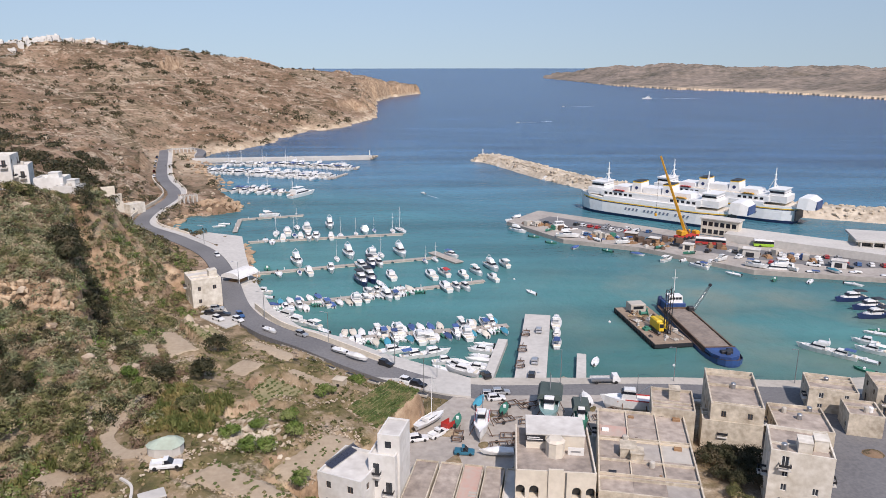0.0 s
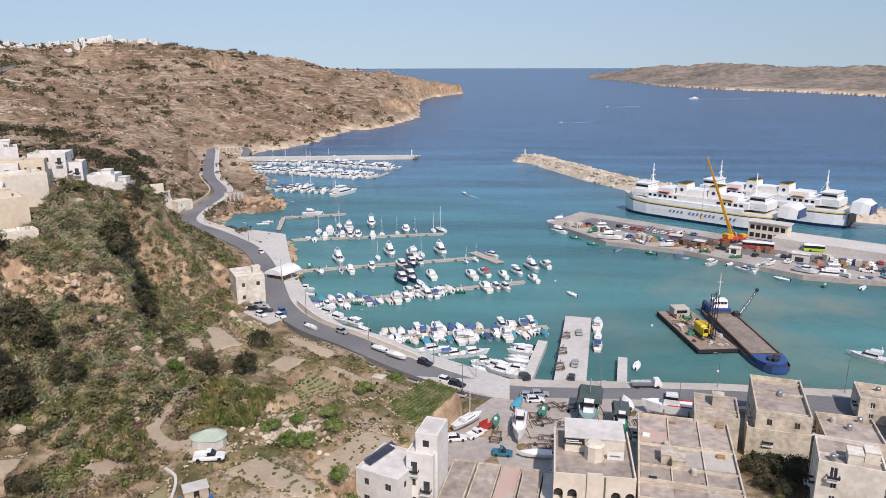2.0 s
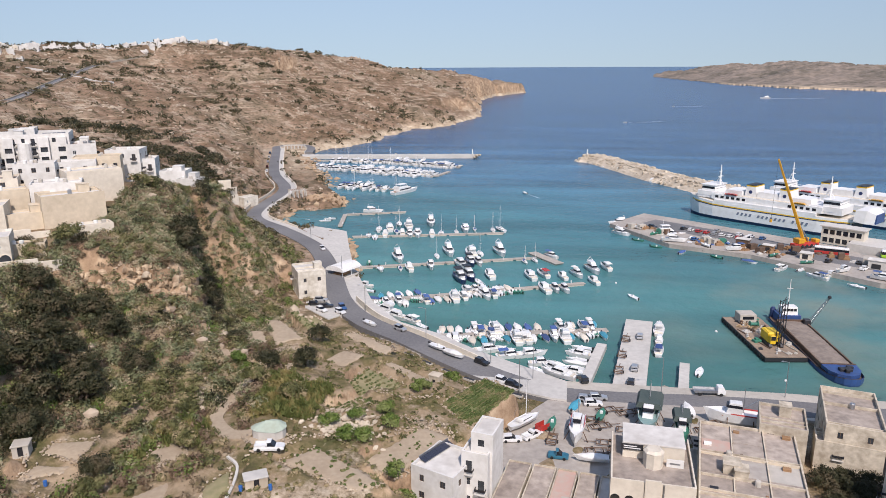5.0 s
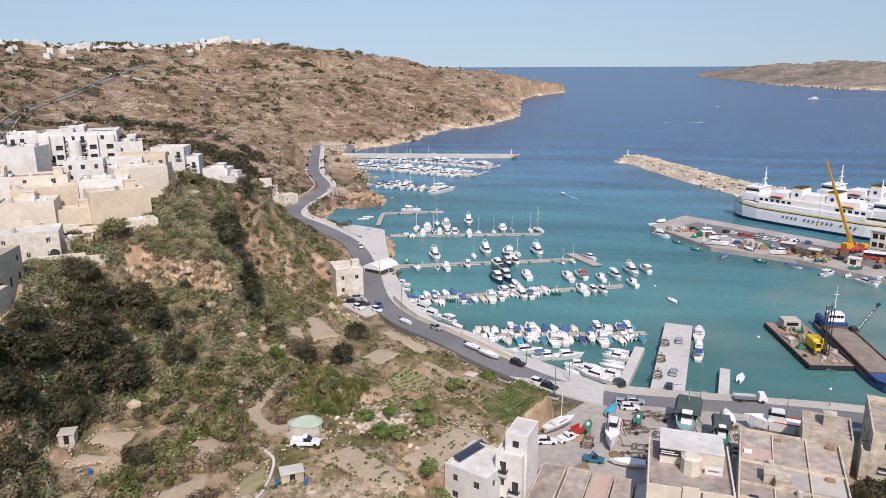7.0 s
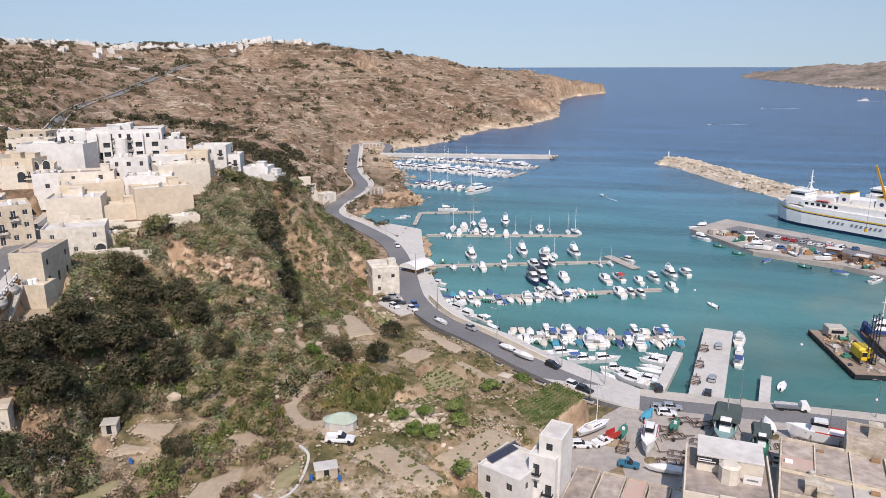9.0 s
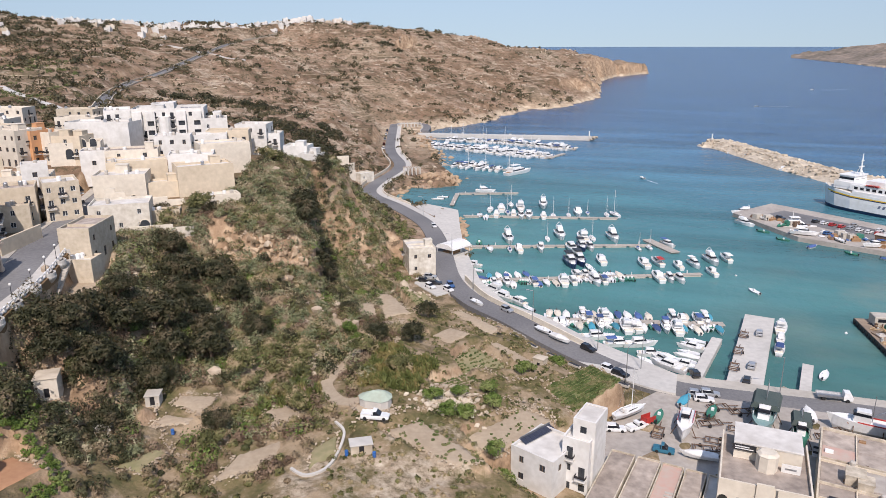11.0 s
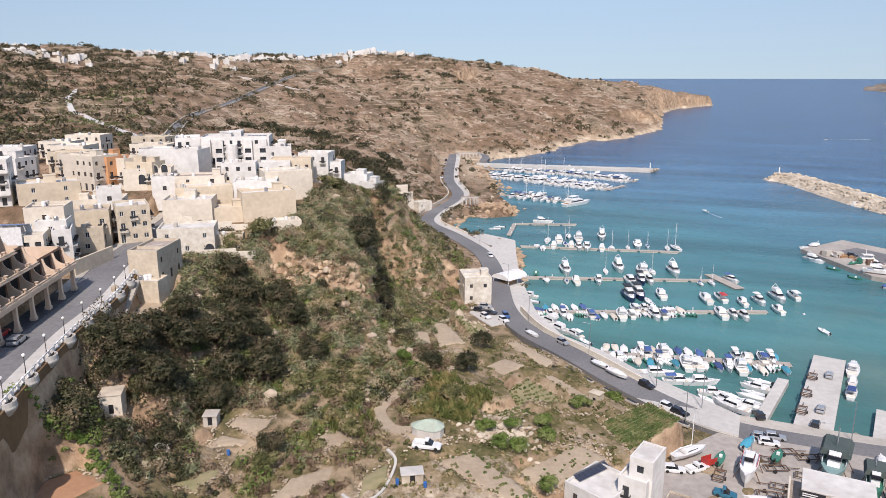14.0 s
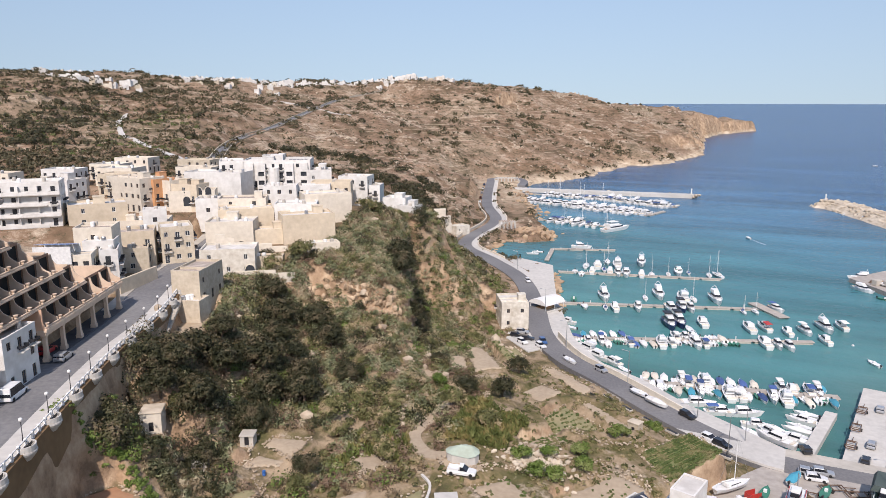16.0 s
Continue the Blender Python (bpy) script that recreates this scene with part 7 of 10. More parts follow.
# ---- vehicles ----
def car_model(paint, label, kind="car"):
    ob = thing("car" if kind == "car" else kind, label, "car" if kind == "car" else kind.replace("_", " "), "parked and passing vehicles")
    L, W, H = {"car": (4.1, 1.7, 1.45), "van": (4.9, 1.9, 2.1), "pickup_truck": (4.9, 1.75, 1.6), "jeep": (3.9, 1.7, 1.7)}[kind]
    h = L / 2

    def sec(x, w, z0, z1):
        return [(x, -w, z0), (x, -w * 1.02, (z0 + z1) / 2), (x, -w * 0.9, z1), (x, w * 0.9, z1), (x, w * 1.02, (z0 + z1) / 2), (x, w, z0)]
    w = W / 2
    part("body", Solid().loft([sec(-h, w * 0.88, 0.35, 0.75), sec(-h + 0.15, w * 0.97, 0.22, 0.88), sec(0, w, 0.2, 0.9), sec(h - 0.7, w, 0.2, 0.82), sec(h - 0.1, w * 0.93, 0.25, 0.7), sec(h, w * 0.85, 0.35, 0.6)]), paint, ob)
    c0, c1 = {"car": (-h + 0.2, h - 1.3), "van": (-h + 0.05, h - 0.8), "pickup_truck": (-0.5, h - 1.4), "jeep": (-0.6, h - 1.2)}[kind]
    g = Solid().loft([[(c0, -w * 0.92, 0.86), (c1, -w * 0.9, 0.84), (c1, w * 0.9, 0.84), (c0, w * 0.92, 0.86)], [(c0 + 0.25, -w * 0.78, H - 0.08), (c1 - 0.75, -w * 0.76, H - 0.08), (c1 - 0.75, w * 0.76, H - 0.08), (c0 + 0.25, w * 0.78, H - 0.08)]])
    part("window_glass", g, SMOKED, ob)
    part("roof", Solid().box(c0 + 0.18, -w * 0.8, H - 0.09, c1 - 0.7, w * 0.8, H, c=0.05).box(c0 + 0.1, -w * 0.9, 0.86, c0 + 0.3, w * 0.9, H - 0.05), paint, ob)
    if kind == "pickup_truck":
        part("load_bed", Solid().box(-h + 0.1, -w * 0.9, 0.86, -h + 0.18, w * 0.9, 1.15).box(-h + 0.1, -w * 0.92, 0.86, -0.55, -w * 0.84, 1.15).box(-h + 0.1, w * 0.84, 0.86, -0.55, w * 0.92, 1.15), paint, ob)
    wm = Solid().lathe(0, 0, [(0.2, -0.11), (0.31, -0.09), (0.31, 0.09), (0.2, 0.11)], 12).mesh("wheel", MATTBLACK)
    for sx in (-h + 0.8, h - 0.8):
        for sy in (-w * 0.92, w * 0.92):
            part("wheel", wm, None, ob, m=pose(sx, sy, 0.31, 90, 0, 0))
    return ob


CARS = {k: car_model(m, l, t) for k, m, l, t in (
    ("white", material("white_car_paint", (0.75, 0.75, 0.74), rough=0.3, bump=0, coat=0.5), "white small hatchback car", "car"), ("silver", material("silver_car_paint", (0.50, 0.51, 0.52), rough=0.3, metal=0.5, bump=0, coat=0.5), "silver hatchback car by the kerb", "car"),
    ("black", material("black_car_paint", (0.02, 0.02, 0.022), rough=0.25, bump=0, coat=0.5), "black car with tinted windows", "car"), ("blue", material("blue_car_paint", (0.04, 0.12, 0.30), rough=0.3, bump=0, coat=0.5), "dark blue family hatchback car", "car"),
    ("red", material("red_car_paint", (0.45, 0.03, 0.03), rough=0.3, bump=0, coat=0.5), "bright red small hatchback car", "car"), ("van", GEL, "white delivery van with side windows", "van"), ("pickup", GEL, "white pickup truck with open bed", "pickup_truck"), ("jeep", material("teal_paint", (0.03, 0.16, 0.24), rough=0.4, bump=0.02), "blue open jeep with short bed", "jeep"))}
_DRIVEN = set()


def park(kind, x, y, z, heading):
    ob = CARS[kind]
    m = pose(x, y, z, 0, 0, heading)
    if ob.name in _DRIVEN:
        return copy_thing(ob, m)
    _DRIVEN.add(ob.name)
    ob.matrix_basis = m
    return ob


def roadside(kind, x, y, off=0.0):
    """On the harbour road beside the point x, y."""
    p = np.array(HR)
    i = int(np.argmin(np.hypot(p[:, 0] - x, p[:, 1] - y)))
    i = min(max(i, 1), len(p) - 2)
    a = math.atan2(p[i + 1, 1] - p[i - 1, 1], p[i + 1, 0] - p[i - 1, 0])
    park(kind, p[i, 0] + math.sin(a) * off, p[i, 1] - math.cos(a) * off, p[i, 2] + 0.06, math.degrees(a))


for k, x, y, o in (("silver", -39, 176, -2.6), ("black", -15, 159, -3.0), ("white", -5, 158, 1.8), ("blue", -57, 196, 1.6), ("white", -88, 264, -1.8), ("silver", -136, 320, 4.7), ("white", -139, 326, 4.8), ("white", -182, 470, 4.7), ("red", -186, 480, 4.7), ("white", -190, 492, 4.7), ("silver", -196, 508, 4.7), ("white", -205, 530, 4.7), ("white", -209, 541, 4.7), ("blue", -213, 552, 4.7), ("black", -219, 568, 4.7), ("silver", 12, 148, 2.0), ("black", -2, 152, 2)):
    roadside(k, x, y, o)
for k, x, y, z, h in (("black", 22.9, 157.5, 2.0, 80), ("silver", 24.8, 166, 2.0, 78), ("silver", 28.8, 187.5, 2.0, 82), ("black", 11.6, 156.3, 2.72, 110), ("white", -57, 191.5, 4.0, -40), ("black", -62.5, 196, 4.0, 10), ("black", -66.5, 197.5, 4.0, 0), ("silver", -66, 201.5, 4.0, 5), ("white", -63.0, 192.5, 4.0, -35),
                      ("pickup", -42.5, 99.2, 13.95, 10), ("pickup", 0.2, 128.5, 2.76, 45), ("white", -3.8, 126.5, 2.76, 10), ("jeep", 5.2, 121.4, 2.76, -5), ("white", 13.2, 144, 2.76, 5), ("blue", 28.6, 130.4, 2.76, 80), ("silver", 14.5, 147.0, 2.72, 3),
                      ("silver", -103.6, 74.2, 33.08, 118), ("van", -96.4, 60.6, 33.08, 118), ("red", -108.2, 74.6, 33.3, 116), ("black", 86, 108, 2.92, 80), ("black", 92, 118, 2.92, 30), ("blue", 96, 121, 2.92, 30), ("black", 71, 96, 2.92, 20), ("black", 72.5, 92.5, 2.92, 20)):
    park(k, x, y, z, h)
CR = random.Random(9)
for x, y, n, ang, step in ((66, 325, 9, -38, 3.6), (120, 274, 10, -15, 4.2), (146, 258, 9, -14, 4.4), (178, 262, 6, 20, 4.5), (80, 322, 5, -38, 5)):
    for i in range(n):
        if CR.random() < 0.85:
            a = radians(ang)
            park(CR.choice(["white", "silver", "black", "blue", "red", "white", "van"]), x + i * step * math.cos(a), y + i * step * math.sin(a), 1.8, ang + 90 + CR.uniform(-4, 4))


def bus(x, y, heading, stripe, label):
    ob = thing("bus", label, "bus", "parked buses", pose(x, y, 1.8, 0, 0, heading))
    part("body", Solid().box(-6, -1.25, 0.35, 6, 1.25, 1.4, c=0.05), stripe, ob)
    part("window_band", Solid().box(-5.9, -1.22, 1.4, 5.95, 1.22, 2.5), SMOKED, ob)
    part("roof", Solid().box(-6, -1.25, 2.5, 6, 1.25, 3.0, c=0.15), SHIPWHITE, ob)
    for sx in (-3.6, 3.8):
        for sy in (-1.15, 1.15):
            part("wheel", Solid().lathe(0, 0, [(0.35, -0.15), (0.48, -0.1), (0.48, 0.1), (0.35, 0.15)], 12), MATTBLACK, ob, m=pose(sx, sy, 0.48, 90, 0, 0))


bus(138, 283, -14, LIME, "lime green and white bus at the terminal")
bus(152, 278, -14, LIME, "lime green and white bus at the terminal")
bus(115, 287, -20, REDPAINT, "red and white coach on the quay")


def flat_truck(x, y, z, heading):
    ob = thing("flatbed_truck", "white flatbed truck parked on the quay", "truck", "", pose(x, y, z, 0, 0, heading))
    part("bed", Solid().box(-3.4, -1.1, 0.85, 1.5, 1.1, 1.0).box(-3.4, -1.1, 1.0, 1.5, -1.04, 1.4).box(-3.4, 1.04, 1.0, 1.5, 1.1, 1.4), STEEL, ob)
    part("cab", Solid().loft([[(1.6, -1, 0.5), (3.4, -1, 0.5), (3.4, 1, 0.5), (1.6, 1, 0.5)], [(1.6, -1, 1.3), (3.4, -1, 1.3), (3.4, 1, 1.3), (1.6, 1, 1.3)], [(1.7, -0.9, 2.2), (2.9, -0.9, 2.2), (2.9, 0.9, 2.2), (1.7, 0.9, 2.2)]]), GEL, ob)
    part("windscreen", Solid().loft([[(3.36, -0.85, 1.35), (3.43, -0.85, 1.35), (3.43, 0.85, 1.35), (3.36, 0.85, 1.35)], [(2.9, -0.8, 2.12), (2.98, -0.8, 2.12), (2.98, 0.8, 2.12), (2.9, 0.8, 2.12)]]), SMOKED, ob)
    part("chassis", Solid().box(-3.2, -0.4, 0.45, 3.2, 0.4, 0.86), DARK, ob)
    for sx in (-2.2, 2.4):
        for sy in (-0.9, 0.9):
            part("wheel", Solid().lathe(0, 0, [(0.25, -0.14), (0.42, -0.1), (0.42, 0.1), (0.25, 0.14)], 12), MATTBLACK, ob, m=pose(sx, sy, 0.42, 90, 0, 0))


flat_truck(39.5, 152.8, 2.56, 2)

# ---- boatyard ----
def fishing_boat(x, y, z, heading, L, hull, label, netted=False):
    """A beamy trawler with wheelhouse, gallows and mast, propped ashore."""
    B, H = L * 0.33, L * 0.17
    ob = thing("fishing_boat", label, "boat", "boats ashore in the yard", pose(x, y, z, 0, 0, heading))
    part("hull", hull_solid(L, B, H, 1.1, 0.85, 0.08, 0.8), hull, ob)
    part("bulwark_rail", Solid().box(-0.45 * L, -B * 0.46, H, 0.1 * L, -B * 0.43, H + 0.25).box(-0.45 * L, B * 0.43, H, 0.1 * L, B * 0.46, H + 0.25), REDPAINT if not netted else GEL, ob)
    part("deck", Solid().box(-0.46 * L, -B * 0.4, H * 0.7, 0.25 * L, B * 0.4, H * 0.82), material("worn_red_deck", (0.45, 0.2, 0.13), (0.5, 0.4, 0.32), 0.8, grain=2), ob)
    part("wheelhouse", tub(Solid(), -0.1 * L, 0.18 * L, B * 0.28, B * 0.24, H * 0.8, H + 2.2, 0.1, 0.94), GEL, ob)
    part("wheelhouse_window", tub(Solid(), -0.098 * L, 0.182 * L, B * 0.285, B * 0.245, H + 1.2, H + 1.8, 0.1, 0.97), SMOKED, ob)
    part("mast", Solid().rod((-0.12 * L, 0, H), (-0.12 * L, 0, H + L * 0.5), 0.09, 0.05).rod((-0.12 * L, 0, H + 1.2), (-0.4 * L, 0, H + L * 0.32), 0.06), STEEL, ob)
    for sx in (-0.3, 0.15):
        for sy in (-1, 1):
            part("prop", Solid().rod((sx * L, sy * B * 0.75, -1.3), (sx * L, sy * B * 0.42, H * 0.6), 0.09), RUST, ob)
    part("keel_block", Solid().box(-0.3 * L, -0.3, -1.3, -0.25 * L, 0.3, -0.7).box(0.2 * L, -0.3, -1.3, 0.25 * L, 0.3, -0.6), TEAK, ob)
    if netted:
        n = Solid().loft([[(-0.52 * L, -B * 0.62, H + 1.0), (0.06 * L, -B * 0.6, H + 1.2), (0.06 * L, B * 0.6, H + 1.2), (-0.52 * L, B * 0.62, H + 1.0)], [(-0.5 * L, -B * 0.5, H + 1.9), (0.05 * L, -B * 0.48, H + 2.35), (0.05 * L, B * 0.48, H + 2.35), (-0.5 * L, B * 0.5, H + 1.9)]])
        sh = part("shade_net", n, material("dark_green_net", (0.05, 0.075, 0.07), (0.08, 0.10, 0.09), 0.9, grain=4), ob, "dark green shade netting")
        for sx in (-0.46, 0.02):
            for sy in (-0.52, 0.52):
                part("net_post", Solid().rod((sx * L, sy * B, H * 0.8), (sx * L, sy * B, H + 2.1), 0.05, sides=5), STEEL, sh)
    return ob


fishing_boat(23.5, 135.0, 4.1, 258, 13.0, material("faded_teal_paint", (0.14, 0.28, 0.28), (0.24, 0.32, 0.30), 0.6, grain=1.5), "turquoise trawler under dark netting on the hard", True)
fishing_boat(29.5, 131.5, 3.9, 262, 9.0, GREENCOVER, "green fishing boat under dark netting", True)
fishing_boat(9.0, 129.5, 4.0, 262, 9.5, GEL, "white cabin cruiser propped in the yard")
fishing_boat(41.5, 138.5, 3.9, 168, 11.0, GEL, "white fishing boat with red deck by the house")
put_boat("sail", -1.5, 132.5, 48, 3.6, 0)
put_boat("cover", 33.0, 142.5, 92, 3.2, 0)
put_boat("cover", 11.5, 120.6, 178, 3.3, 0)
put_boat("open", 4.2, 133.5, 80, 3.1, 1), put_boat("open", 14.5, 138.5, 75, 3.1, 1)
put_boat("open", -24.5, 168.2, -35, 4.2, 2), put_boat("open", -46.0, 183.0, -40, 4.2, 0), put_boat("cover", -20.0, 164.5, -35, 4.1, 0)
jb = put_boat("cover", 9.3, 141.5, 70, 3.2, 2)


def cradle_model():
    ob = thing("boat_cradle", "rusty boat trailer frame on small wheels", "trailer", "empty boat trailers in the yard")
    part("frame", Solid().box(-2.2, -1.0, 0.45, 2.2, -0.86, 0.62).box(-2.2, 0.86, 0.45, 2.2, 1.0, 0.62).box(-2.2, -1, 0.45, -2.05, 1, 0.6).box(-0.3, -1, 0.45, -0.15, 1, 0.6).box(2.05, -1, 0.45, 2.2, 1, 0.6), RUST, ob)
    part("drawbar", Solid().rod((2.2, 0, 0.55), (4.4, 0, 0.4), 0.08), RUST, ob)
    for sy in (-1.15, 1.15):
        part("wheel", Solid().lathe(0, 0, [(0.18, -0.14), (0.36, -0.12), (0.36, 0.12), (0.18, 0.14)], 10), MATTBLACK, ob, m=pose(-0.6, sy, 0.36, 90, 0, 0))
    for sx in (-1.7, 1.3):
        part("bolster", Solid().box(sx - 0.1, -0.7, 0.6, sx + 0.1, 0.7, 0.85, c=0.04), RUST, ob)
    return ob


cr = cradle_model()
cr.matrix_basis = pose(14, 134, 2.75, 0, 0, 20)
YR = random.Random(6)
for x, y in ((14.5, 127), (18.5, 128.5), (19, 133), (12.5, 136.5), (20, 141), (15.5, 141.5), (16.5, 124.5), (12.5, 124.3), (19.8, 124.6), (23, 143), (36.3, 138), (34.8, 134.5), (4.4, 127.5), (21.5, 127)):
    copy_thing(cr, pose(x + YR.uniform(-.5, .5), y + YR.uniform(-.5, .5), 2.75, 0, 0, YR.choice([0, 90, 80, 170, 20]) + YR.uniform(-12, 12)))
for x, y, a in ((23.2, 174, 80), (25.4, 185, 78), (21.4, 164, 80)):
    copy_thing(cr, pose(x - 0.6, y, 2.0, 0, 0, a))
crate = thing("crate_trailer", "red slatted cage trailer in the yard", "trailer", "", pose(2.2, 131.2, 2.75, 0, 0, 48))
part("cage", Solid().box(-1.3, -0.8, 0.5, 1.3, 0.8, 0.62).box(-1.3, -0.8, 0.62, 1.3, -0.74, 1.7).box(-1.3, 0.74, 0.62, 1.3, 0.8, 1.7).box(-1.3, -0.74, 0.62, -1.24, 0.74, 1.7), REDPAINT, crate)
for sy in (-0.85, 0.85):
    part("wheel", Solid().lathe(0, 0, [(0.15, -0.1), (0.3, -0.08), (0.3, 0.08), (0.15, 0.1)], 10), MATTBLACK, crate, m=pose(0, sy, 0.5 - 0.2, 90, 0, 0))

# ---- garages and the arcaded house at the front ----
for i, (x, w, m, l) in enumerate(((-3.4, 4.2, ROOF, "flat garage roof with pale screed"), (1.1, 4.0, ROOF, "flat garage roof with grey screed"), (5.1, 3.6, REDROOF, "flat garage roof with faded red coating"), (8.9, 3.4, ROOF, "flat garage roof with brown screed"), (12.6, 3.4, ROOFW, "flat garage roof painted white"))):
    ob = thing("garage", l, "garage", "row of garages", pose(4.6, 104.5, 2.6, 0, 0, -11) @ pose(x - 4.6, 0, 0))
    part("wall", Solid().box(-w / 2, -8, -2, w / 2, 8, 3.1), OLDSTONE, ob)
    part("roof", Solid().box(-w / 2 + 0.2, -7.8, 3.1, w / 2 - 0.2, 7.8, 3.16), m, ob)
    part("kerb", Solid().box(-w / 2, -8, 3.1, -w / 2 + 0.2, 8, 3.4).box(w / 2 - 0.2, -8, 3.1, w / 2, 8, 3.45).box(-w / 2 + 0.2, 7.8, 3.1, w / 2 - 0.2, 8, 3.45), OLDSTONE, ob)
    if i == 2:
        for j in range(6):
            part("skylight", Solid().box(0.2, -5 + j * 0.9, 3.16, 1.5, -4.5 + j * 0.9, 3.24), CONCRETE, ob)


def arcaded_house():
    x, y, turn, w, d, z0, z1 = FRONT["arcaded_house"]
    ob = thing("house", "cream house with arched loggias and white roof room", "house", "harbour front houses", pose(x, y, z0, 0, 0, turn))
    h = z1 - z0
    s = Solid()
    holes = []
    for ax in (-5.6, -3.4, 3.4, 5.6):
        for st in (0.4, 4.3):
            holes.append((ax - 0.75, st, ax + 0.75, st + 2.3))
    wall_face(s, w, -4, h, holes, lambda a, i, u: (a, -d / 2 + i, u), 1.6)
    for ax in (-5.6, -3.4, 3.4, 5.6):
        for st in (0.4, 4.3):
            c = [(ax + 0.75 * math.cos(math.pi * i / 8), -d / 2 - 0.004, st + 2.3 - 0.75 + 0.75 * math.sin(math.pi * i / 8)) for i in range(9)]
            for a, b in zip(c[:4], c[1:5]):
                s.add([a, b, (ax + 0.76, -d / 2 - 0.004, st + 2.31)], [(0, 1, 2)])
            for a, b in zip(c[4:8], c[5:9]):
                s.add([a, b, (ax - 0.76, -d / 2 - 0.004, st + 2.31)], [(0, 1, 2)])
    for sg in (-1, 1):
        s.add([(sg * w / 2, -d / 2, -4), (sg * w / 2, d / 2, -4), (sg * w / 2, d / 2, h), (sg * w / 2, -d / 2, h)], [(0, 1, 2, 3)])
    s.add([(-w / 2, d / 2, -4), (w / 2, d / 2, -4), (w / 2, d / 2, h), (-w / 2, d / 2, h)], [(0, 1, 2, 3)])
    s.box(-w / 2, -d / 2, h, w / 2, -d / 2 + 0.25, h + 0.7).box(-w / 2, -d / 2 + 0.25, h, -w / 2 + 0.25, d / 2, h + 0.7).box(w / 2 - 0.25, -d / 2 + 0.25, h, w / 2, d / 2, h + 0.7)
    s.box(-1.2, -d / 2 - 0.3, -2, 1.2, -d / 2 - 0.01, h + 1.2)
    part("wall", s, CREAM, ob)
    part("roof", Solid().box(-w / 2 + 0.02, -d / 2 + 0.02, h - 0.3, w / 2 - 0.02, d / 2 - 0.02, h + 0.02), ROOF, ob)
    r = part("roof_room", Solid().box(-4.6, 0.5, h, 5.2, 7.0, h + 2.6, c=0.05), CREAM, ob)
    part("room_roof", Solid().box(-4.7, 0.4, h + 2.6, 5.3, 7.1, h + 2.85, c=0.03), ROOFW, r, "bright white painted roof")
    part("sign_board", Solid().box(-4.9, 0.2, h + 1.6, -1.4, 0.32, h + 2.6), DARK, ob, "dark sign board")
    for i in range(2):
        part("sign_bar", Solid().box(-4.5, 0.15, h + 1.85 + i * 0.35, -1.8 - i * 0.6, 0.2, h + 2.0 + i * 0.35), WFRAME, ob)
    part("white_screen", Solid().box(2.3, -1.2, h, 5.0, -1.0, h + 1.4), WHITE, ob)
    part("sign_bar", Solid().box(2.8, -1.26, h + 0.6, 4.4, -1.2, h + 0.85), STEEL, ob)
    t = Solid().lathe(0.2, -1.2, [(1.6, h), (1.6, h + 2.6), (1.7, h + 2.7), (1.2, h + 3.1)], 8)
    part("stair_turret", t, CREAM, ob)
    for hh in holes:
        part("loggia_door", Solid().box(hh[0] + 0.1, -d / 2 + 1.5, hh[1] + 0.05, hh[2] - 0.1, -d / 2 + 1.55, hh[3] - 0.1), GLASS, ob)
    part("down_pipe", Solid().box(1.5, -d / 2 - 0.12, -2, 1.75, -d / 2 - 0.01, h + 0.6), STEEL, ob)


arcaded_house()
x, y, turn, w, d, z0, z1 = FRONT["flat_roofed_house"]
yard_roof = thing("roof_patchwork", "patched screed terraces with low dividing walls", "roof terrace", "", pose(x, y, z1 - 0.55, 0, 0, turn))
PR = random.Random(31)
for i in range(3):
    for j in range(5):
        a, b = -w / 2 + 0.35 + i * (w - 0.7) / 3, -d / 2 + 0.35 + j * (d - 0.7) / 5
        part("screed_panel", Solid().box(a + 0.06, b + 0.06, 0.004, a + (w - 0.7) / 3 - 0.06, b + (d - 0.7) / 5 - 0.06, 0.05 + PR.uniform(0, 0.06)), PR.choice([ROOF, ROOF, CONCRETE, YARD, REDROOF]), yard_roof)
for j in (1, 3):
    part("dividing_wall", Solid().box(-w / 2 + 0.3, -d / 2 + j * d / 5 - 0.1, 0, w / 2 - 0.3, -d / 2 + j * d / 5 + 0.1, 0.5), STONE, yard_roof)
for i in (1, 2):
    part("dividing_wall", Solid().box(-w / 2 + i * w / 3 - 0.1, -d / 2 + d / 5 + 0.1, 0, -w / 2 + i * w / 3 + 0.1, d / 2 - 0.4, 0.42), STONE, yard_roof)
for i in range(10):
    a, b, q = PR.uniform(-w / 2 + 1, w / 2 - 1), PR.uniform(-d / 2 + 1, d / 2 - 1), PR.uniform(0.2, 0.7)
    part("roof_clutter", Solid().box(a - q, b - q * 0.6, 0.05, a + q, b + q * 0.6, 0.1 + q * 0.7, c=0.05), PR.choice([RUST, WHITECOVER, TEAK, STEEL, DARK]), yard_roof)
sp = thing("solar_panels", "row of dark solar panels tilted on a roof", "solar panel", "", pose(-16.2, 107.6, 10.3, 0, 0, 58))
for i in range(8):
    part("panel", Solid().box(-3.6 + i * 0.95, -0.8, 0, -2.72 + i * 0.95, 0.8, 0.05, pose(0, 0, 0.35, 16, 0, 0)), SOLAR, sp)
part("panel_rack", Solid().box(-3.6, -0.8, 0, 4.0, -0.7, 0.15).box(-3.6, 0.55, 0, 4.0, 0.65, 0.85), STEEL, sp)

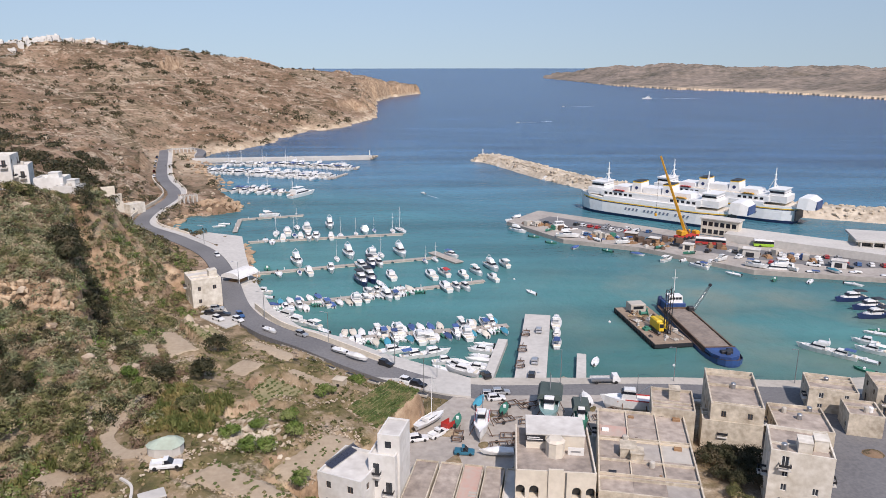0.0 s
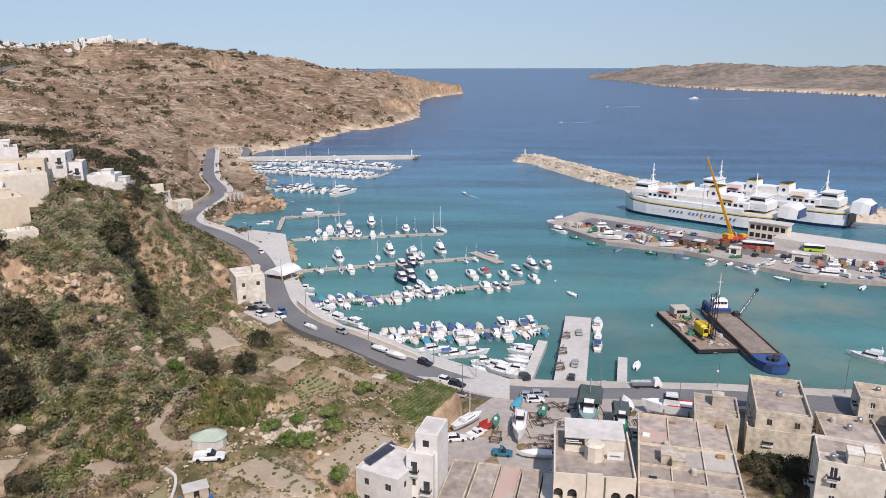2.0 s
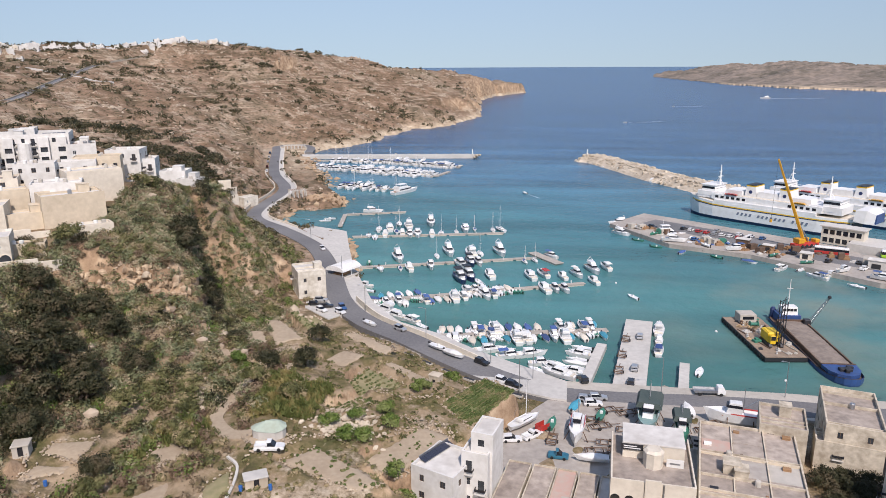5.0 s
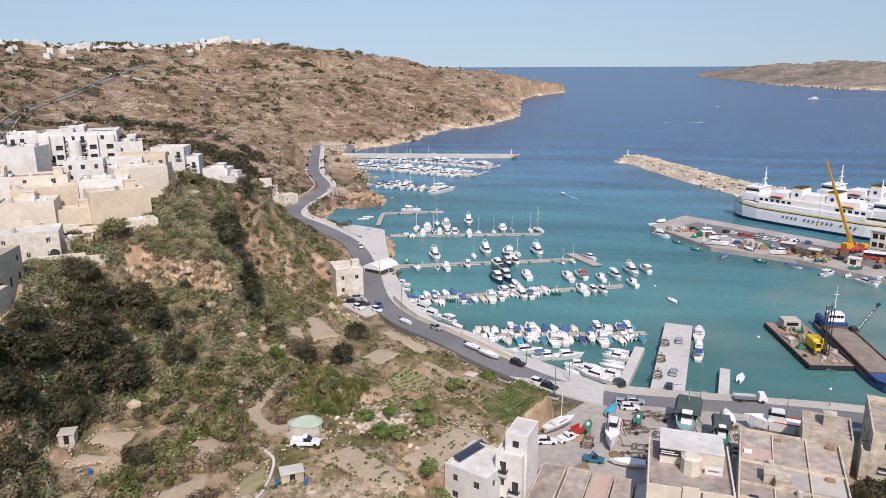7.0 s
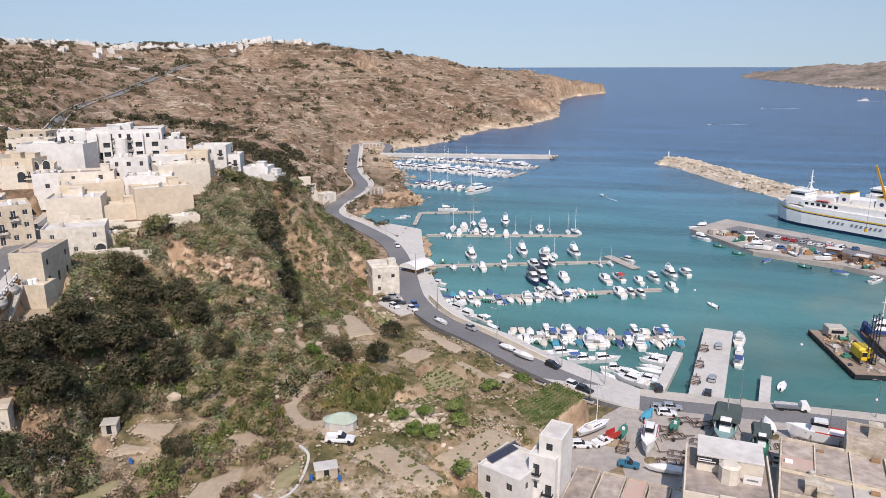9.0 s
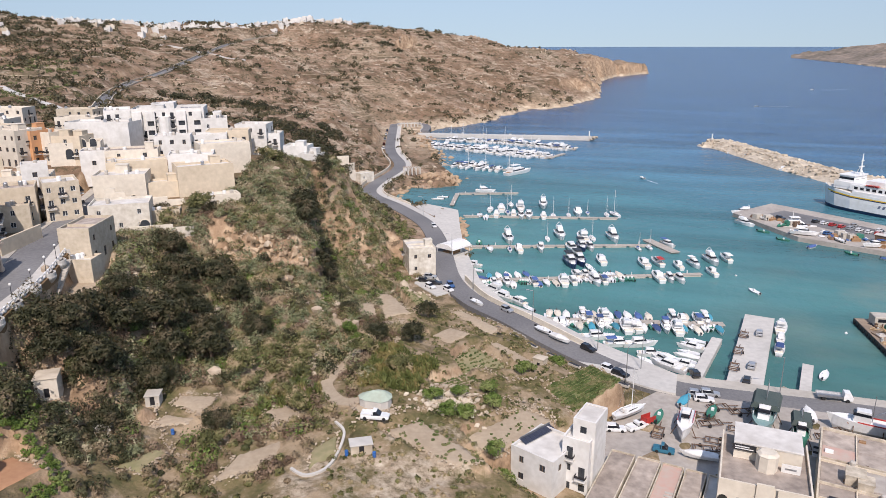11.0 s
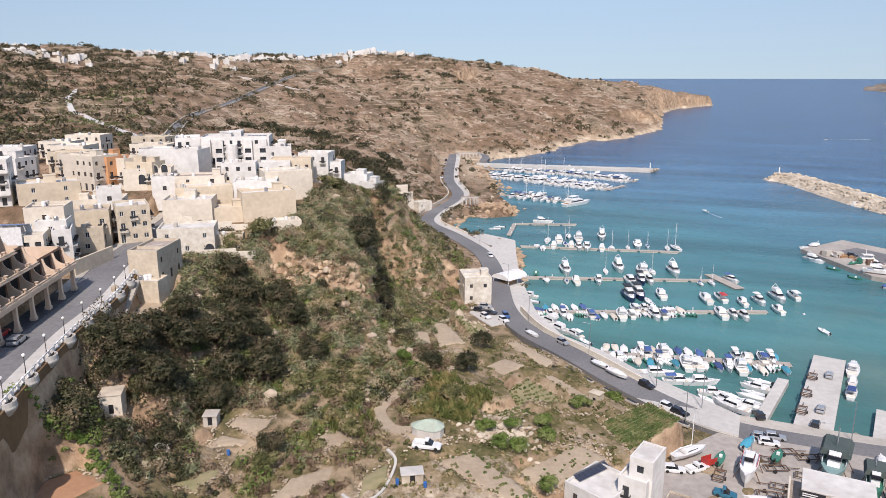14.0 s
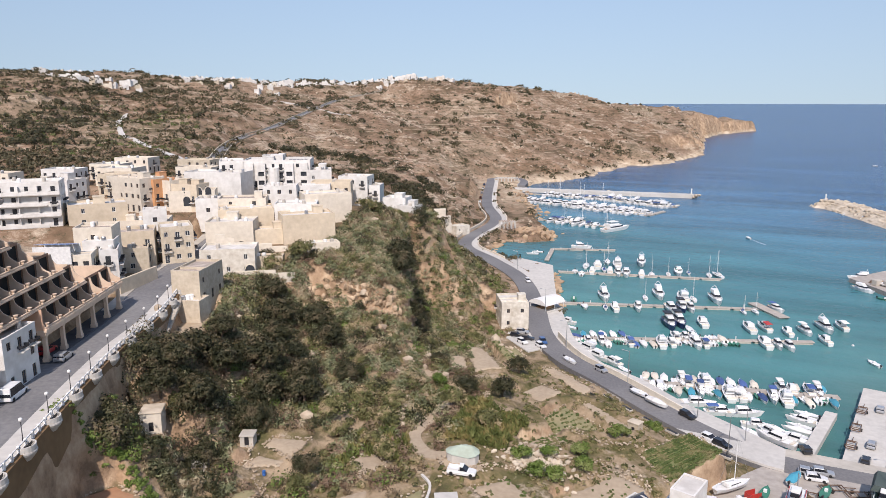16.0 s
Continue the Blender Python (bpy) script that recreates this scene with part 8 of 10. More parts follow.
# ---- small structures in the valley and along the shore ----
def hut(x, y, z, turn, w, d, h, wall, label, roofm):
    ob = thing("hut", label, "hut", "valley huts", pose(x, y, z, 0, 0, turn))
    s = Solid()
    wall_face(s, w, -1, h, [(-0.4, 0.1, 0.4, 1.8)] if w > 2 else [], lambda a, i, u: (a, -d / 2 + i, u), 0.25)
    wall_face(s, d, -1, h, [(-0.3, 1.0, 0.3, 1.6)], lambda a, i, u: (w / 2 - i, a, u), 0.25)
    wall_face(s, w, -1, h, [], lambda a, i, u: (-a, d / 2 - i, u))
    wall_face(s, d, -1, h, [], lambda a, i, u: (-w / 2 + i, -a, u))
    part("wall", s, wall, ob)
    part("roof", Solid().box(-w / 2 - 0.15, -d / 2 - 0.15, h, w / 2 + 0.15, d / 2 + 0.15, h + 0.2, c=0.05), roofm, ob)
    if w > 2:
        part("door", Solid().box(-0.4, -d / 2 + 0.2, 0.1, 0.4, -d / 2 + 0.25, 1.8), DARK, ob)


hut(-92.0, 80.9, 20.2, 35, 3.4, 3.6, 3.4, CREAM, "small limestone hut among dark trees", RUBBLE)
hut(-82.0, 92.8, 13.9, 25, 2.4, 2.4, 1.9, CONCRETE, "grey tool shed on the terrace", CONCRETE)
hut(-83.8, 82.6, 13.4, 30, 2.6, 2.2, 1.6, CONCRETE, "low block shed in the valley", PALECON)
hut(-41.6, 91.0, 12.6, 30, 3.4, 2.2, 1.7, RUBBLE, "pale block shed with blue drums beside it", PALECON)
hut(-21.0, 140.5, 7.0, -20, 2.4, 2.0, 2.6, STONE, "small stone pump house by the gardens", RUBBLE)
hut(-105.5, 108.5, 25.5, 20, 3.0, 2.4, 1.8, STONE, "ruined stone shelter below the steps", RUBBLE)
dr = material("blue_plastic", (0.03, 0.14, 0.42), rough=0.4, bump=0)
for x, y in ((-43.2, 89.0), (-39.0, 90.2), (-73.6, 86.6)):
    ob = thing("drum", "blue plastic water drum", "drum", "blue drums", pose(x, y, gz(x, y)))
    part("shell", Solid().lathe(0, 0, [(0.28, 0), (0.31, 0.3), (0.28, 0.33), (0.31, 0.6), (0.28, 0.63), (0.3, 0.9), (0.2, 0.95)], 10), dr, ob)


def round_shed():
    ob = thing("canvas_shed", "low round shed with pale green tin roof", "shed", "", pose(-44.5, 104.2, 13.9, 0, 0, 10))
    o = [(2.9 * math.cos(a), 2.3 * math.sin(a) * (1.1 if math.cos(a) > 0 else 0.85)) for a in [i * math.pi / 6 for i in range(12)]]
    part("wall", Solid().prism(o, -0.5, 1.3), PALECON, ob)
    part("roof", Solid().loft([[(x * 1.06, y * 1.06, 1.3) for x, y in o], [(x * 0.35 + 0.5, y * 0.12 + 0.3, 2.3) for x, y in o]]), TINROOF, ob)


round_shed()


def shore_cafe():
    ob = thing("shore_cafe", "white domed canopy cafe on the quay", "cafe", "", pose(-67.5, 233.0, 3.0, 0, 0, 65))
    part("platform", Solid().prism([(-5, -3.5), (5, -3.5), (6, 0), (5, 3.5), (-5, 3.5)], -4, 0.3), PALECON, ob)
    s = Solid()
    s.loft([[(x, 4 * math.cos(a), 2.6 + 1.8 * math.sin(a)) for a in [math.pi * i / 10 for i in range(11)]] for x in (-5, -3, 0, 3, 5)])
    part("canopy", s, WHITECOVER, ob)
    for sx in (-4.6, 0, 4.6):
        for sy in (-3.6, 3.6):
            part("post", Solid().rod((sx, sy, 0.3), (sx, sy, 2.7), 0.08), WFRAME, ob)
    part("counter", Solid().box(-4, -1.5, 0.3, 2, 1.5, 1.4, c=0.05), TEAK, ob)


shore_cafe()


def terminal():
    ob = thing("ferry_terminal", "long low terminal building with flat pale roof", "building", "", pose(186, 274, 1.8, 0, 0, -18))
    part("wall", Solid().box(-16, -7, 0, 24, 10, 5.2), STONE, ob)
    part("roof", Solid().box(-17.5, -9.5, 5.2, 25, 11, 6.0, c=0.1), PALECON, ob)
    for i in range(9):
        part("glazing", Solid().box(-15 + i * 4.3, -7.1, 0.4, -11.6 + i * 4.3, -6.98, 4.4), SMOKED, ob)
        part("pillar", Solid().box(-15.8 + i * 4.3, -9.3, 0, -15.3 + i * 4.3, -8.8, 5.2), PALECON, ob)
    g = thing("gatehouse", "flat roofed gatehouse beside the ferry", "building", "", pose(126, 304, 1.8, 0, 0, -38))
    part("wall", Solid().box(-8, -3, 0, 8, 3, 7.2), CREAM, g)
    part("roof", Solid().box(-8.6, -3.6, 7.2, 8.6, 3.6, 7.7, c=0.08), PALECON, g)
    for i in range(6):
        for z in (0.8, 4.2):
            part("window", Solid().box(-7.2 + i * 2.5, -3.06, z, -5.4 + i * 2.5, -2.98, z + 1.9), SMOKED, g)


terminal()
# gear stacked along the ferry quay
GRS = random.Random(14)
for i in range(84):
    t = GRS.random()
    x, y = 42 + t * 104 + GRS.uniform(-2, 2), 326 - t * 70 + GRS.uniform(-2.5, 7) - (9 if 0.2 < t < 0.55 else 0)
    if not bool(inside(np.array([x]), np.array([y]), [(35, 334), (53, 358), (72, 343), (126, 297), (160, 270), (160, 239.5), (117, 250.5), (84, 284.5), (55, 298.5)])[0]):
        continue
    s, h = GRS.uniform(0.6, 1.9), GRS.uniform(0.6, 2.4)
    kind, lab = GRS.choice([("pallet", "covered pallet of goods on the quay"), ("crate", "wooden crates piled on the quay"), ("net_heap", "heap of brown fishing net on the quay"), ("container", "small rusty container on the quay")])
    ob = thing(kind, lab, kind.replace("_", " "), "gear on the ferry quay", pose(x, y, 1.8, 0, 0, GRS.uniform(0, 90)))
    m = {"pallet": GRS.choice([WHITECOVER, BLUECOVER, PALECON]), "crate": TEAK, "net_heap": material("brown_net", (0.22, 0.14, 0.09), (0.3, 0.2, 0.13), 0.95, grain=4) if i == 0 else RUST, "container": GRS.choice([RUST, CONCRETE, GREENCOVER])}[kind]
    if kind == "net_heap":
        sol = Solid().lathe(0, 0, [(s, 0), (s * 0.85, h * 0.25), (s * 0.5, h * 0.42), (s * 0.1, h * 0.5)], 9, 1.2, 0.8)
    elif kind == "container":
        sol = Solid().box(-1.6, -1.1, 0.1, 1.6, 1.1, 2.3, c=0.05)
    else:
        sol = Solid().box(-s, -s * 0.7, 0, s, s * 0.7, h * 0.6, c=0.12).box(-s * 0.6, -s * 0.5, h * 0.6, s * 0.5, s * 0.4, h, c=0.1)
    part({"pallet": "load", "crate": "crate_box", "net_heap": "netting", "container": "shell"}[kind], sol, m, ob)
for x, y, w, d, h, m, l in ((84, 296, 5, 3, 3.2, RUST, "rusty brown workshop shed on the quay"), (92, 289, 4, 3, 2.6, TEAK, "brown wooden store on the quay"), (124, 268, 6, 4, 3.2, PALECON, "pale flat roofed kiosk on the quay"), (103, 279, 4, 3, 2.4, CREAM, "cream kiosk on the quay"), (150, 252, 5, 3, 2.8, WHITE, "white kiosk on the quay")):
    ob = thing("kiosk", l, "kiosk", "sheds on the ferry quay", pose(x, y, 1.8, 0, 0, -30))
    part("wall", Solid().box(-w / 2, -d / 2, 0, w / 2, d / 2, h), m, ob)
    part("roof", Solid().box(-w / 2 - 0.3, -d / 2 - 0.3, h, w / 2 + 0.3, d / 2 + 0.3, h + 0.25, c=0.06), ROOFW, ob)
    part("shutter", Solid().box(-w * 0.3, -d / 2 - 0.05, 0.2, w * 0.2, -d / 2 + 0.02, 2.0), DARK, ob)

QR = random.Random(23)
edge = np.array([(37, 329), (55, 295), (84, 281), (117, 247), (160, 236)], float)
run = np.concatenate([[0], np.cumsum(np.hypot(*np.diff(edge, axis=0).T))])
for i in range(34):
    u = 6 + i * 4.4 + QR.uniform(-1, 1)
    ex, ey = np.interp(u, run, edge[:, 0]), np.interp(u, run, edge[:, 1])
    k = QR.choice(["open", "cruiser", "cruiser", "cover", "open"])
    if i % 3 == 0:
        put_boat(k, ex - 2.6, ey - 3.2, QR.choice([-40, 130, 50]) + QR.uniform(-8, 8), 0, None, QR)
    elif i % 3 == 1:
        put_boat(k, ex + 3.0, ey + 4.5, QR.uniform(0, 360), 2.2, None, QR)
    else:
        park(QR.choice(sorted(CARS)), ex + 9.0, ey + 11.0, 1.83, QR.choice([-40, 50, 140]) + QR.uniform(-6, 6))
# ---- roadside walls, posts and planters ----
def low_wall(name, line, h, w, mat, label):
    l = smooth_line(line, 4)
    a, b = offset_line(l, -w / 2), offset_line(l, w / 2)
    setting(name, Solid().loft([[(*p[:2], p[2] - 2), (*q[:2], q[2] - 2), (*q[:2], q[2] + h), (*p[:2], p[2] + h)] for p, q in zip(a, b)]), mat, label, "wall")


low_wall("road_wall", [p for p in offset_line(HARBOUR_ROAD, -5.0) if -62 < p[0] < -2], 0.75, 0.35, CREAM, "low limestone wall along the gardens")
pl = thing("planter", "dark low planter on the promenade", "planter", "promenade planters")
part("trough", Solid().box(-1.6, -0.45, 0, 1.6, 0.45, 0.5, c=0.08), CONCRETE, pl)
part("soil", Solid().box(-1.45, -0.32, 0.45, 1.45, 0.32, 0.56), DARK, pl)
inner = offset_line(HR, 6.0)
first = True
for i in range(40, len(inner) - 34, 2):
    p, q = inner[i], inner[i + 1]
    if p[0] > 0 or p[1] > 240:
        continue
    m = pose(p[0], p[1], 3.06, 0, 0, math.degrees(math.atan2(q[1] - p[1], q[0] - p[0])))
    if first:
        pl.matrix_basis, first = m, False
    else:
        copy_thing(pl, m)
lp = thing("lamp_post", "tall thin grey lamp post by the coast road", "lamp post", "coast road lamps")
part("pole", Solid().rod((0, 0, 0), (0, 0, 8.5), 0.11, 0.06, 8), STEEL, lp)
part("arm", Solid().rod((0, 0, 8.4), (1.6, 0, 8.8), 0.05), STEEL, lp)
part("lantern", Solid().box(1.3, -0.15, 8.72, 2.0, 0.15, 8.86, c=0.04), STEEL, lp)
lp.matrix_basis = pose(-3.0, 147.5, 2.9, 0, 0, 60)
for x, y, z in ((-10.5, 163, 3.2), (0, 155.5, 2.8), (-29, 177, 3.3), (-50, 194, 3.5), (-66, 226, 3.5), (-95, 281, 3.5), (29, 152.5, 2.6), (56, 153.5, 2.6), (84, 152, 2.6), (112, 157, 2.6)):
    copy_thing(lp, pose(x, y, z, 0, 0, 200))
for x, y in ((37.5, 571.5), (-55, 584)):
    ob = thing("harbour_beacon", "small white harbour light on the mole head", "beacon", "harbour lights", pose(x, y, 2.6 if x < 0 else 4.9))
    part("base", Solid().lathe(0, 0, [(1.0, 0), (1.0, 0.6), (0.5, 0.8)], 10), PALECON, ob)
    part("tower", Solid().lathe(0, 0, [(0.45, 0.7), (0.35, 3.6), (0.5, 3.7), (0.5, 3.9), (0.2, 4.6)], 10), SHIPWHITE, ob)
# boats under way with their wakes
for x, y, a, k, w in ((480, 1640, 188, "yacht", 130), (110, 960, 200, "open", 48), (235, 1330, 195, "open", 60), (-8, 420, 120, "open", 14)):
    put_boat(k, x, y, a, 0.1, 0)
    c, s_ = math.cos(radians(a)), math.sin(radians(a))
    v, f = [], []
    for i in range(13):
        t = i / 12
        hw = (0.6 + 5 * t) * (w / 130) * (1 - 0.6 * t)
        px, py = x - c * (4 + t * w), y - s_ * (4 + t * w) + 0.05 * w * t * t
        v += [(px - s_ * hw, py + c * hw, 0.06), (px + s_ * hw, py - c * hw, 0.06)]
        if i:
            f.append((2 * i - 2, 2 * i - 1, 2 * i + 1, 2 * i))
    setting("wake", Solid().add(v, f), FOAM, "white foam wake behind a boat", "wake")
for x, y in ((28, 244), (52, 200), (61, 168)):
    ob = thing("mooring_buoy", "small white mooring buoy", "buoy", "buoys", pose(x, y, 0))
    part("float", Solid().lathe(0, 0, [(0.1, -0.3), (0.4, -0.05), (0.4, 0.2), (0.1, 0.5)], 8), GEL, ob)
# ---- the far end of the coast road: pavement, walls, loop, pergola ----
far_road = [p for p in HR if p[1] > 232]
setting("coast_pavement", ribbon(far_road, -6.6, -3.6, 0.17, 2.5), PALECON, "pale paved walk along the coast road", "pavement")
setting("coast_parapet", ribbon([p for p in far_road if p[1] > 290], -7.0, -6.6, 0.95, 3.4), CREAM, "low cream parapet between the walk and the shore", "wall")
setting("hillside_wall", ribbon([p for p in far_road if 300 < p[1] < 470], 5.6, 6.1, 1.3, 3.0), CREAM, "limestone wall under the slope", "wall")
LOOP = [(-227, 592, 4.5), (-232, 608, 4.6), (-225, 622, 4.7), (-211, 620, 4.6), (-199, 602, 4.3), (-194, 580, 3.4)]
setting("loop_road", ribbon(smooth_line(LOOP), -3.4, 3.4, 0.09, 2.0), ASPHALT, "asphalt loop at the end of the coast road", "road")
setting("loop_kerb", ribbon(smooth_line(LOOP), 3.4, 3.9, 0.7, 2.4), PALECON, "pale kerb wall of the road loop", "wall")


def pergola(x, y, z, turn, n, length, deep, label):
    ob = thing("pergola", label, "pergola", "shore pergolas", pose(x, y, z, 0, 0, turn))
    for i in range(n):
        for sy in (-deep / 2, deep / 2):
            a = -length / 2 + i * length / (n - 1)
            part("column", Solid().box(a - 0.22, sy - 0.22, -1, a + 0.22, sy + 0.22, 3.0, c=0.04), PALECON, ob)
    for sy in (-deep / 2, deep / 2):
        part("beam", Solid().box(-length / 2 - 0.4, sy - 0.2, 3.0, length / 2 + 0.4, sy + 0.2, 3.4, c=0.04), PALECON, ob)
    for i in range(n * 2):
        a = -length / 2 + i * length / (2 * n - 1)
        part("rafter", Solid().box(a - 0.08, -deep / 2 - 0.6, 3.4, a + 0.08, deep / 2 + 0.6, 3.6), TEAK, ob)


pergola(-134, 377, 4.2, 30, 5, 9.0, 3.4, "pale stone pergola above the shore rocks")
pergola(-212, 596, 4.6, 25, 7, 18.0, 4.0, "long pale stone pergola beside the road loop")
kiosk = house("house", (-150.5, 346.5, 62, 9.0, 6.0, 5.0, 9.0), OLDWHITE, "low white building by the coast road", "", ROOFW, 1, clutter=1)
for x, y, w, turn, h in ((-163, 338, 15, 40, 2.6), (-160, 346, 10, 62, 3.2), (-152, 330, 9, 60, 2.0)):
    tagged(new("terrace_wall", Solid().box(-w / 2, -0.25, -3, w / 2, 0.25, h, c=0.04).mesh("terrace_wall", CREAM)), "cream terrace wall on the slope above the road", "wall").matrix_basis = pose(x, y, gz(x, y), 0, 0, turn)
# ---- the town on the ridge and scattered farmhouses ----
def far_house(w, d, h, mat, label, wide=3):
    s = Solid()
    holes = [(-w / 2 + (i + 0.5) * w / wide - 0.55, z, -w / 2 + (i + 0.5) * w / wide + 0.55, z + 1.5) for i in range(wide) for z in ([1.0, 4.2] if h > 6 else [1.0])]
    wall_face(s, w, -6, h, holes, lambda a, i, u: (a, -d / 2 + i, u), 0.5)
    for x0, y0, x1, y1 in ((-w / 2, -d / 2 + 0.55, w / 2, d / 2), (-w / 2, -d / 2, -w / 2 + 0.01, -d / 2 + 0.55), (w / 2 - 0.01, -d / 2, w / 2, -d / 2 + 0.55)):
        s.box(x0, y0, -6, x1, y1, h)
    s.box(-w / 2, -d / 2 + 0.004, h - 0.4, w / 2, -d / 2 + 0.55, h).box(w * 0.1, -d * 0.1, h, w * 0.35, d * 0.3, h + 2.2)
    return tagged(new("house", s.mesh("house", mat)), label, "house", "houses on the ridge")


RIDGE = [far_house(10, 10, 7, WHITE, "white flat roofed house on the ridge"), far_house(14, 11, 6.5, CREAM, "cream flat roofed house on the ridge", 4), far_house(9, 9, 5.5, STONE, "limestone farmhouse on the ridge", 2), far_house(18, 12, 8.5, WHITE, "large white house block on the ridge", 4)]
RR = random.Random(17)
spots = []
for i in range(230):
    az = RR.uniform(27, 54)
    spots.append((az, RR.uniform(990, 1085), RR.uniform(0.45, 0.75)))
for i in range(50):
    spots.append((RR.uniform(24, 31), RR.uniform(1050, 1100), RR.uniform(0.45, 0.7)))
for i in range(26):
    spots.append((RR.gauss(50.5, 1.6), RR.uniform(690, 760), 0.55))
for i in range(22):
    spots.append((RR.uniform(36.5, 45), RR.uniform(820, 930), 0.6))
seen = set()
town = []
for n, (az, r, k) in enumerate(spots):
    x, y = -math.sin(radians(az)) * r, math.cos(radians(az)) * r
    ob = RR.choice([RIDGE[0], RIDGE[0], RIDGE[3], RIDGE[0], RIDGE[1], RIDGE[2]])
    m = pose(x, y, gz(x, y) - 0.3, 0, 0, az + RR.uniform(-25, 25)) @ Matrix.Diagonal((k, k, k, 1))
    if n < 200 and n % 8:
        town.append((ob.data, m))
    elif ob.name in seen:
        copy_thing(ob, m).matrix_basis = m
    else:
        seen.add(ob.name)
        ob.matrix_basis = m
far_town = Solid()
for me, m in town:
    far_town.add([v.co for v in me.vertices], [tuple(q.vertices) for q in me.polygons], m)
tagged(new("hilltop_town", far_town.mesh("hilltop_town", WHITE)), "white flat roofed houses of the town along the ridge", "town", kind="stuff")


def draped(name, line, w, mat, label, category, lift=0.35):
    """A lane or wall laid over the hillside."""
    l = [p for p in smooth_line([(x, y, 0) for x, y in line], 14)]
    a, b = offset_line(l, -w / 2), offset_line(l, w / 2)
    ra = [(p[0], p[1], gz(p[0], p[1]) + lift) for p in a]
    rb = [(p[0], p[1], gz(p[0], p[1]) + lift) for p in b]
    z = [max(p[2], q[2]) for p, q in zip(ra, rb)]
    for _ in range(12):
        z = [max((z[max(i - 1, 0)] + z[i] + z[min(i + 1, len(z) - 1)]) / 3, z[i] - 0.25) for i in range(len(z))]
    setting(name, Solid().loft([[(p[0], p[1], h), (q[0], q[1], h), (q[0], q[1], h - 3), (p[0], p[1], h - 3)] for p, q, h in zip(ra, rb, z)]), mat, label, category)


hr = smooth_line(HILL_ROAD, 12)
hl, hrr = offset_line(hr, -3.1), offset_line(hr, 3.1)
setting("hill_road", Solid().loft([[(p[0], p[1], p[2] - 0.1), (q[0], q[1], q[2] - 0.1), (q[0], q[1], q[2] - 1.0), (p[0], p[1], p[2] - 1.0)] for p, q in zip(hl, hrr)]), ASPHALT, "grey road climbing the hill to the town", "road")
for d in (-3.6, 3.6):
    a, b = offset_line(hr, d - 0.25), offset_line(hr, d + 0.25)
    setting("hill_road_wall", Solid().loft([[(p[0], p[1], p[2] + 0.75), (q[0], q[1], q[2] + 0.75), (q[0], q[1], q[2] - 1.0), (p[0], p[1], p[2] - 1.0)] for p, q in zip(a, b)]), STONE, "pale dry stone wall beside the hill road", "wall")
draped("farm_track", [(-205, 228), (-241, 246), (-288, 276), (-335, 300), (-366, 317), (-410, 355), (-461, 406)], 3.2, PALECON, "pale farm track between the fields", "track", 0.5)
draped("farm_track_upper", [(-383, 608), (-415, 622), (-451, 629), (-500, 635)], 2.6, PALECON, "pale track across the dry slope", "track", 0.5)
# ---- fields, terrace walls and rocks ----
def field(spec, mat, label, ridge=0.12, pitch=1.1):
    """A furrowed plot between its four corners, laid on its terrace."""
    corners, z = spec
    a, b, c, d = [Vector(p) for p in corners]
    nx, ny = max(4, int((b - a).length)), max(4, int((d - a).length / pitch) * 2)
    rs = random.Random(int(abs(a.x * 31 + a.y)))
    v = []
    for j in range(ny + 1):
        for i in range(nx + 1):
            u, w = i / nx, j / ny
            p = (a * (1 - u) + b * u) * (1 - w) + (d * (1 - u) + c * u) * w
            e = 0.35 if i in (0, nx) or j in (0, ny) else 0.0
            k = 0.35 if e else 0.12
            v.append((p.x + rs.uniform(-k, k), p.y + rs.uniform(-k, k), z + 0.06 + (ridge if j % 2 else 0) + rs.uniform(-.04, .04) - e))
    f = [(j * (nx + 1) + i, j * (nx + 1) + i + 1, (j + 1) * (nx + 1) + i + 1, (j + 1) * (nx + 1) + i) for j in range(ny) for i in range(nx)]
    if (b - a).cross(d - a) < 0:
        f = [q[::-1] for q in f]
    return setting("field", Solid().add(v, f), mat, label, "field", smooth=True)


for k, m, l, r in (("green", CROP, "green and dry crop rows beside the road", 0.17), ("low", SOIL, "ploughed pale soil plot", 0.14), ("lower_soil", SOIL, "bare brown terrace plot", 0.1), ("upper_soil", SOIL, "smooth bare soil plot", 0.05), ("upper_soil_west", SOIL, "small bare soil plot", 0.05),
                   ("middle_soil", SOIL, "small bare soil plot", 0.05), ("west_soil", SOIL, "bare soil plot among scrub", 0.05), ("bean_rows", DRYGRASS, "narrow plot of dry rows", 0.3), ("low_rows", DRYGRASS, "narrow plot of dry rows", 0.3), ("strip", SOIL, "narrow sandy strip below the road", 0.08),
                   ("wedge", SOIL, "wedge of bare soil", 0.05), ("grass", DRYGRASS, "dry grass plot", 0.1), ("upper_grass", SOIL, "dry stubble plot", 0.1), ("vegetables", SOIL, "plot of low vegetables", 0.15), ("terrace", SOIL, "bare valley terrace", 0.05), ("terrace_step", SOIL, "bare valley terrace", 0.05),
                   ("south_terrace", SOIL, "bare valley terrace", 0.05), ("south_step", SOIL, "bare valley terrace", 0.05), ("narrow", DRYGRASS, "rough strip of dry ground in the valley", 0.05), ("red", REDSOIL, "reddish ploughed plot below the wall", 0.05), ("withered", DRYGRASS, "withered plot beside a curved path", 0.05), ("ruin", SOIL, "bare ground with old walls below the stone house", 0.05), ("tent", SOIL, "dusty ground around the shed", 0.05)):
    field(FIELDS[k], m, l, r)
setting("footpath", ribbon(smooth_line(FOOTPATH), -1.5, 1.5, 0.0, 1.2), SOIL, "dusty footpath winding between the terraces", "path")
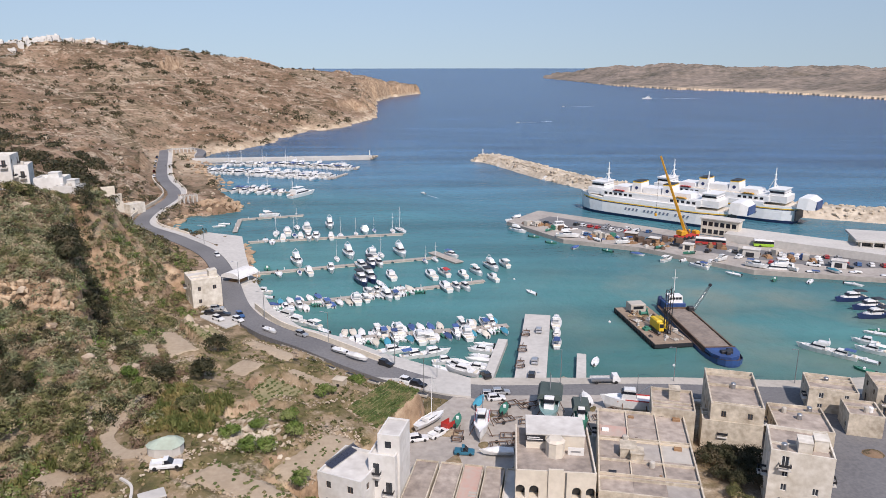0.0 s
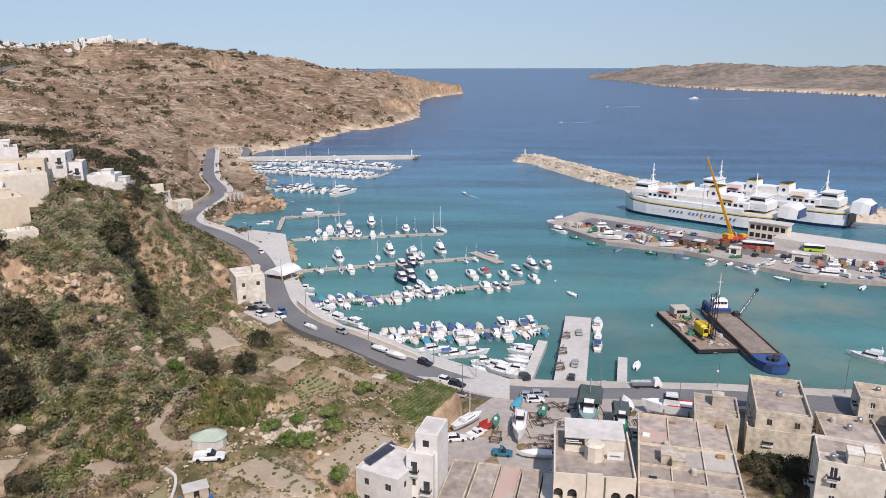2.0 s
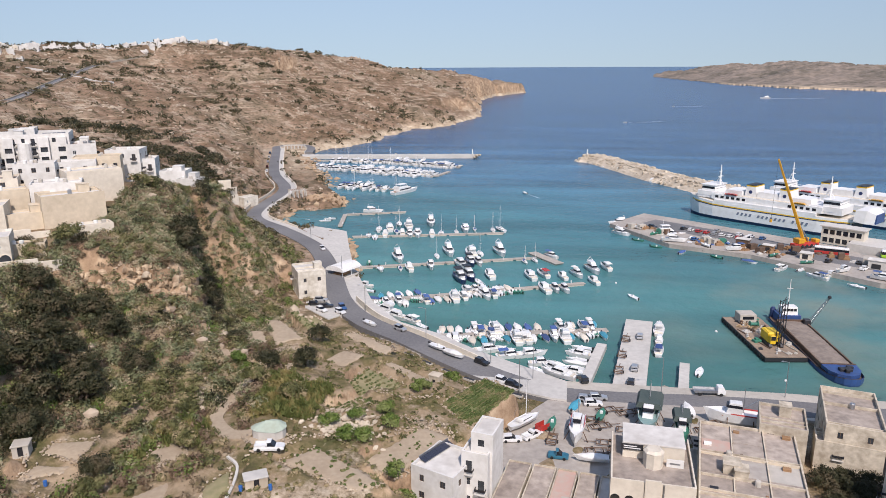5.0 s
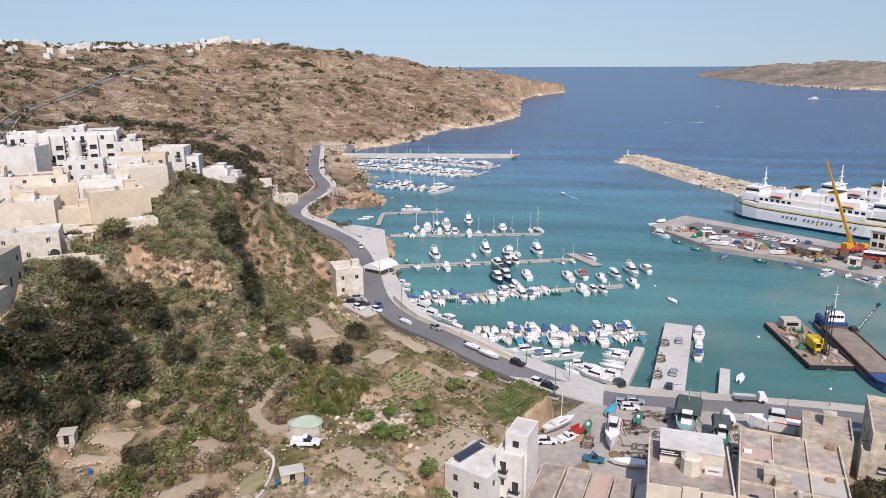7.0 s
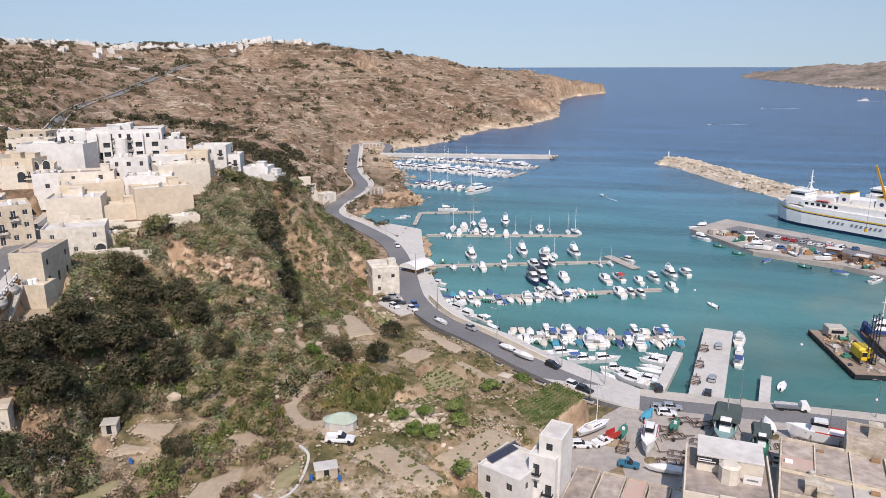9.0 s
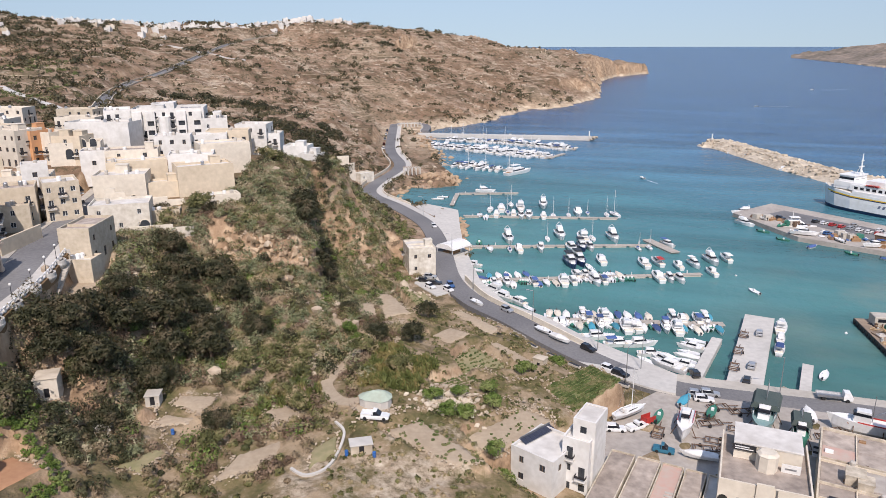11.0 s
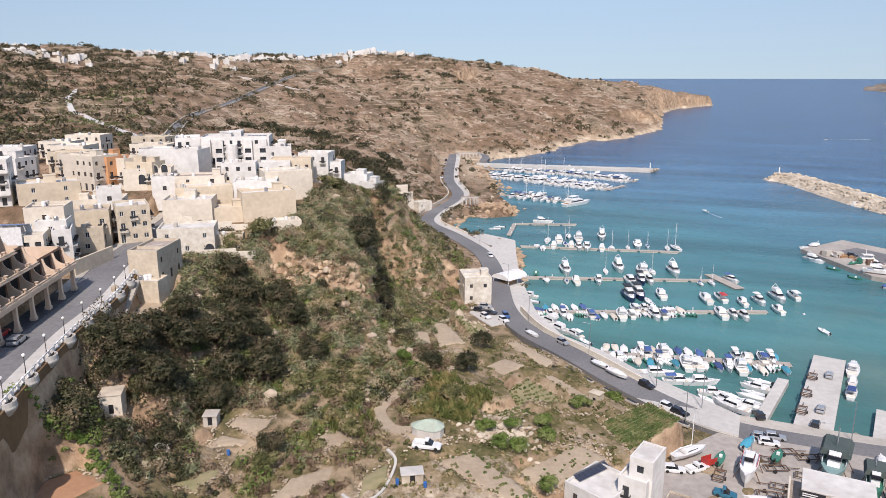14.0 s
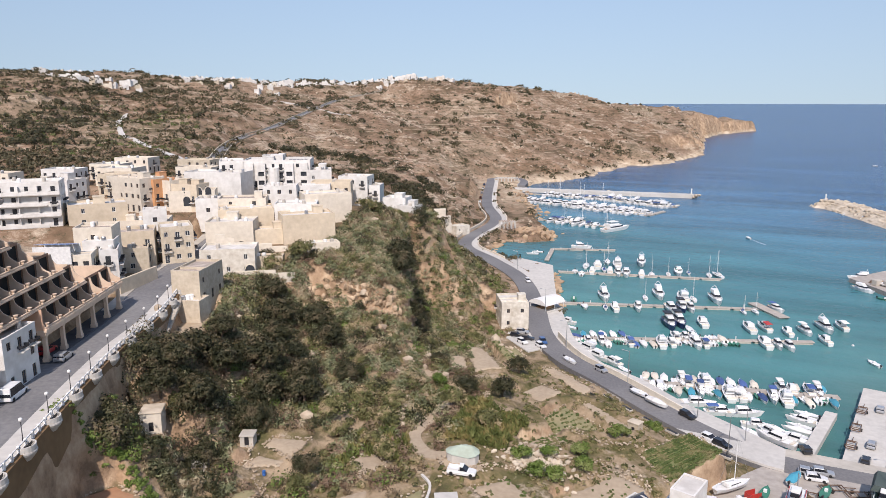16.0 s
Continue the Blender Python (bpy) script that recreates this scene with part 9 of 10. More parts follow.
setting("curved_path", ribbon(smooth_line(CURVED_PATH), -0.22, 0.22, 0.05, 1.0), PALECON, "narrow pale curved garden path", "path")

_ROCKS = np.random.RandomState(8)
_ICO = None


def rock_base():
    bm = bmesh.new()
    bmesh.ops.create_icosphere(bm, subdivisions=1, radius=1.0)
    v = np.array([p.co[:] for p in bm.verts])
    f = np.array([[p.index for p in q.verts] for q in bm.faces])
    bm.free()
    return v, f


RV, RF = rock_base()


def rocks(name, xyz, size, mat, label, category, flat=0.7, parent=None):
    """Many irregular stones as one piece of scenery."""
    n = len(xyz)
    rs = _ROCKS
    size = np.broadcast_to(size, (n,))
    v = RV[None] * (1 + rs.uniform(-.32, .32, (n, len(RV), 1)))
    v = v * (size[:, None, None] * rs.uniform(0.65, 1.25, (n, 1, 3)) * np.array([1, 1, flat]))
    a = rs.uniform(0, 6.28, n)
    c, s = np.cos(a)[:, None], np.sin(a)[:, None]
    v = np.stack([v[..., 0] * c - v[..., 1] * s, v[..., 0] * s + v[..., 1] * c, v[..., 2]], -1) + np.asarray(xyz)[:, None]
    f = (RF[None] + (np.arange(n) * len(RV))[:, None, None]).reshape(-1, 3)
    ob = new(name, raw_mesh(name, v.reshape(-1, 3), f, mat, False))
    if parent:
        ob.parent = parent
    return tagged(ob, label, category, kind="stuff")


def along(line, step, spread, rs):
    out = []
    for a, b in zip(line[:-1], line[1:]):
        L = math.hypot(b[0] - a[0], b[1] - a[1])
        for i in range(max(1, int(L / step))):
            t = (i + rs.uniform(0, 1)) / max(1, int(L / step))
            out.append((a[0] + (b[0] - a[0]) * t + rs.normal(0, spread), a[1] + (b[1] - a[1]) * t + rs.normal(0, spread)))
    return np.array(out)


def on_ground(xy, up=0.0):
    return np.column_stack([xy, ground_height(xy[:, 0], xy[:, 1]) + up])


# dry rubble walls round the plots
pts = []
for corners, z in FIELDS.values():
    for a, b in zip(corners, corners[1:] + corners[:1]):
        if _ROCKS.rand() < 0.75:
            p = along([a, b], 0.16, 0.22, _ROCKS)
            pts.append(np.column_stack([p, np.full(len(p), z) + _ROCKS.uniform(-0.9, 0.35, len(p))]))
for line in ([(-52, 135), (-50, 128), (-57, 124), (-62, 112), (-56, 104)], [(-40, 112), (-30, 116), (-22, 121), (-14, 118)], [(-46, 98), (-38, 106), (-27, 110), (-20, 118)], [(-85, 98), (-78, 88), (-70, 82), (-64, 88)], [(-36, 130), (-26, 128), (-18, 132)],
             [(-88, 150), (-78, 146), (-70, 142)], [(-98, 148), (-88, 140), (-76, 136)], [(-90, 92), (-96, 84), (-88, 80)]):
    p = along(line, 0.22, 0.45, _ROCKS)
    pts.append(on_ground(p, 0.1) + np.column_stack([np.zeros((len(p), 2)), _ROCKS.uniform(-.1, .5, len(p))]))
rocks("rubble_wall", np.concatenate(pts), _ROCKS.uniform(0.10, 0.30, sum(map(len, pts))), HILLROCK, "tumbled dry stone terrace walls", "stone wall")
# rubbish heap and boulders by the shed
p = np.column_stack([_ROCKS.normal(-34, 3.2, 240), _ROCKS.normal(112, 2.6, 240)])
rocks("rubble_heap", on_ground(p, 0.2), _ROCKS.uniform(0.15, 0.7, 240), RUBBLE, "heap of pale rubble and boulders", "rubble")
# breakwater armour
p, zz = [], []
bl = smooth_line(BREAKWATER, 8)
for d, z in ((-11.5, 0.2), (-10, 1.0), (-8.5, 1.8), (-7, 2.8), (-5.5, 3.8), (-4, 4.5), (4.5, 4.4), (6.5, 3.0), (8, 1.8), (10, 0.6)):
    q = along(offset_line(bl, d), 1.5, 0.7, _ROCKS)
    p.append(np.column_stack([q, np.full(len(q), z) + _ROCKS.uniform(-.5, .6, len(q))]))
q = _ROCKS.normal(0, 6, (140, 2)) + (38, 572)
p.append(np.column_stack([q, 4.6 - 0.5 * np.hypot(q[:, 0] - 38, q[:, 1] - 572)]))
p = np.concatenate(p)
rocks("armour_stone", p, _ROCKS.uniform(0.7, 1.7, len(p)), RUBBLE, "tipped armour stones of the breakwater", "stones")
q = along([(-190, 573), (-54, 590), (-50, 585), (-53, 579)], 1.2, 0.9, _ROCKS)
rocks("jetty_stone", np.column_stack([q, _ROCKS.uniform(0.2, 2.4, len(q))]), _ROCKS.uniform(0.6, 1.4, len(q)), RUBBLE, "pale armour stones along the jetty", "stones")
# rocky point below the coast road and the rock shelf further out
q = np.concatenate([np.column_stack([_ROCKS.normal(-119, 5, 90), _ROCKS.normal(381, 6, 90)]), np.column_stack([_ROCKS.normal(-110, 3, 40), _ROCKS.normal(373, 3, 40)]), along([(-124, 322), (-127, 340), (-128, 356), (-118, 360)], 2.0, 1.2, _ROCKS),
                    along([(-186, 560), (-165, 510), (-140, 455), (-133, 425)], 1.5, 4, _ROCKS), along([(-82, 296), (-74, 268), (-66, 244)], 1.2, 1.3, _ROCKS)])
rocks("shore_rock", np.column_stack([q, np.maximum(ground_height(q[:, 0], q[:, 1]), -0.5) + 0.3]), _ROCKS.uniform(0.5, 2.4, len(q)), ROCK, "tawny limestone boulders along the shore", "rocks")
q = np.column_stack([-_ROCKS.uniform(60, 700, 9000), 230 + 1250 * _ROCKS.uniform(0, 1, 9000) ** 1.3])
keep = (waves(q[:, 0], q[:, 1], 130, 41) > 0.05) & inside(q[:, 0], q[:, 1], LAND) & (q[:, 0] > -0.75 * q[:, 1]) & (line_distance(q[:, 0], q[:, 1], HARBOUR_ROAD)[0] > 9)
q = q[keep]
rocks("hill_rock", on_ground(q), _ROCKS.uniform(0.3, 1.5, len(q)) * (0.7 + q[:, 1] / 1100), HILLROCK, "pale limestone outcrops scattered over the hill", "rocks")
q = np.concatenate([along([(-106, 144.5), (-94, 144.3), (-81, 147)], 0.12, 1.1, _ROCKS), along([(-104, 141), (-92, 140), (-82, 142)], 0.4, 1.6, _ROCKS)])
rocks("spur_rock", on_ground(q, 0.0), _ROCKS.uniform(0.3, 1.1, len(q)), SPURROCK, "orange tinted limestone blocks of the spur", "rocks", 1.0)


q = np.column_stack([_ROCKS.uniform(-112, -58, 900), _ROCKS.uniform(100, 190, 900)])
q = q[(waves(q[:, 0], q[:, 1], 26, 71) > 0.32)][:110]
rocks("valley_rock", on_ground(q, 0.5), _ROCKS.uniform(0.4, 1.3, len(q)), HILLROCK, "pale limestone outcrops among the scrub", "rocks", 0.9)


# ---- plants ----
PLANT = np.random.RandomState(21)


def tufts(centres, rx, rz, count, leaf, flatness=0.24, shell=0.72, upright=0.0):
    """Leafy masses: count small leaf blades round each centre, on an uneven ball of half width rx and height rz."""
    n = len(centres)
    rs = PLANT
    d = rs.normal(0, 1, (n, count, 3))
    d[..., 2] = np.abs(d[..., 2]) * 1.1 - 0.25
    d /= np.linalg.norm(d, axis=-1, keepdims=True)
    lump = 1 + 0.28 * np.sin(d[..., :1] * 5 + rs.uniform(0, 6, (n, 1, 1))) * np.cos(d[..., 1:2] * 4 + rs.uniform(0, 6, (n, 1, 1))) + 0.15 * np.sin(d[..., 2:] * 9 + rs.uniform(0, 6, (n, 1, 1)))
    rho = (shell + (1.05 - shell) * rs.uniform(0, 1, (n, count, 1)) ** 0.7) * lump
    size = np.stack([np.broadcast_to(rx, (n,)), np.broadcast_to(rx, (n,)), np.broadcast_to(rz, (n,))], -1)[:, None]
    c = np.asarray(centres)[:, None] + d * rho * size
    c[..., 2] += np.broadcast_to(rz, (n,))[:, None] * 0.35
    nrm = d * 0.8 + rs.normal(0, flatness, d.shape)
    nrm /= np.linalg.norm(nrm, axis=-1, keepdims=True)
    a = np.cross(nrm, rs.normal(0, 1, d.shape))
    a = a * (1 - upright) + np.array([0, 0, 1.0]) * upright
    a /= np.linalg.norm(a, axis=-1, keepdims=True)
    b = np.cross(nrm, a)
    s = np.broadcast_to(leaf, (n,))[:, None, None] * rs.uniform(0.6, 1.4, (n, count, 1))
    k = 1 + 1.2 * upright
    tri = np.stack([c - a * s * 0.6 * k - b * s * 0.5, c - a * s * 0.6 * k + b * s * 0.5, c + a * s * k], 2)
    return tri.reshape(-1, 3)


def plant_mass(name, tris, mat, label, category):
    v = np.concatenate(tris) if isinstance(tris, list) else tris
    ob = new(name, raw_mesh(name, v, np.arange(len(v)).reshape(-1, 3), mat, False))
    return tagged(ob, label, category, kind="stuff")


# bare ground before the hut, under the old stone house, round the soil plots
CLEARINGS = [[(-94, 78), (-94.5, 84), (-90, 83), (-86, 79.5), (-87, 75)], [(-108, 93), (-108, 107), (-100, 110), (-95, 103), (-95, 96), (-99, 90)], [(-88, 57), (-85, 68), (-79, 69), (-70, 62), (-74, 50)], [(-80, 84), (-80.5, 98), (-72, 100.5), (-68, 96), (-69, 88), (-74, 82)]]


def free(x, y, margin=0.5):
    """True where no plot, house or road lies."""
    ok = (line_distance(x, y, HARBOUR_ROAD)[0] > 5.5) & (line_distance(x, y, UPPER_ROAD)[0] > 7.5) & inside(x, y, LAND)
    for px, py, hl, hw, turn, _, _ in PLOTS:
        c, s = math.cos(radians(turn)), math.sin(radians(turn))
        u, w = (x - px) * c + (y - py) * s, -(x - px) * s + (y - py) * c
        ok &= ~((np.abs(u) < hl + margin) & (np.abs(w) < hw + margin))
    for corners, _ in FIELDS.values():
        ok &= ~inside(x, y, corners)
    for corners in CLEARINGS:
        ok &= ~inside(x, y, corners)
    return ok & (line_distance(x, y, FOOTPATH)[0] > 1.6)


def gentle(c, most=1.25):
    """True where the ground is not a bare rock face."""
    x, y = c[:, 0], c[:, 1]
    return np.hypot(ground_height(x + 0.7, y) - ground_height(x - 0.7, y), ground_height(x, y + 0.7) - ground_height(x, y - 0.7)) / 1.4 < most


def scatter(n, box, test):
    x, y = PLANT.uniform(box[0], box[2], n), PLANT.uniform(box[1], box[3], n)
    k = free(x, y) & test(x, y)
    return on_ground(np.column_stack([x[k], y[k]]))


VALLEY = [(-80, 40), (-92, 66), (-108, 96), (-118, 116), (-112, 130), (-100, 146), (-92, 160), (-88, 196), (-72, 184), (-64, 168), (-54, 146), (-50, 120), (-50, 90), (-42, 60)]
SPUR = [(-112, 112), (-122, 128), (-116, 140), (-110, 152), (-112, 186), (-103, 192), (-92, 173), (-80, 149), (-90, 140), (-104, 130)]
SLOPE = [(-95, 188), (-82, 190), (-68, 196), (-72, 215), (-82, 240), (-98, 268), (-130, 292), (-160, 300), (-150, 240), (-118, 215)]
in_valley, in_spur, in_slope = (lambda x, y: inside(x, y, VALLEY)), (lambda x, y: inside(x, y, SPUR)), (lambda x, y: inside(x, y, SLOPE))
c = scatter(1700, (-120, 40, -40, 200), in_valley)
r = PLANT.uniform(0.6, 2.2, len(c)) * np.where((c[:, 0] > -86) & (c[:, 1] < 112), 0.75, 1)
deep = (c[:, 0] < -0.35 * c[:, 1] - 42 + 6 * waves(c[:, 0], c[:, 1], 20, 61)) & (c[:, 1] < 138)
plant_mass("valley_thicket", [tufts(c[deep], r[deep], r[deep] * 0.9, 150, 0.27)], LEAF_DEEP, "dense dark thicket in the valley bottom", "bushes")
c, r = c[~deep], r[~deep] * 0.85
keep = PLANT.uniform(0, 1, len(c)) < 0.75
c, r = c[keep], r[keep]
plant_mass("maquis", [tufts(c, r, r * 0.8, 150, 0.25)], LEAF_MAQUIS, "olive green maquis bushes on the terraces", "bushes")
c = scatter(1300, (-130, 90, -60, 200), lambda x, y: in_valley(x, y) | in_spur(x, y))
r = PLANT.uniform(0.7, 1.8, len(c)) * np.where((c[:, 0] > -86) & (c[:, 1] < 112), 0.75, 1)
plant_mass("prickly_pear", [tufts(c, r, r * 0.9, 110, 0.28, 0.6)], LEAF_CACTUS, "grey green prickly pear thickets", "cactus")
c = scatter(3600, (-130, 116, -84, 190), in_spur)
c = c[gentle(c, 3.2)]
r = PLANT.uniform(0.6, 1.9, len(c))
c = c[line_distance(c[:, 0], c[:, 1], [(-104, 145.5), (-94, 145), (-82, 147)])[0] > 2.4]
r = r[:len(c)]
plant_mass("spur_scrub", [tufts(c[::2], r[::2], r[::2] * 0.8, 110, 0.29, 0.5)], LEAF_CACTUS, "grey green cactus and scrub on the spur", "bushes")
plant_mass("spur_bush", [tufts(c[1::4], r[1::4], r[1::4] * 0.75, 100, 0.25)], LEAF_MAQUIS, "olive green bushes on the rocky spur", "bushes")
plant_mass("spur_dry_scrub", [tufts(c[3::4], r[3::4], r[3::4] * 0.7, 100, 0.25)], LEAF_DRY, "dry brown cushions of scrub on the spur", "bushes")
c = np.concatenate([scatter(1300, (-135, 60, -45, 240), lambda x, y: in_valley(x, y) | in_spur(x, y) | in_slope(x, y)), scatter(1400, (-130, 116, -84, 200), in_spur)])
r = PLANT.uniform(0.5, 1.4, len(c))
plant_mass("dry_scrub", [tufts(c, r, r * 0.7, 60, 0.28)], LEAF_DRY, "dry reddish brown scrub", "bushes")
c = scatter(1300, (-165, 185, -66, 305), in_slope)
r = PLANT.uniform(0.5, 2.4, len(c)) * PLANT.uniform(0.5, 1, len(c))
plant_mass("slope_bush", [tufts(c, r, r * 0.7, 60, 0.4)], LEAF_MAQUIS, "green bushes on the slope above the coast road", "bushes")
BANK = [(-114, 190), (-95, 184), (-82, 198), (-88, 226), (-108, 234), (-124, 224), (-120, 205)]
c = scatter(1500, (-126, 184, -80, 236), lambda x, y: inside(x, y, BANK))
c = c[waves(c[:, 0], c[:, 1], 14, 81) > -0.35]
r = PLANT.uniform(0.5, 1.8, len(c))
plant_mass("bank_scrub", [tufts(c[::2], r[::2], r[::2] * 0.75, 80, 0.28)], LEAF_MAQUIS, "olive scrub on the bank below the white houses", "bushes")
plant_mass("bank_cactus", [tufts(c[1::2], r[1::2], r[1::2] * 0.75, 80, 0.28)], LEAF_CACTUS, "grey green cactus and dry scrub on the bank", "cactus")
c = scatter(2600, (-70, 60, 0, 175), lambda x, y: (x > -0.6 * y + 5) & (x < -0.05 * y))
r = PLANT.uniform(0.2, 0.8, len(c)) ** 1.3
plant_mass("garden_weeds", [tufts(c, r, r * 0.6, 40, 0.24)], LEAF_MAQUIS, "weeds and low bushes between the garden plots", "plants")
c = np.concatenate([scatter(150, (-52, 112, -40, 126), lambda x, y: True), scatter(40, (-66, 96, -56, 112), lambda x, y: True)])
plant_mass("giant_cane", [tufts(c, 0.8, 1.5, 80, 0.4, 0.9, 0.3, 0.6)], LEAF_CANE, "yellow green giant cane by the shed", "reeds")
c = np.concatenate([scatter(70, (-112, 80, -50, 180), in_valley), scatter(30, (-100, 185, -70, 230), in_slope), scatter(26, (-96, 62, -84, 84), lambda x, y: True)])
r = PLANT.uniform(0.9, 2.3, len(c))
plant_mass("bright_bush", [tufts(c, r, r * 0.75, 170, 0.25)], LEAF_BRIGHT, "fresh green bushes among the scrub", "bushes")
c = scatter(330, (-116, 80, -50, 190), lambda x, y: in_valley(x, y) | in_spur(x, y))
r = PLANT.uniform(0.8, 1.9, len(c))
plant_mass("russet_bush", [tufts(c, r, r * 0.8, 150, 0.24)], LEAF_RUSSET, "russet brown withering bushes", "bushes")
# tall rounded bushes that stand out of the scrub, each with its own shade
c = scatter(560, (-120, 40, -40, 200), lambda x, y: (in_valley(x, y) | in_spur(x, y)) & ~((x > -86) & (y < 112)))
r = PLANT.uniform(1.1, 2.6, len(c))
deep = c[:, 0] < -0.35 * c[:, 1] - 36 + 6 * waves(c[:, 0], c[:, 1], 20, 61)
kind = PLANT.uniform(0, 1, len(c))
for name, k, mat, label in (("dark_bush", deep & (kind < 0.35) | ~deep & (kind < 0.14), LEAF_DARK, "tall dark lentisk and carob bushes"), ("grey_bush", deep & (kind > 0.85) | ~deep & (kind > 0.72), LEAF_CACTUS, "tall grey green prickly pear clumps"),
                            ("olive_bush", deep & (kind > 0.4) & (kind < 0.8) | ~deep & (kind > 0.2) & (kind < 0.62), LEAF_MAQUIS, "tall olive green bushes")):
    plant_mass(name, [tufts(c[k], r[k], r[k] * 0.95, 330, 0.27, 0.4, 0.7)], mat, label, "bushes")
# ivy and carobs against the retaining wall, and dark leaves for the cliff's shadow in the gully
q = np.concatenate([along([(-74, 150), (-80, 160), (-86, 172), (-92, 184), (-101, 200), (-108, 212)], 0.5, 1.3, PLANT), along([(-78, 156), (-84, 168), (-91, 181)], 0.4, 0.8, PLANT)])
r = PLANT.uniform(0.8, 2.0, len(q))
plant_mass("gully_thicket", [tufts(on_ground(q), r, r * 1.1, 150, 0.27)], LEAF_DARK, "dark thicket added to deepen the shadow in the gully under the cliff", "bushes")
q = offset_line(UR, 9.4)
q = along([p[:2] for p in q if 66 < p[1] < 106], 0.8, 1.2, PLANT)
q = q[free(q[:, 0], q[:, 1])]
r = PLANT.uniform(1.4, 2.8, len(q))
plant_mass("wall_thicket", [tufts(on_ground(q, 0.6), r, r * 1.3, 300, 0.27)], LEAF_DEEP, "tall dark thicket against the retaining wall", "bushes")
DELL = [(-99, 70), (-101, 84), (-99, 92), (-92, 99), (-83, 103), (-80.5, 99), (-83, 90), (-87, 85.5), (-95, 85.5), (-95, 77), (-90, 72), (-93, 66)]
x, y = PLANT.uniform(-102, -80, 900), PLANT.uniform(64, 104, 900)
k = inside(x, y, DELL) & free(x, y)
c = on_ground(np.column_stack([x[k], y[k]]))
r = PLANT.uniform(0.9, 2.1, len(c))
plant_mass("dell_thicket", [tufts(c[::3], r[::3], r[::3] * 1.1, 200, 0.26)], LEAF_DARK, "dark carob thicket round the limestone hut", "bushes")
plant_mass("dell_bush", [tufts(c[1::3], r[1::3], r[1::3], 180, 0.26)], LEAF_DEEP, "dense dark olive bushes round the hut", "bushes")
c = scatter(420, (-94, 66, -72, 92), lambda x, y: inside(x, y, [(-94, 66), (-86, 70), (-78, 70.5), (-73, 78), (-79, 85), (-84, 92), (-88, 84), (-86, 74), (-92, 73)]))
r = PLANT.uniform(0.7, 1.7, len(c))
plant_mass("slope_thicket", [tufts(c[::2], r[::2], r[::2] * 0.9, 170, 0.26)], LEAF_DEEP, "dark bushes on the slope below the hut", "bushes")
plant_mass("slope_cactus", [tufts(c[1::4], r[1::4], r[1::4] * 0.8, 150, 0.27)], LEAF_CACTUS, "grey green prickly pears on the slope below the hut", "cactus")
q = along([(-89, 60), (-85.6, 68.4), (-77, 67.4), (-73.5, 58)], 0.22, 0.7, PLANT)
plant_mass("plot_edge_crop", [tufts(on_ground(q), 0.5, 0.4, 50, 0.22)], LEAF_BRIGHT, "fresh green crop round the red plot", "crops")
GULLY = [(-75, 145), (-91, 174), (-104, 195), (-112, 213), (-96, 214), (-84, 194), (-72, 172), (-66, 152)]
c = scatter(900, (-114, 144, -64, 216), lambda x, y: inside(x, y, GULLY))
r = PLANT.uniform(0.6, 1.7, len(c))
plant_mass("gully_scrub", [tufts(c[::2], r[::2], r[::2] * 0.8, 110, 0.27)], LEAF_MAQUIS, "olive green scrub on the slope below the cliff", "bushes")
plant_mass("gully_cactus", [tufts(c[1::2], r[1::2], r[1::2] * 0.8, 110, 0.27)], LEAF_CACTUS, "grey green cactus on the slope below the cliff", "cactus")
# crop rows
rows = []
for spec, n, mat_r in ((FIELDS["green"], 1100, 0.3), (FIELDS["vegetables"], 110, 0.4), (FIELDS["grass"], 160, 0.22), (FIELDS["low"], 30, 0.2), (FIELDS["lower_soil"], 40, 0.3), (FIELDS["bean_rows"], 60, 0.3)):
    a, b, c, d = [np.array(p) for p in spec[0]]
    lines = max(3, round(np.hypot(*(d - a)) / 1.1))
    u, w = PLANT.uniform(0.03, 0.97, (n, 1)), (np.floor(PLANT.uniform(0, lines, (n, 1))) + 0.5 + PLANT.normal(0, 0.1, (n, 1))) / lines
    q = (a * (1 - u) + b * u) * (1 - w) + (d * (1 - u) + c * u) * w
    rows.append(tufts(np.column_stack([q, np.full(n, spec[1])]), mat_r, 0.25, 30, 0.2))
plant_mass("crop", rows, LEAF_CROP, "low green crops in rows", "crops")
# the hill: scattered dark scrub, thicker in the gullies and behind the town
x, y = -PLANT.uniform(0, 1000, 52000), 180 + 1500 * PLANT.uniform(0, 1, 52000) ** 1.6
k = inside(x, y, LAND) & free(x, y, 1.5) & (np.hypot(x, y) > 235)
x, y = x[k], y[k]
dens = 0.1 + 0.8 * smooth_step(waves(x, y, 90, 51) * 1.8 - 0.35) + 0.5 * (np.hypot(x + 170, y - 330) < 60) + 0.35 * (x < -0.85 * y) - 0.5 * (y > 950) * (x > -360)
k = PLANT.uniform(0, 1, len(x)) < dens
c = on_ground(np.column_stack([x[k], y[k]]))
r = PLANT.uniform(0.4, 1.0, len(c)) ** 2 * 2.6 * (0.8 + np.hypot(c[:, 0], c[:, 1]) / 900)
near = np.hypot(c[:, 0], c[:, 1]) < 420
plant_mass("hill_scrub", [tufts(c[~near], r[~near], r[~near] * 0.6, 16, r[~near] * 0.42), tufts(c[near], r[near], r[near] * 0.65, 44, r[near] * 0.3)], LEAF_HILL, "dark scrub scattered over the dry hillside", "bushes")
x, y = -PLANT.uniform(60, 1100, 500), PLANT.uniform(250, 1500, 500)
k = inside(x, y, LAND) & free(x, y, 2) & (np.hypot(x, y) > 280) & (waves(x, y, 210, 52) > 0.15)
c = on_ground(np.column_stack([x[k], y[k]]))
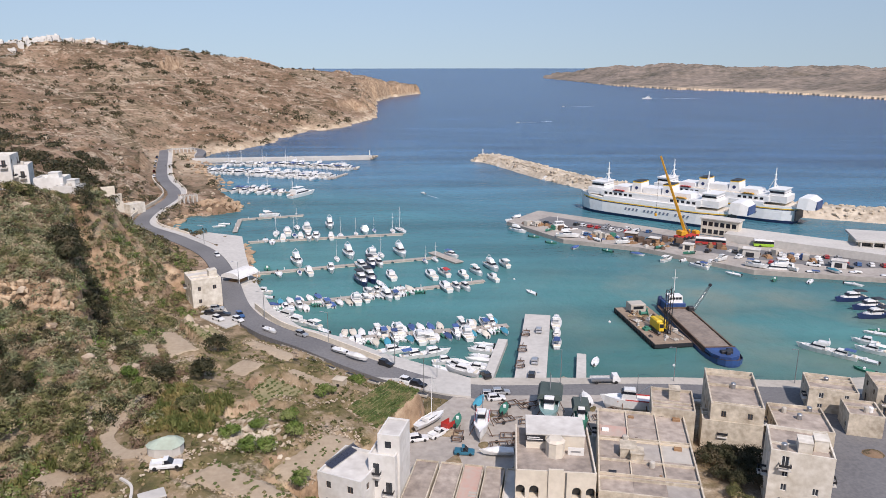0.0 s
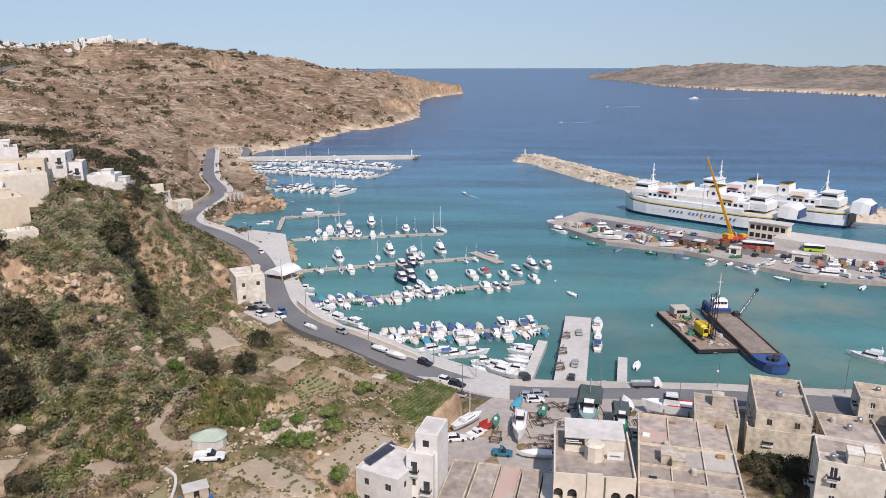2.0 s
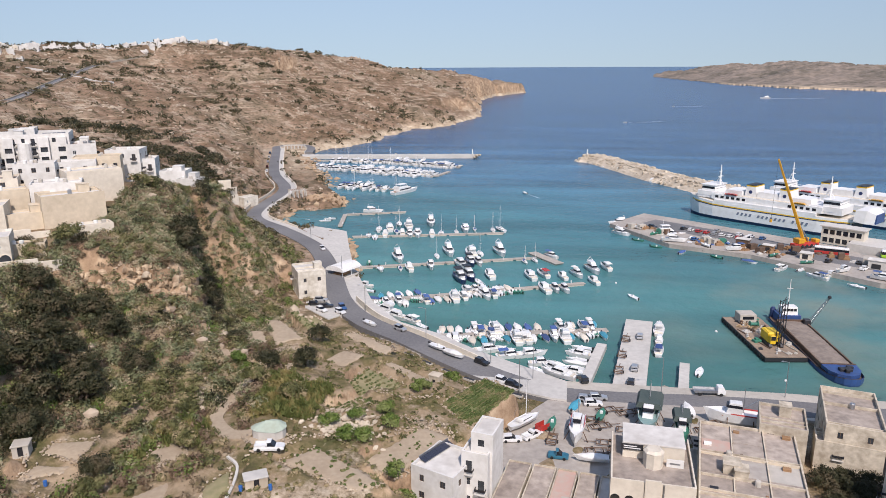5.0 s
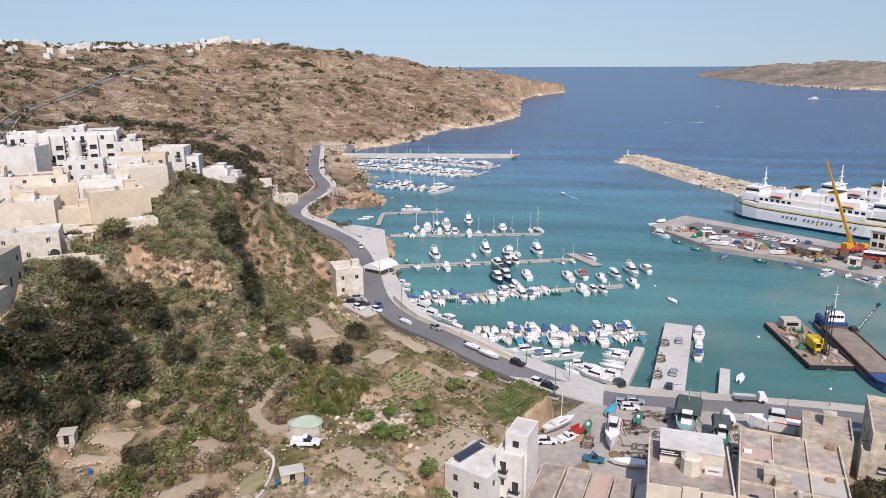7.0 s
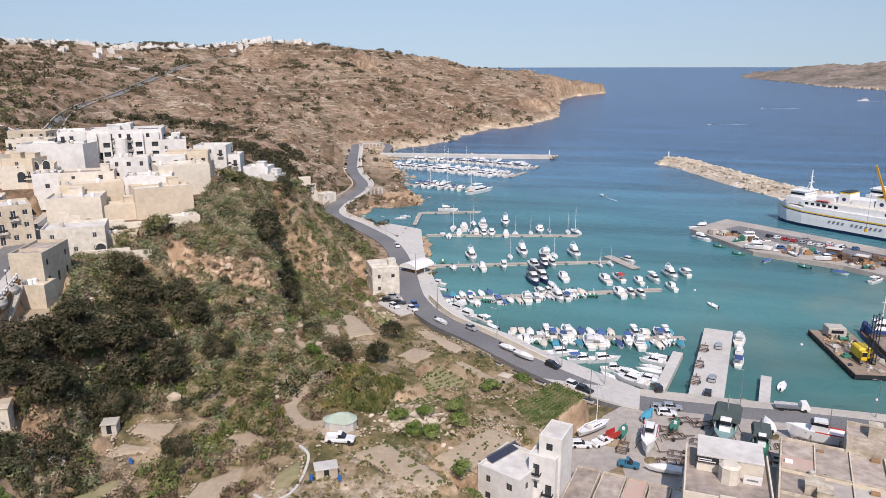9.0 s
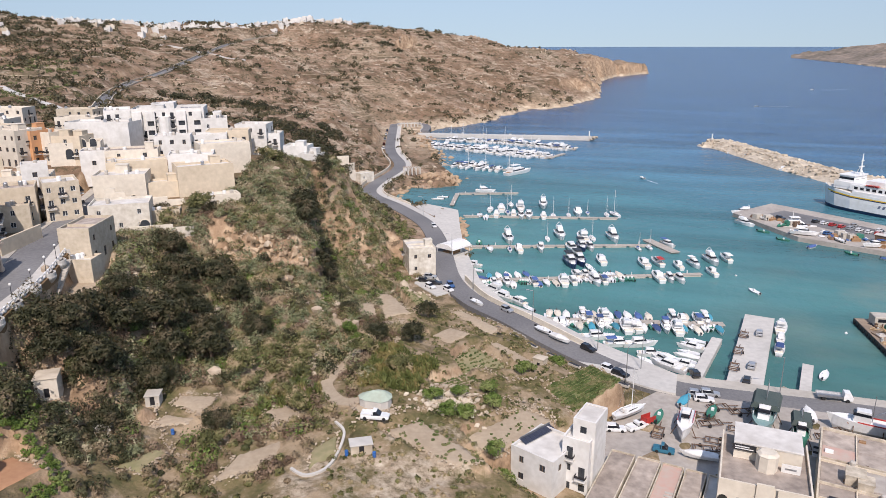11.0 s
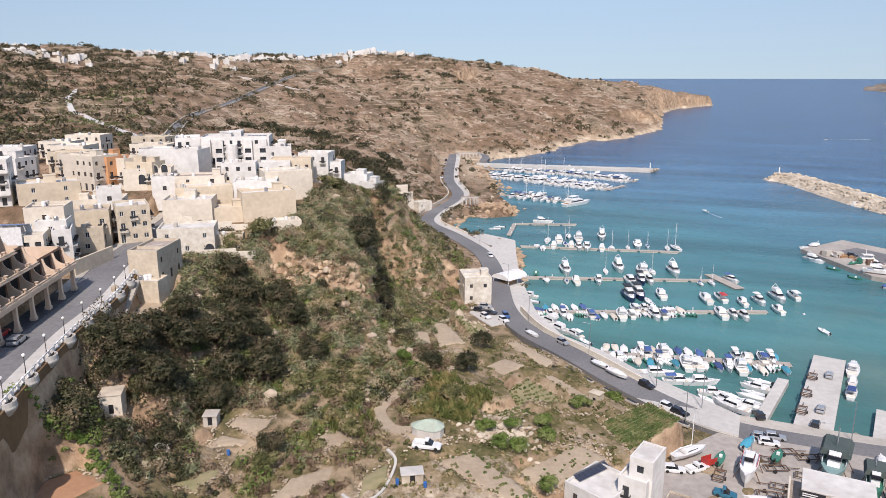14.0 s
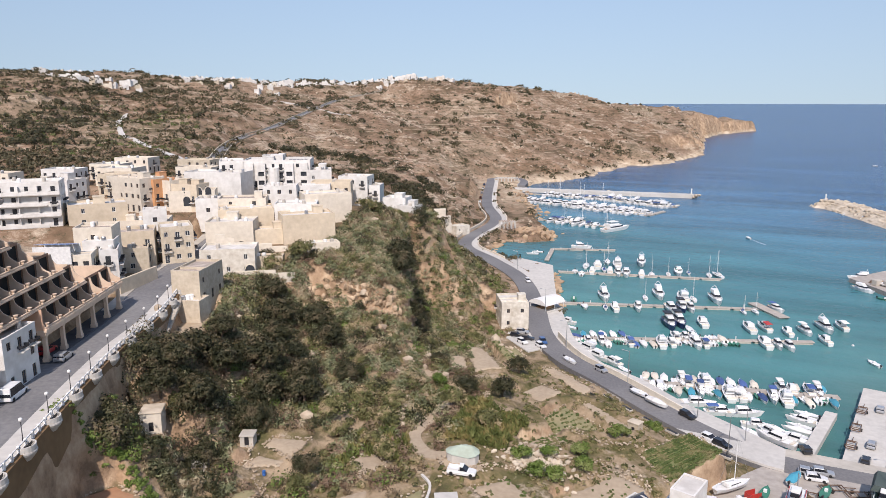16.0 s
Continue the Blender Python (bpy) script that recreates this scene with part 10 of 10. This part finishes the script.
r = PLANT.uniform(2.0, 4.5, len(c))
plant_mass("far_tree", [tufts(c, r, r * 0.75, 90, r * 0.26)], LEAF_DARK, "small dark trees dotted over the hillside", "trees")


c = scatter(900, (-520, 230, -260, 420), lambda x, y: (waves(x, y, 60, 91) > 0.0) & (x < -0.98 * y + 10))
r = PLANT.uniform(0.8, 2.2, len(c))
plant_mass("far_orchard", [tufts(c, r, r * 0.7, 40, r * 0.3)], LEAF_CROP, "green orchards and crops beyond the town", "trees")
groves = []
for gx, gy, gr, gn in ((-192, 363, 16, 26), (-209, 420, 14, 16), (-176, 345, 10, 12), (-284, 410, 12, 14), (-262, 418, 12, 14), (-300, 395, 9, 8), (-450, 419, 5, 4), (-333, 344, 4, 3), (-342, 851, 16, 12), (-330, 868, 12, 8), (-336, 1040, 14, 8), (-266, 1146, 8, 5), (-447, 632, 14, 12),
                       (-382, 265, 18, 22), (-449, 336, 22, 26), (-462, 370, 18, 16), (-364, 258, 14, 14), (-420, 300, 20, 20), (-500, 420, 30, 26), (-560, 500, 40, 26), (-600, 640, 50, 26)):
    groves.append(np.column_stack([PLANT.normal(gx, gr * 0.6, gn), PLANT.normal(gy, gr * 0.6, gn)]))
c = np.concatenate(groves)
c = on_ground(c[free(c[:, 0], c[:, 1])])
r = PLANT.uniform(2.2, 4.2, len(c))
plant_mass("grove", [tufts(c, r, r * 0.75, 110, r * 0.22)], LEAF_DARK, "dark carob groves on the hillside", "trees")


def tree_model(size, mat, label, category="tree", seed=1, count=1500, leaf=0.30, tall=0.8):
    """Trunk with limbs, and a crown of several leafy clumps with gaps."""
    rs = random.Random(seed)
    ob = thing("tree", label, category, "")
    s = Solid().rod((0, 0, -1.0), (rs.uniform(-.2, .2), rs.uniform(-.2, .2), size * 0.5), size * 0.07, size * 0.045, 7)
    cl = []
    for i in range(7):
        a = i * 0.9 + rs.uniform(-.3, .3)
        q = (math.cos(a) * size * rs.uniform(.25, .62), math.sin(a) * size * rs.uniform(.25, .62), size * tall * rs.uniform(0.5, 0.95))
        s.rod((0, 0, size * 0.38), q, size * 0.035, size * 0.012, 5)
        cl.append(q)
    cl.append((0, 0, size * tall))
    part("trunk", s, BARK, ob)
    c = np.array(cl)
    v = tufts(c, size * np.array([rs.uniform(.32, .5) for _ in cl]), size * 0.36, count // len(cl), leaf, 0.3, 0.6)
    part("crown", raw_mesh("crown", v, np.arange(len(v)).reshape(-1, 3), mat, False), None, ob)
    return ob


TREES = {"dark": [tree_model(4.4, LEAF_DARK, "spreading dark green carob tree", seed=i, count=3400, leaf=0.26) for i in range(3)], "olive": [tree_model(3.2, LEAF_MAQUIS, "grey green olive tree", seed=10 + i, count=2200, leaf=0.22) for i in range(2)],
         "bright": [tree_model(2.2, LEAF_BRIGHT, "bright green garden fruit tree", seed=20 + i, count=1500, leaf=0.18) for i in range(2)]}
_PLANTED = set()


def plant(kind, x, y, scale=1.0, turn=0.0):
    if line_distance(np.array([x]), np.array([y]), UPPER_ROAD)[0][0] < 10.5:
        return
    fam = TREES[kind]
    ob = fam[int(abs(x * 7 + y * 3)) % len(fam)]
    m = pose(x, y, gz(x, y) - 0.1, 0, 0, turn)
    if ob.name not in _PLANTED:
        _PLANTED.add(ob.name)
        ob.scale = (1, 1, 1)
        ob.matrix_basis = m @ Matrix.Diagonal((scale, scale, scale, 1))
        return
    o = copy_thing(ob, m)
    o.matrix_basis = m @ Matrix.Diagonal((scale, scale, scale, 1))


TR = random.Random(4)
for x, y, k in ((-67.9, 144.4, 0.62), (-55.1, 131.0, 0.85), (-48.5, 135.6, 0.85), (-52.5, 158.3, 0.8), (-83.4, 160.6, 1.0), (-119.5, 145.7, 0.75), (-122.0, 140.0, 0.7), (-67.8, 90.2, 0.75)):
    plant("dark", x, y, k, TR.uniform(0, 360))
for i, p in enumerate([q for q in offset_line(UR, 11.5) if 75 < q[1] < 100 and free(*[np.array([v]) for v in q[:2]])[0]]):
    plant("dark", p[0] + TR.uniform(-0.6, 1.8), p[1] + TR.uniform(-1, 1), TR.uniform(0.8, 1.15), TR.uniform(0, 360))
for x, y in ((-108, 88), (-112, 97), (-104, 92), (-100, 98), (-97, 90), (-88, 88), (-94, 102), (-100, 108), (-92, 110), (-86, 104), (-98, 122), (-92, 120), (-86, 114), (-83, 96), (-82, 108), (-102, 130), (-96, 134),
             (-88, 130), (-108, 134), (-86, 162), (-90, 168), (-83, 84), (-112, 108), (-78, 120)):
    plant("dark", x + TR.uniform(-1, 1), y + TR.uniform(-1, 1), TR.uniform(0.85, 1.35), TR.uniform(0, 360))
for x, y in ((-45, 118), (-55, 124), (-66, 86), (-70, 104), (-62, 104), (-74, 108), (-80, 128), (-84, 140), (-78, 160), (-92, 150), (-114, 142), (-108, 146), (-72, 176), (-76, 168), (-104, 178), (-100, 184), (-112, 186), (-58, 100), (-66, 118), (-72, 116), (-64, 112)):
    plant("olive", x, y, TR.uniform(0.75, 1.2), TR.uniform(0, 360))
for x, y in ((-22.2, 133.9), (-23.4, 132.6), (-35.8, 110.8), (-32.1, 114.4), (-27.6, 119.2), (-25.4, 114.8), (-19.5, 150.1), (-18.0, 148.6), (-72.9, 163.7), (-76, 171), (-90, 181), (-22, 101), (-20, 99.5), (-29, 108), (-32, 107), (-60, 132), (-63, 134)):
    plant("bright", x, y, TR.uniform(0.7, 1.1), TR.uniform(0, 360))
for x, y in ((51, 107), (52.5, 104)):
    plant("olive", x, y, 0.6, TR.uniform(0, 360))
for x, y in ((51.5, 112.5), (53.5, 116.5), (56, 113.5), (53, 109.5), (58.5, 117), (55.5, 119.3), (51.5, 117.5), (57.5, 109.5)):
    plant("dark", x, y, TR.uniform(0.55, 0.8), TR.uniform(0, 360))
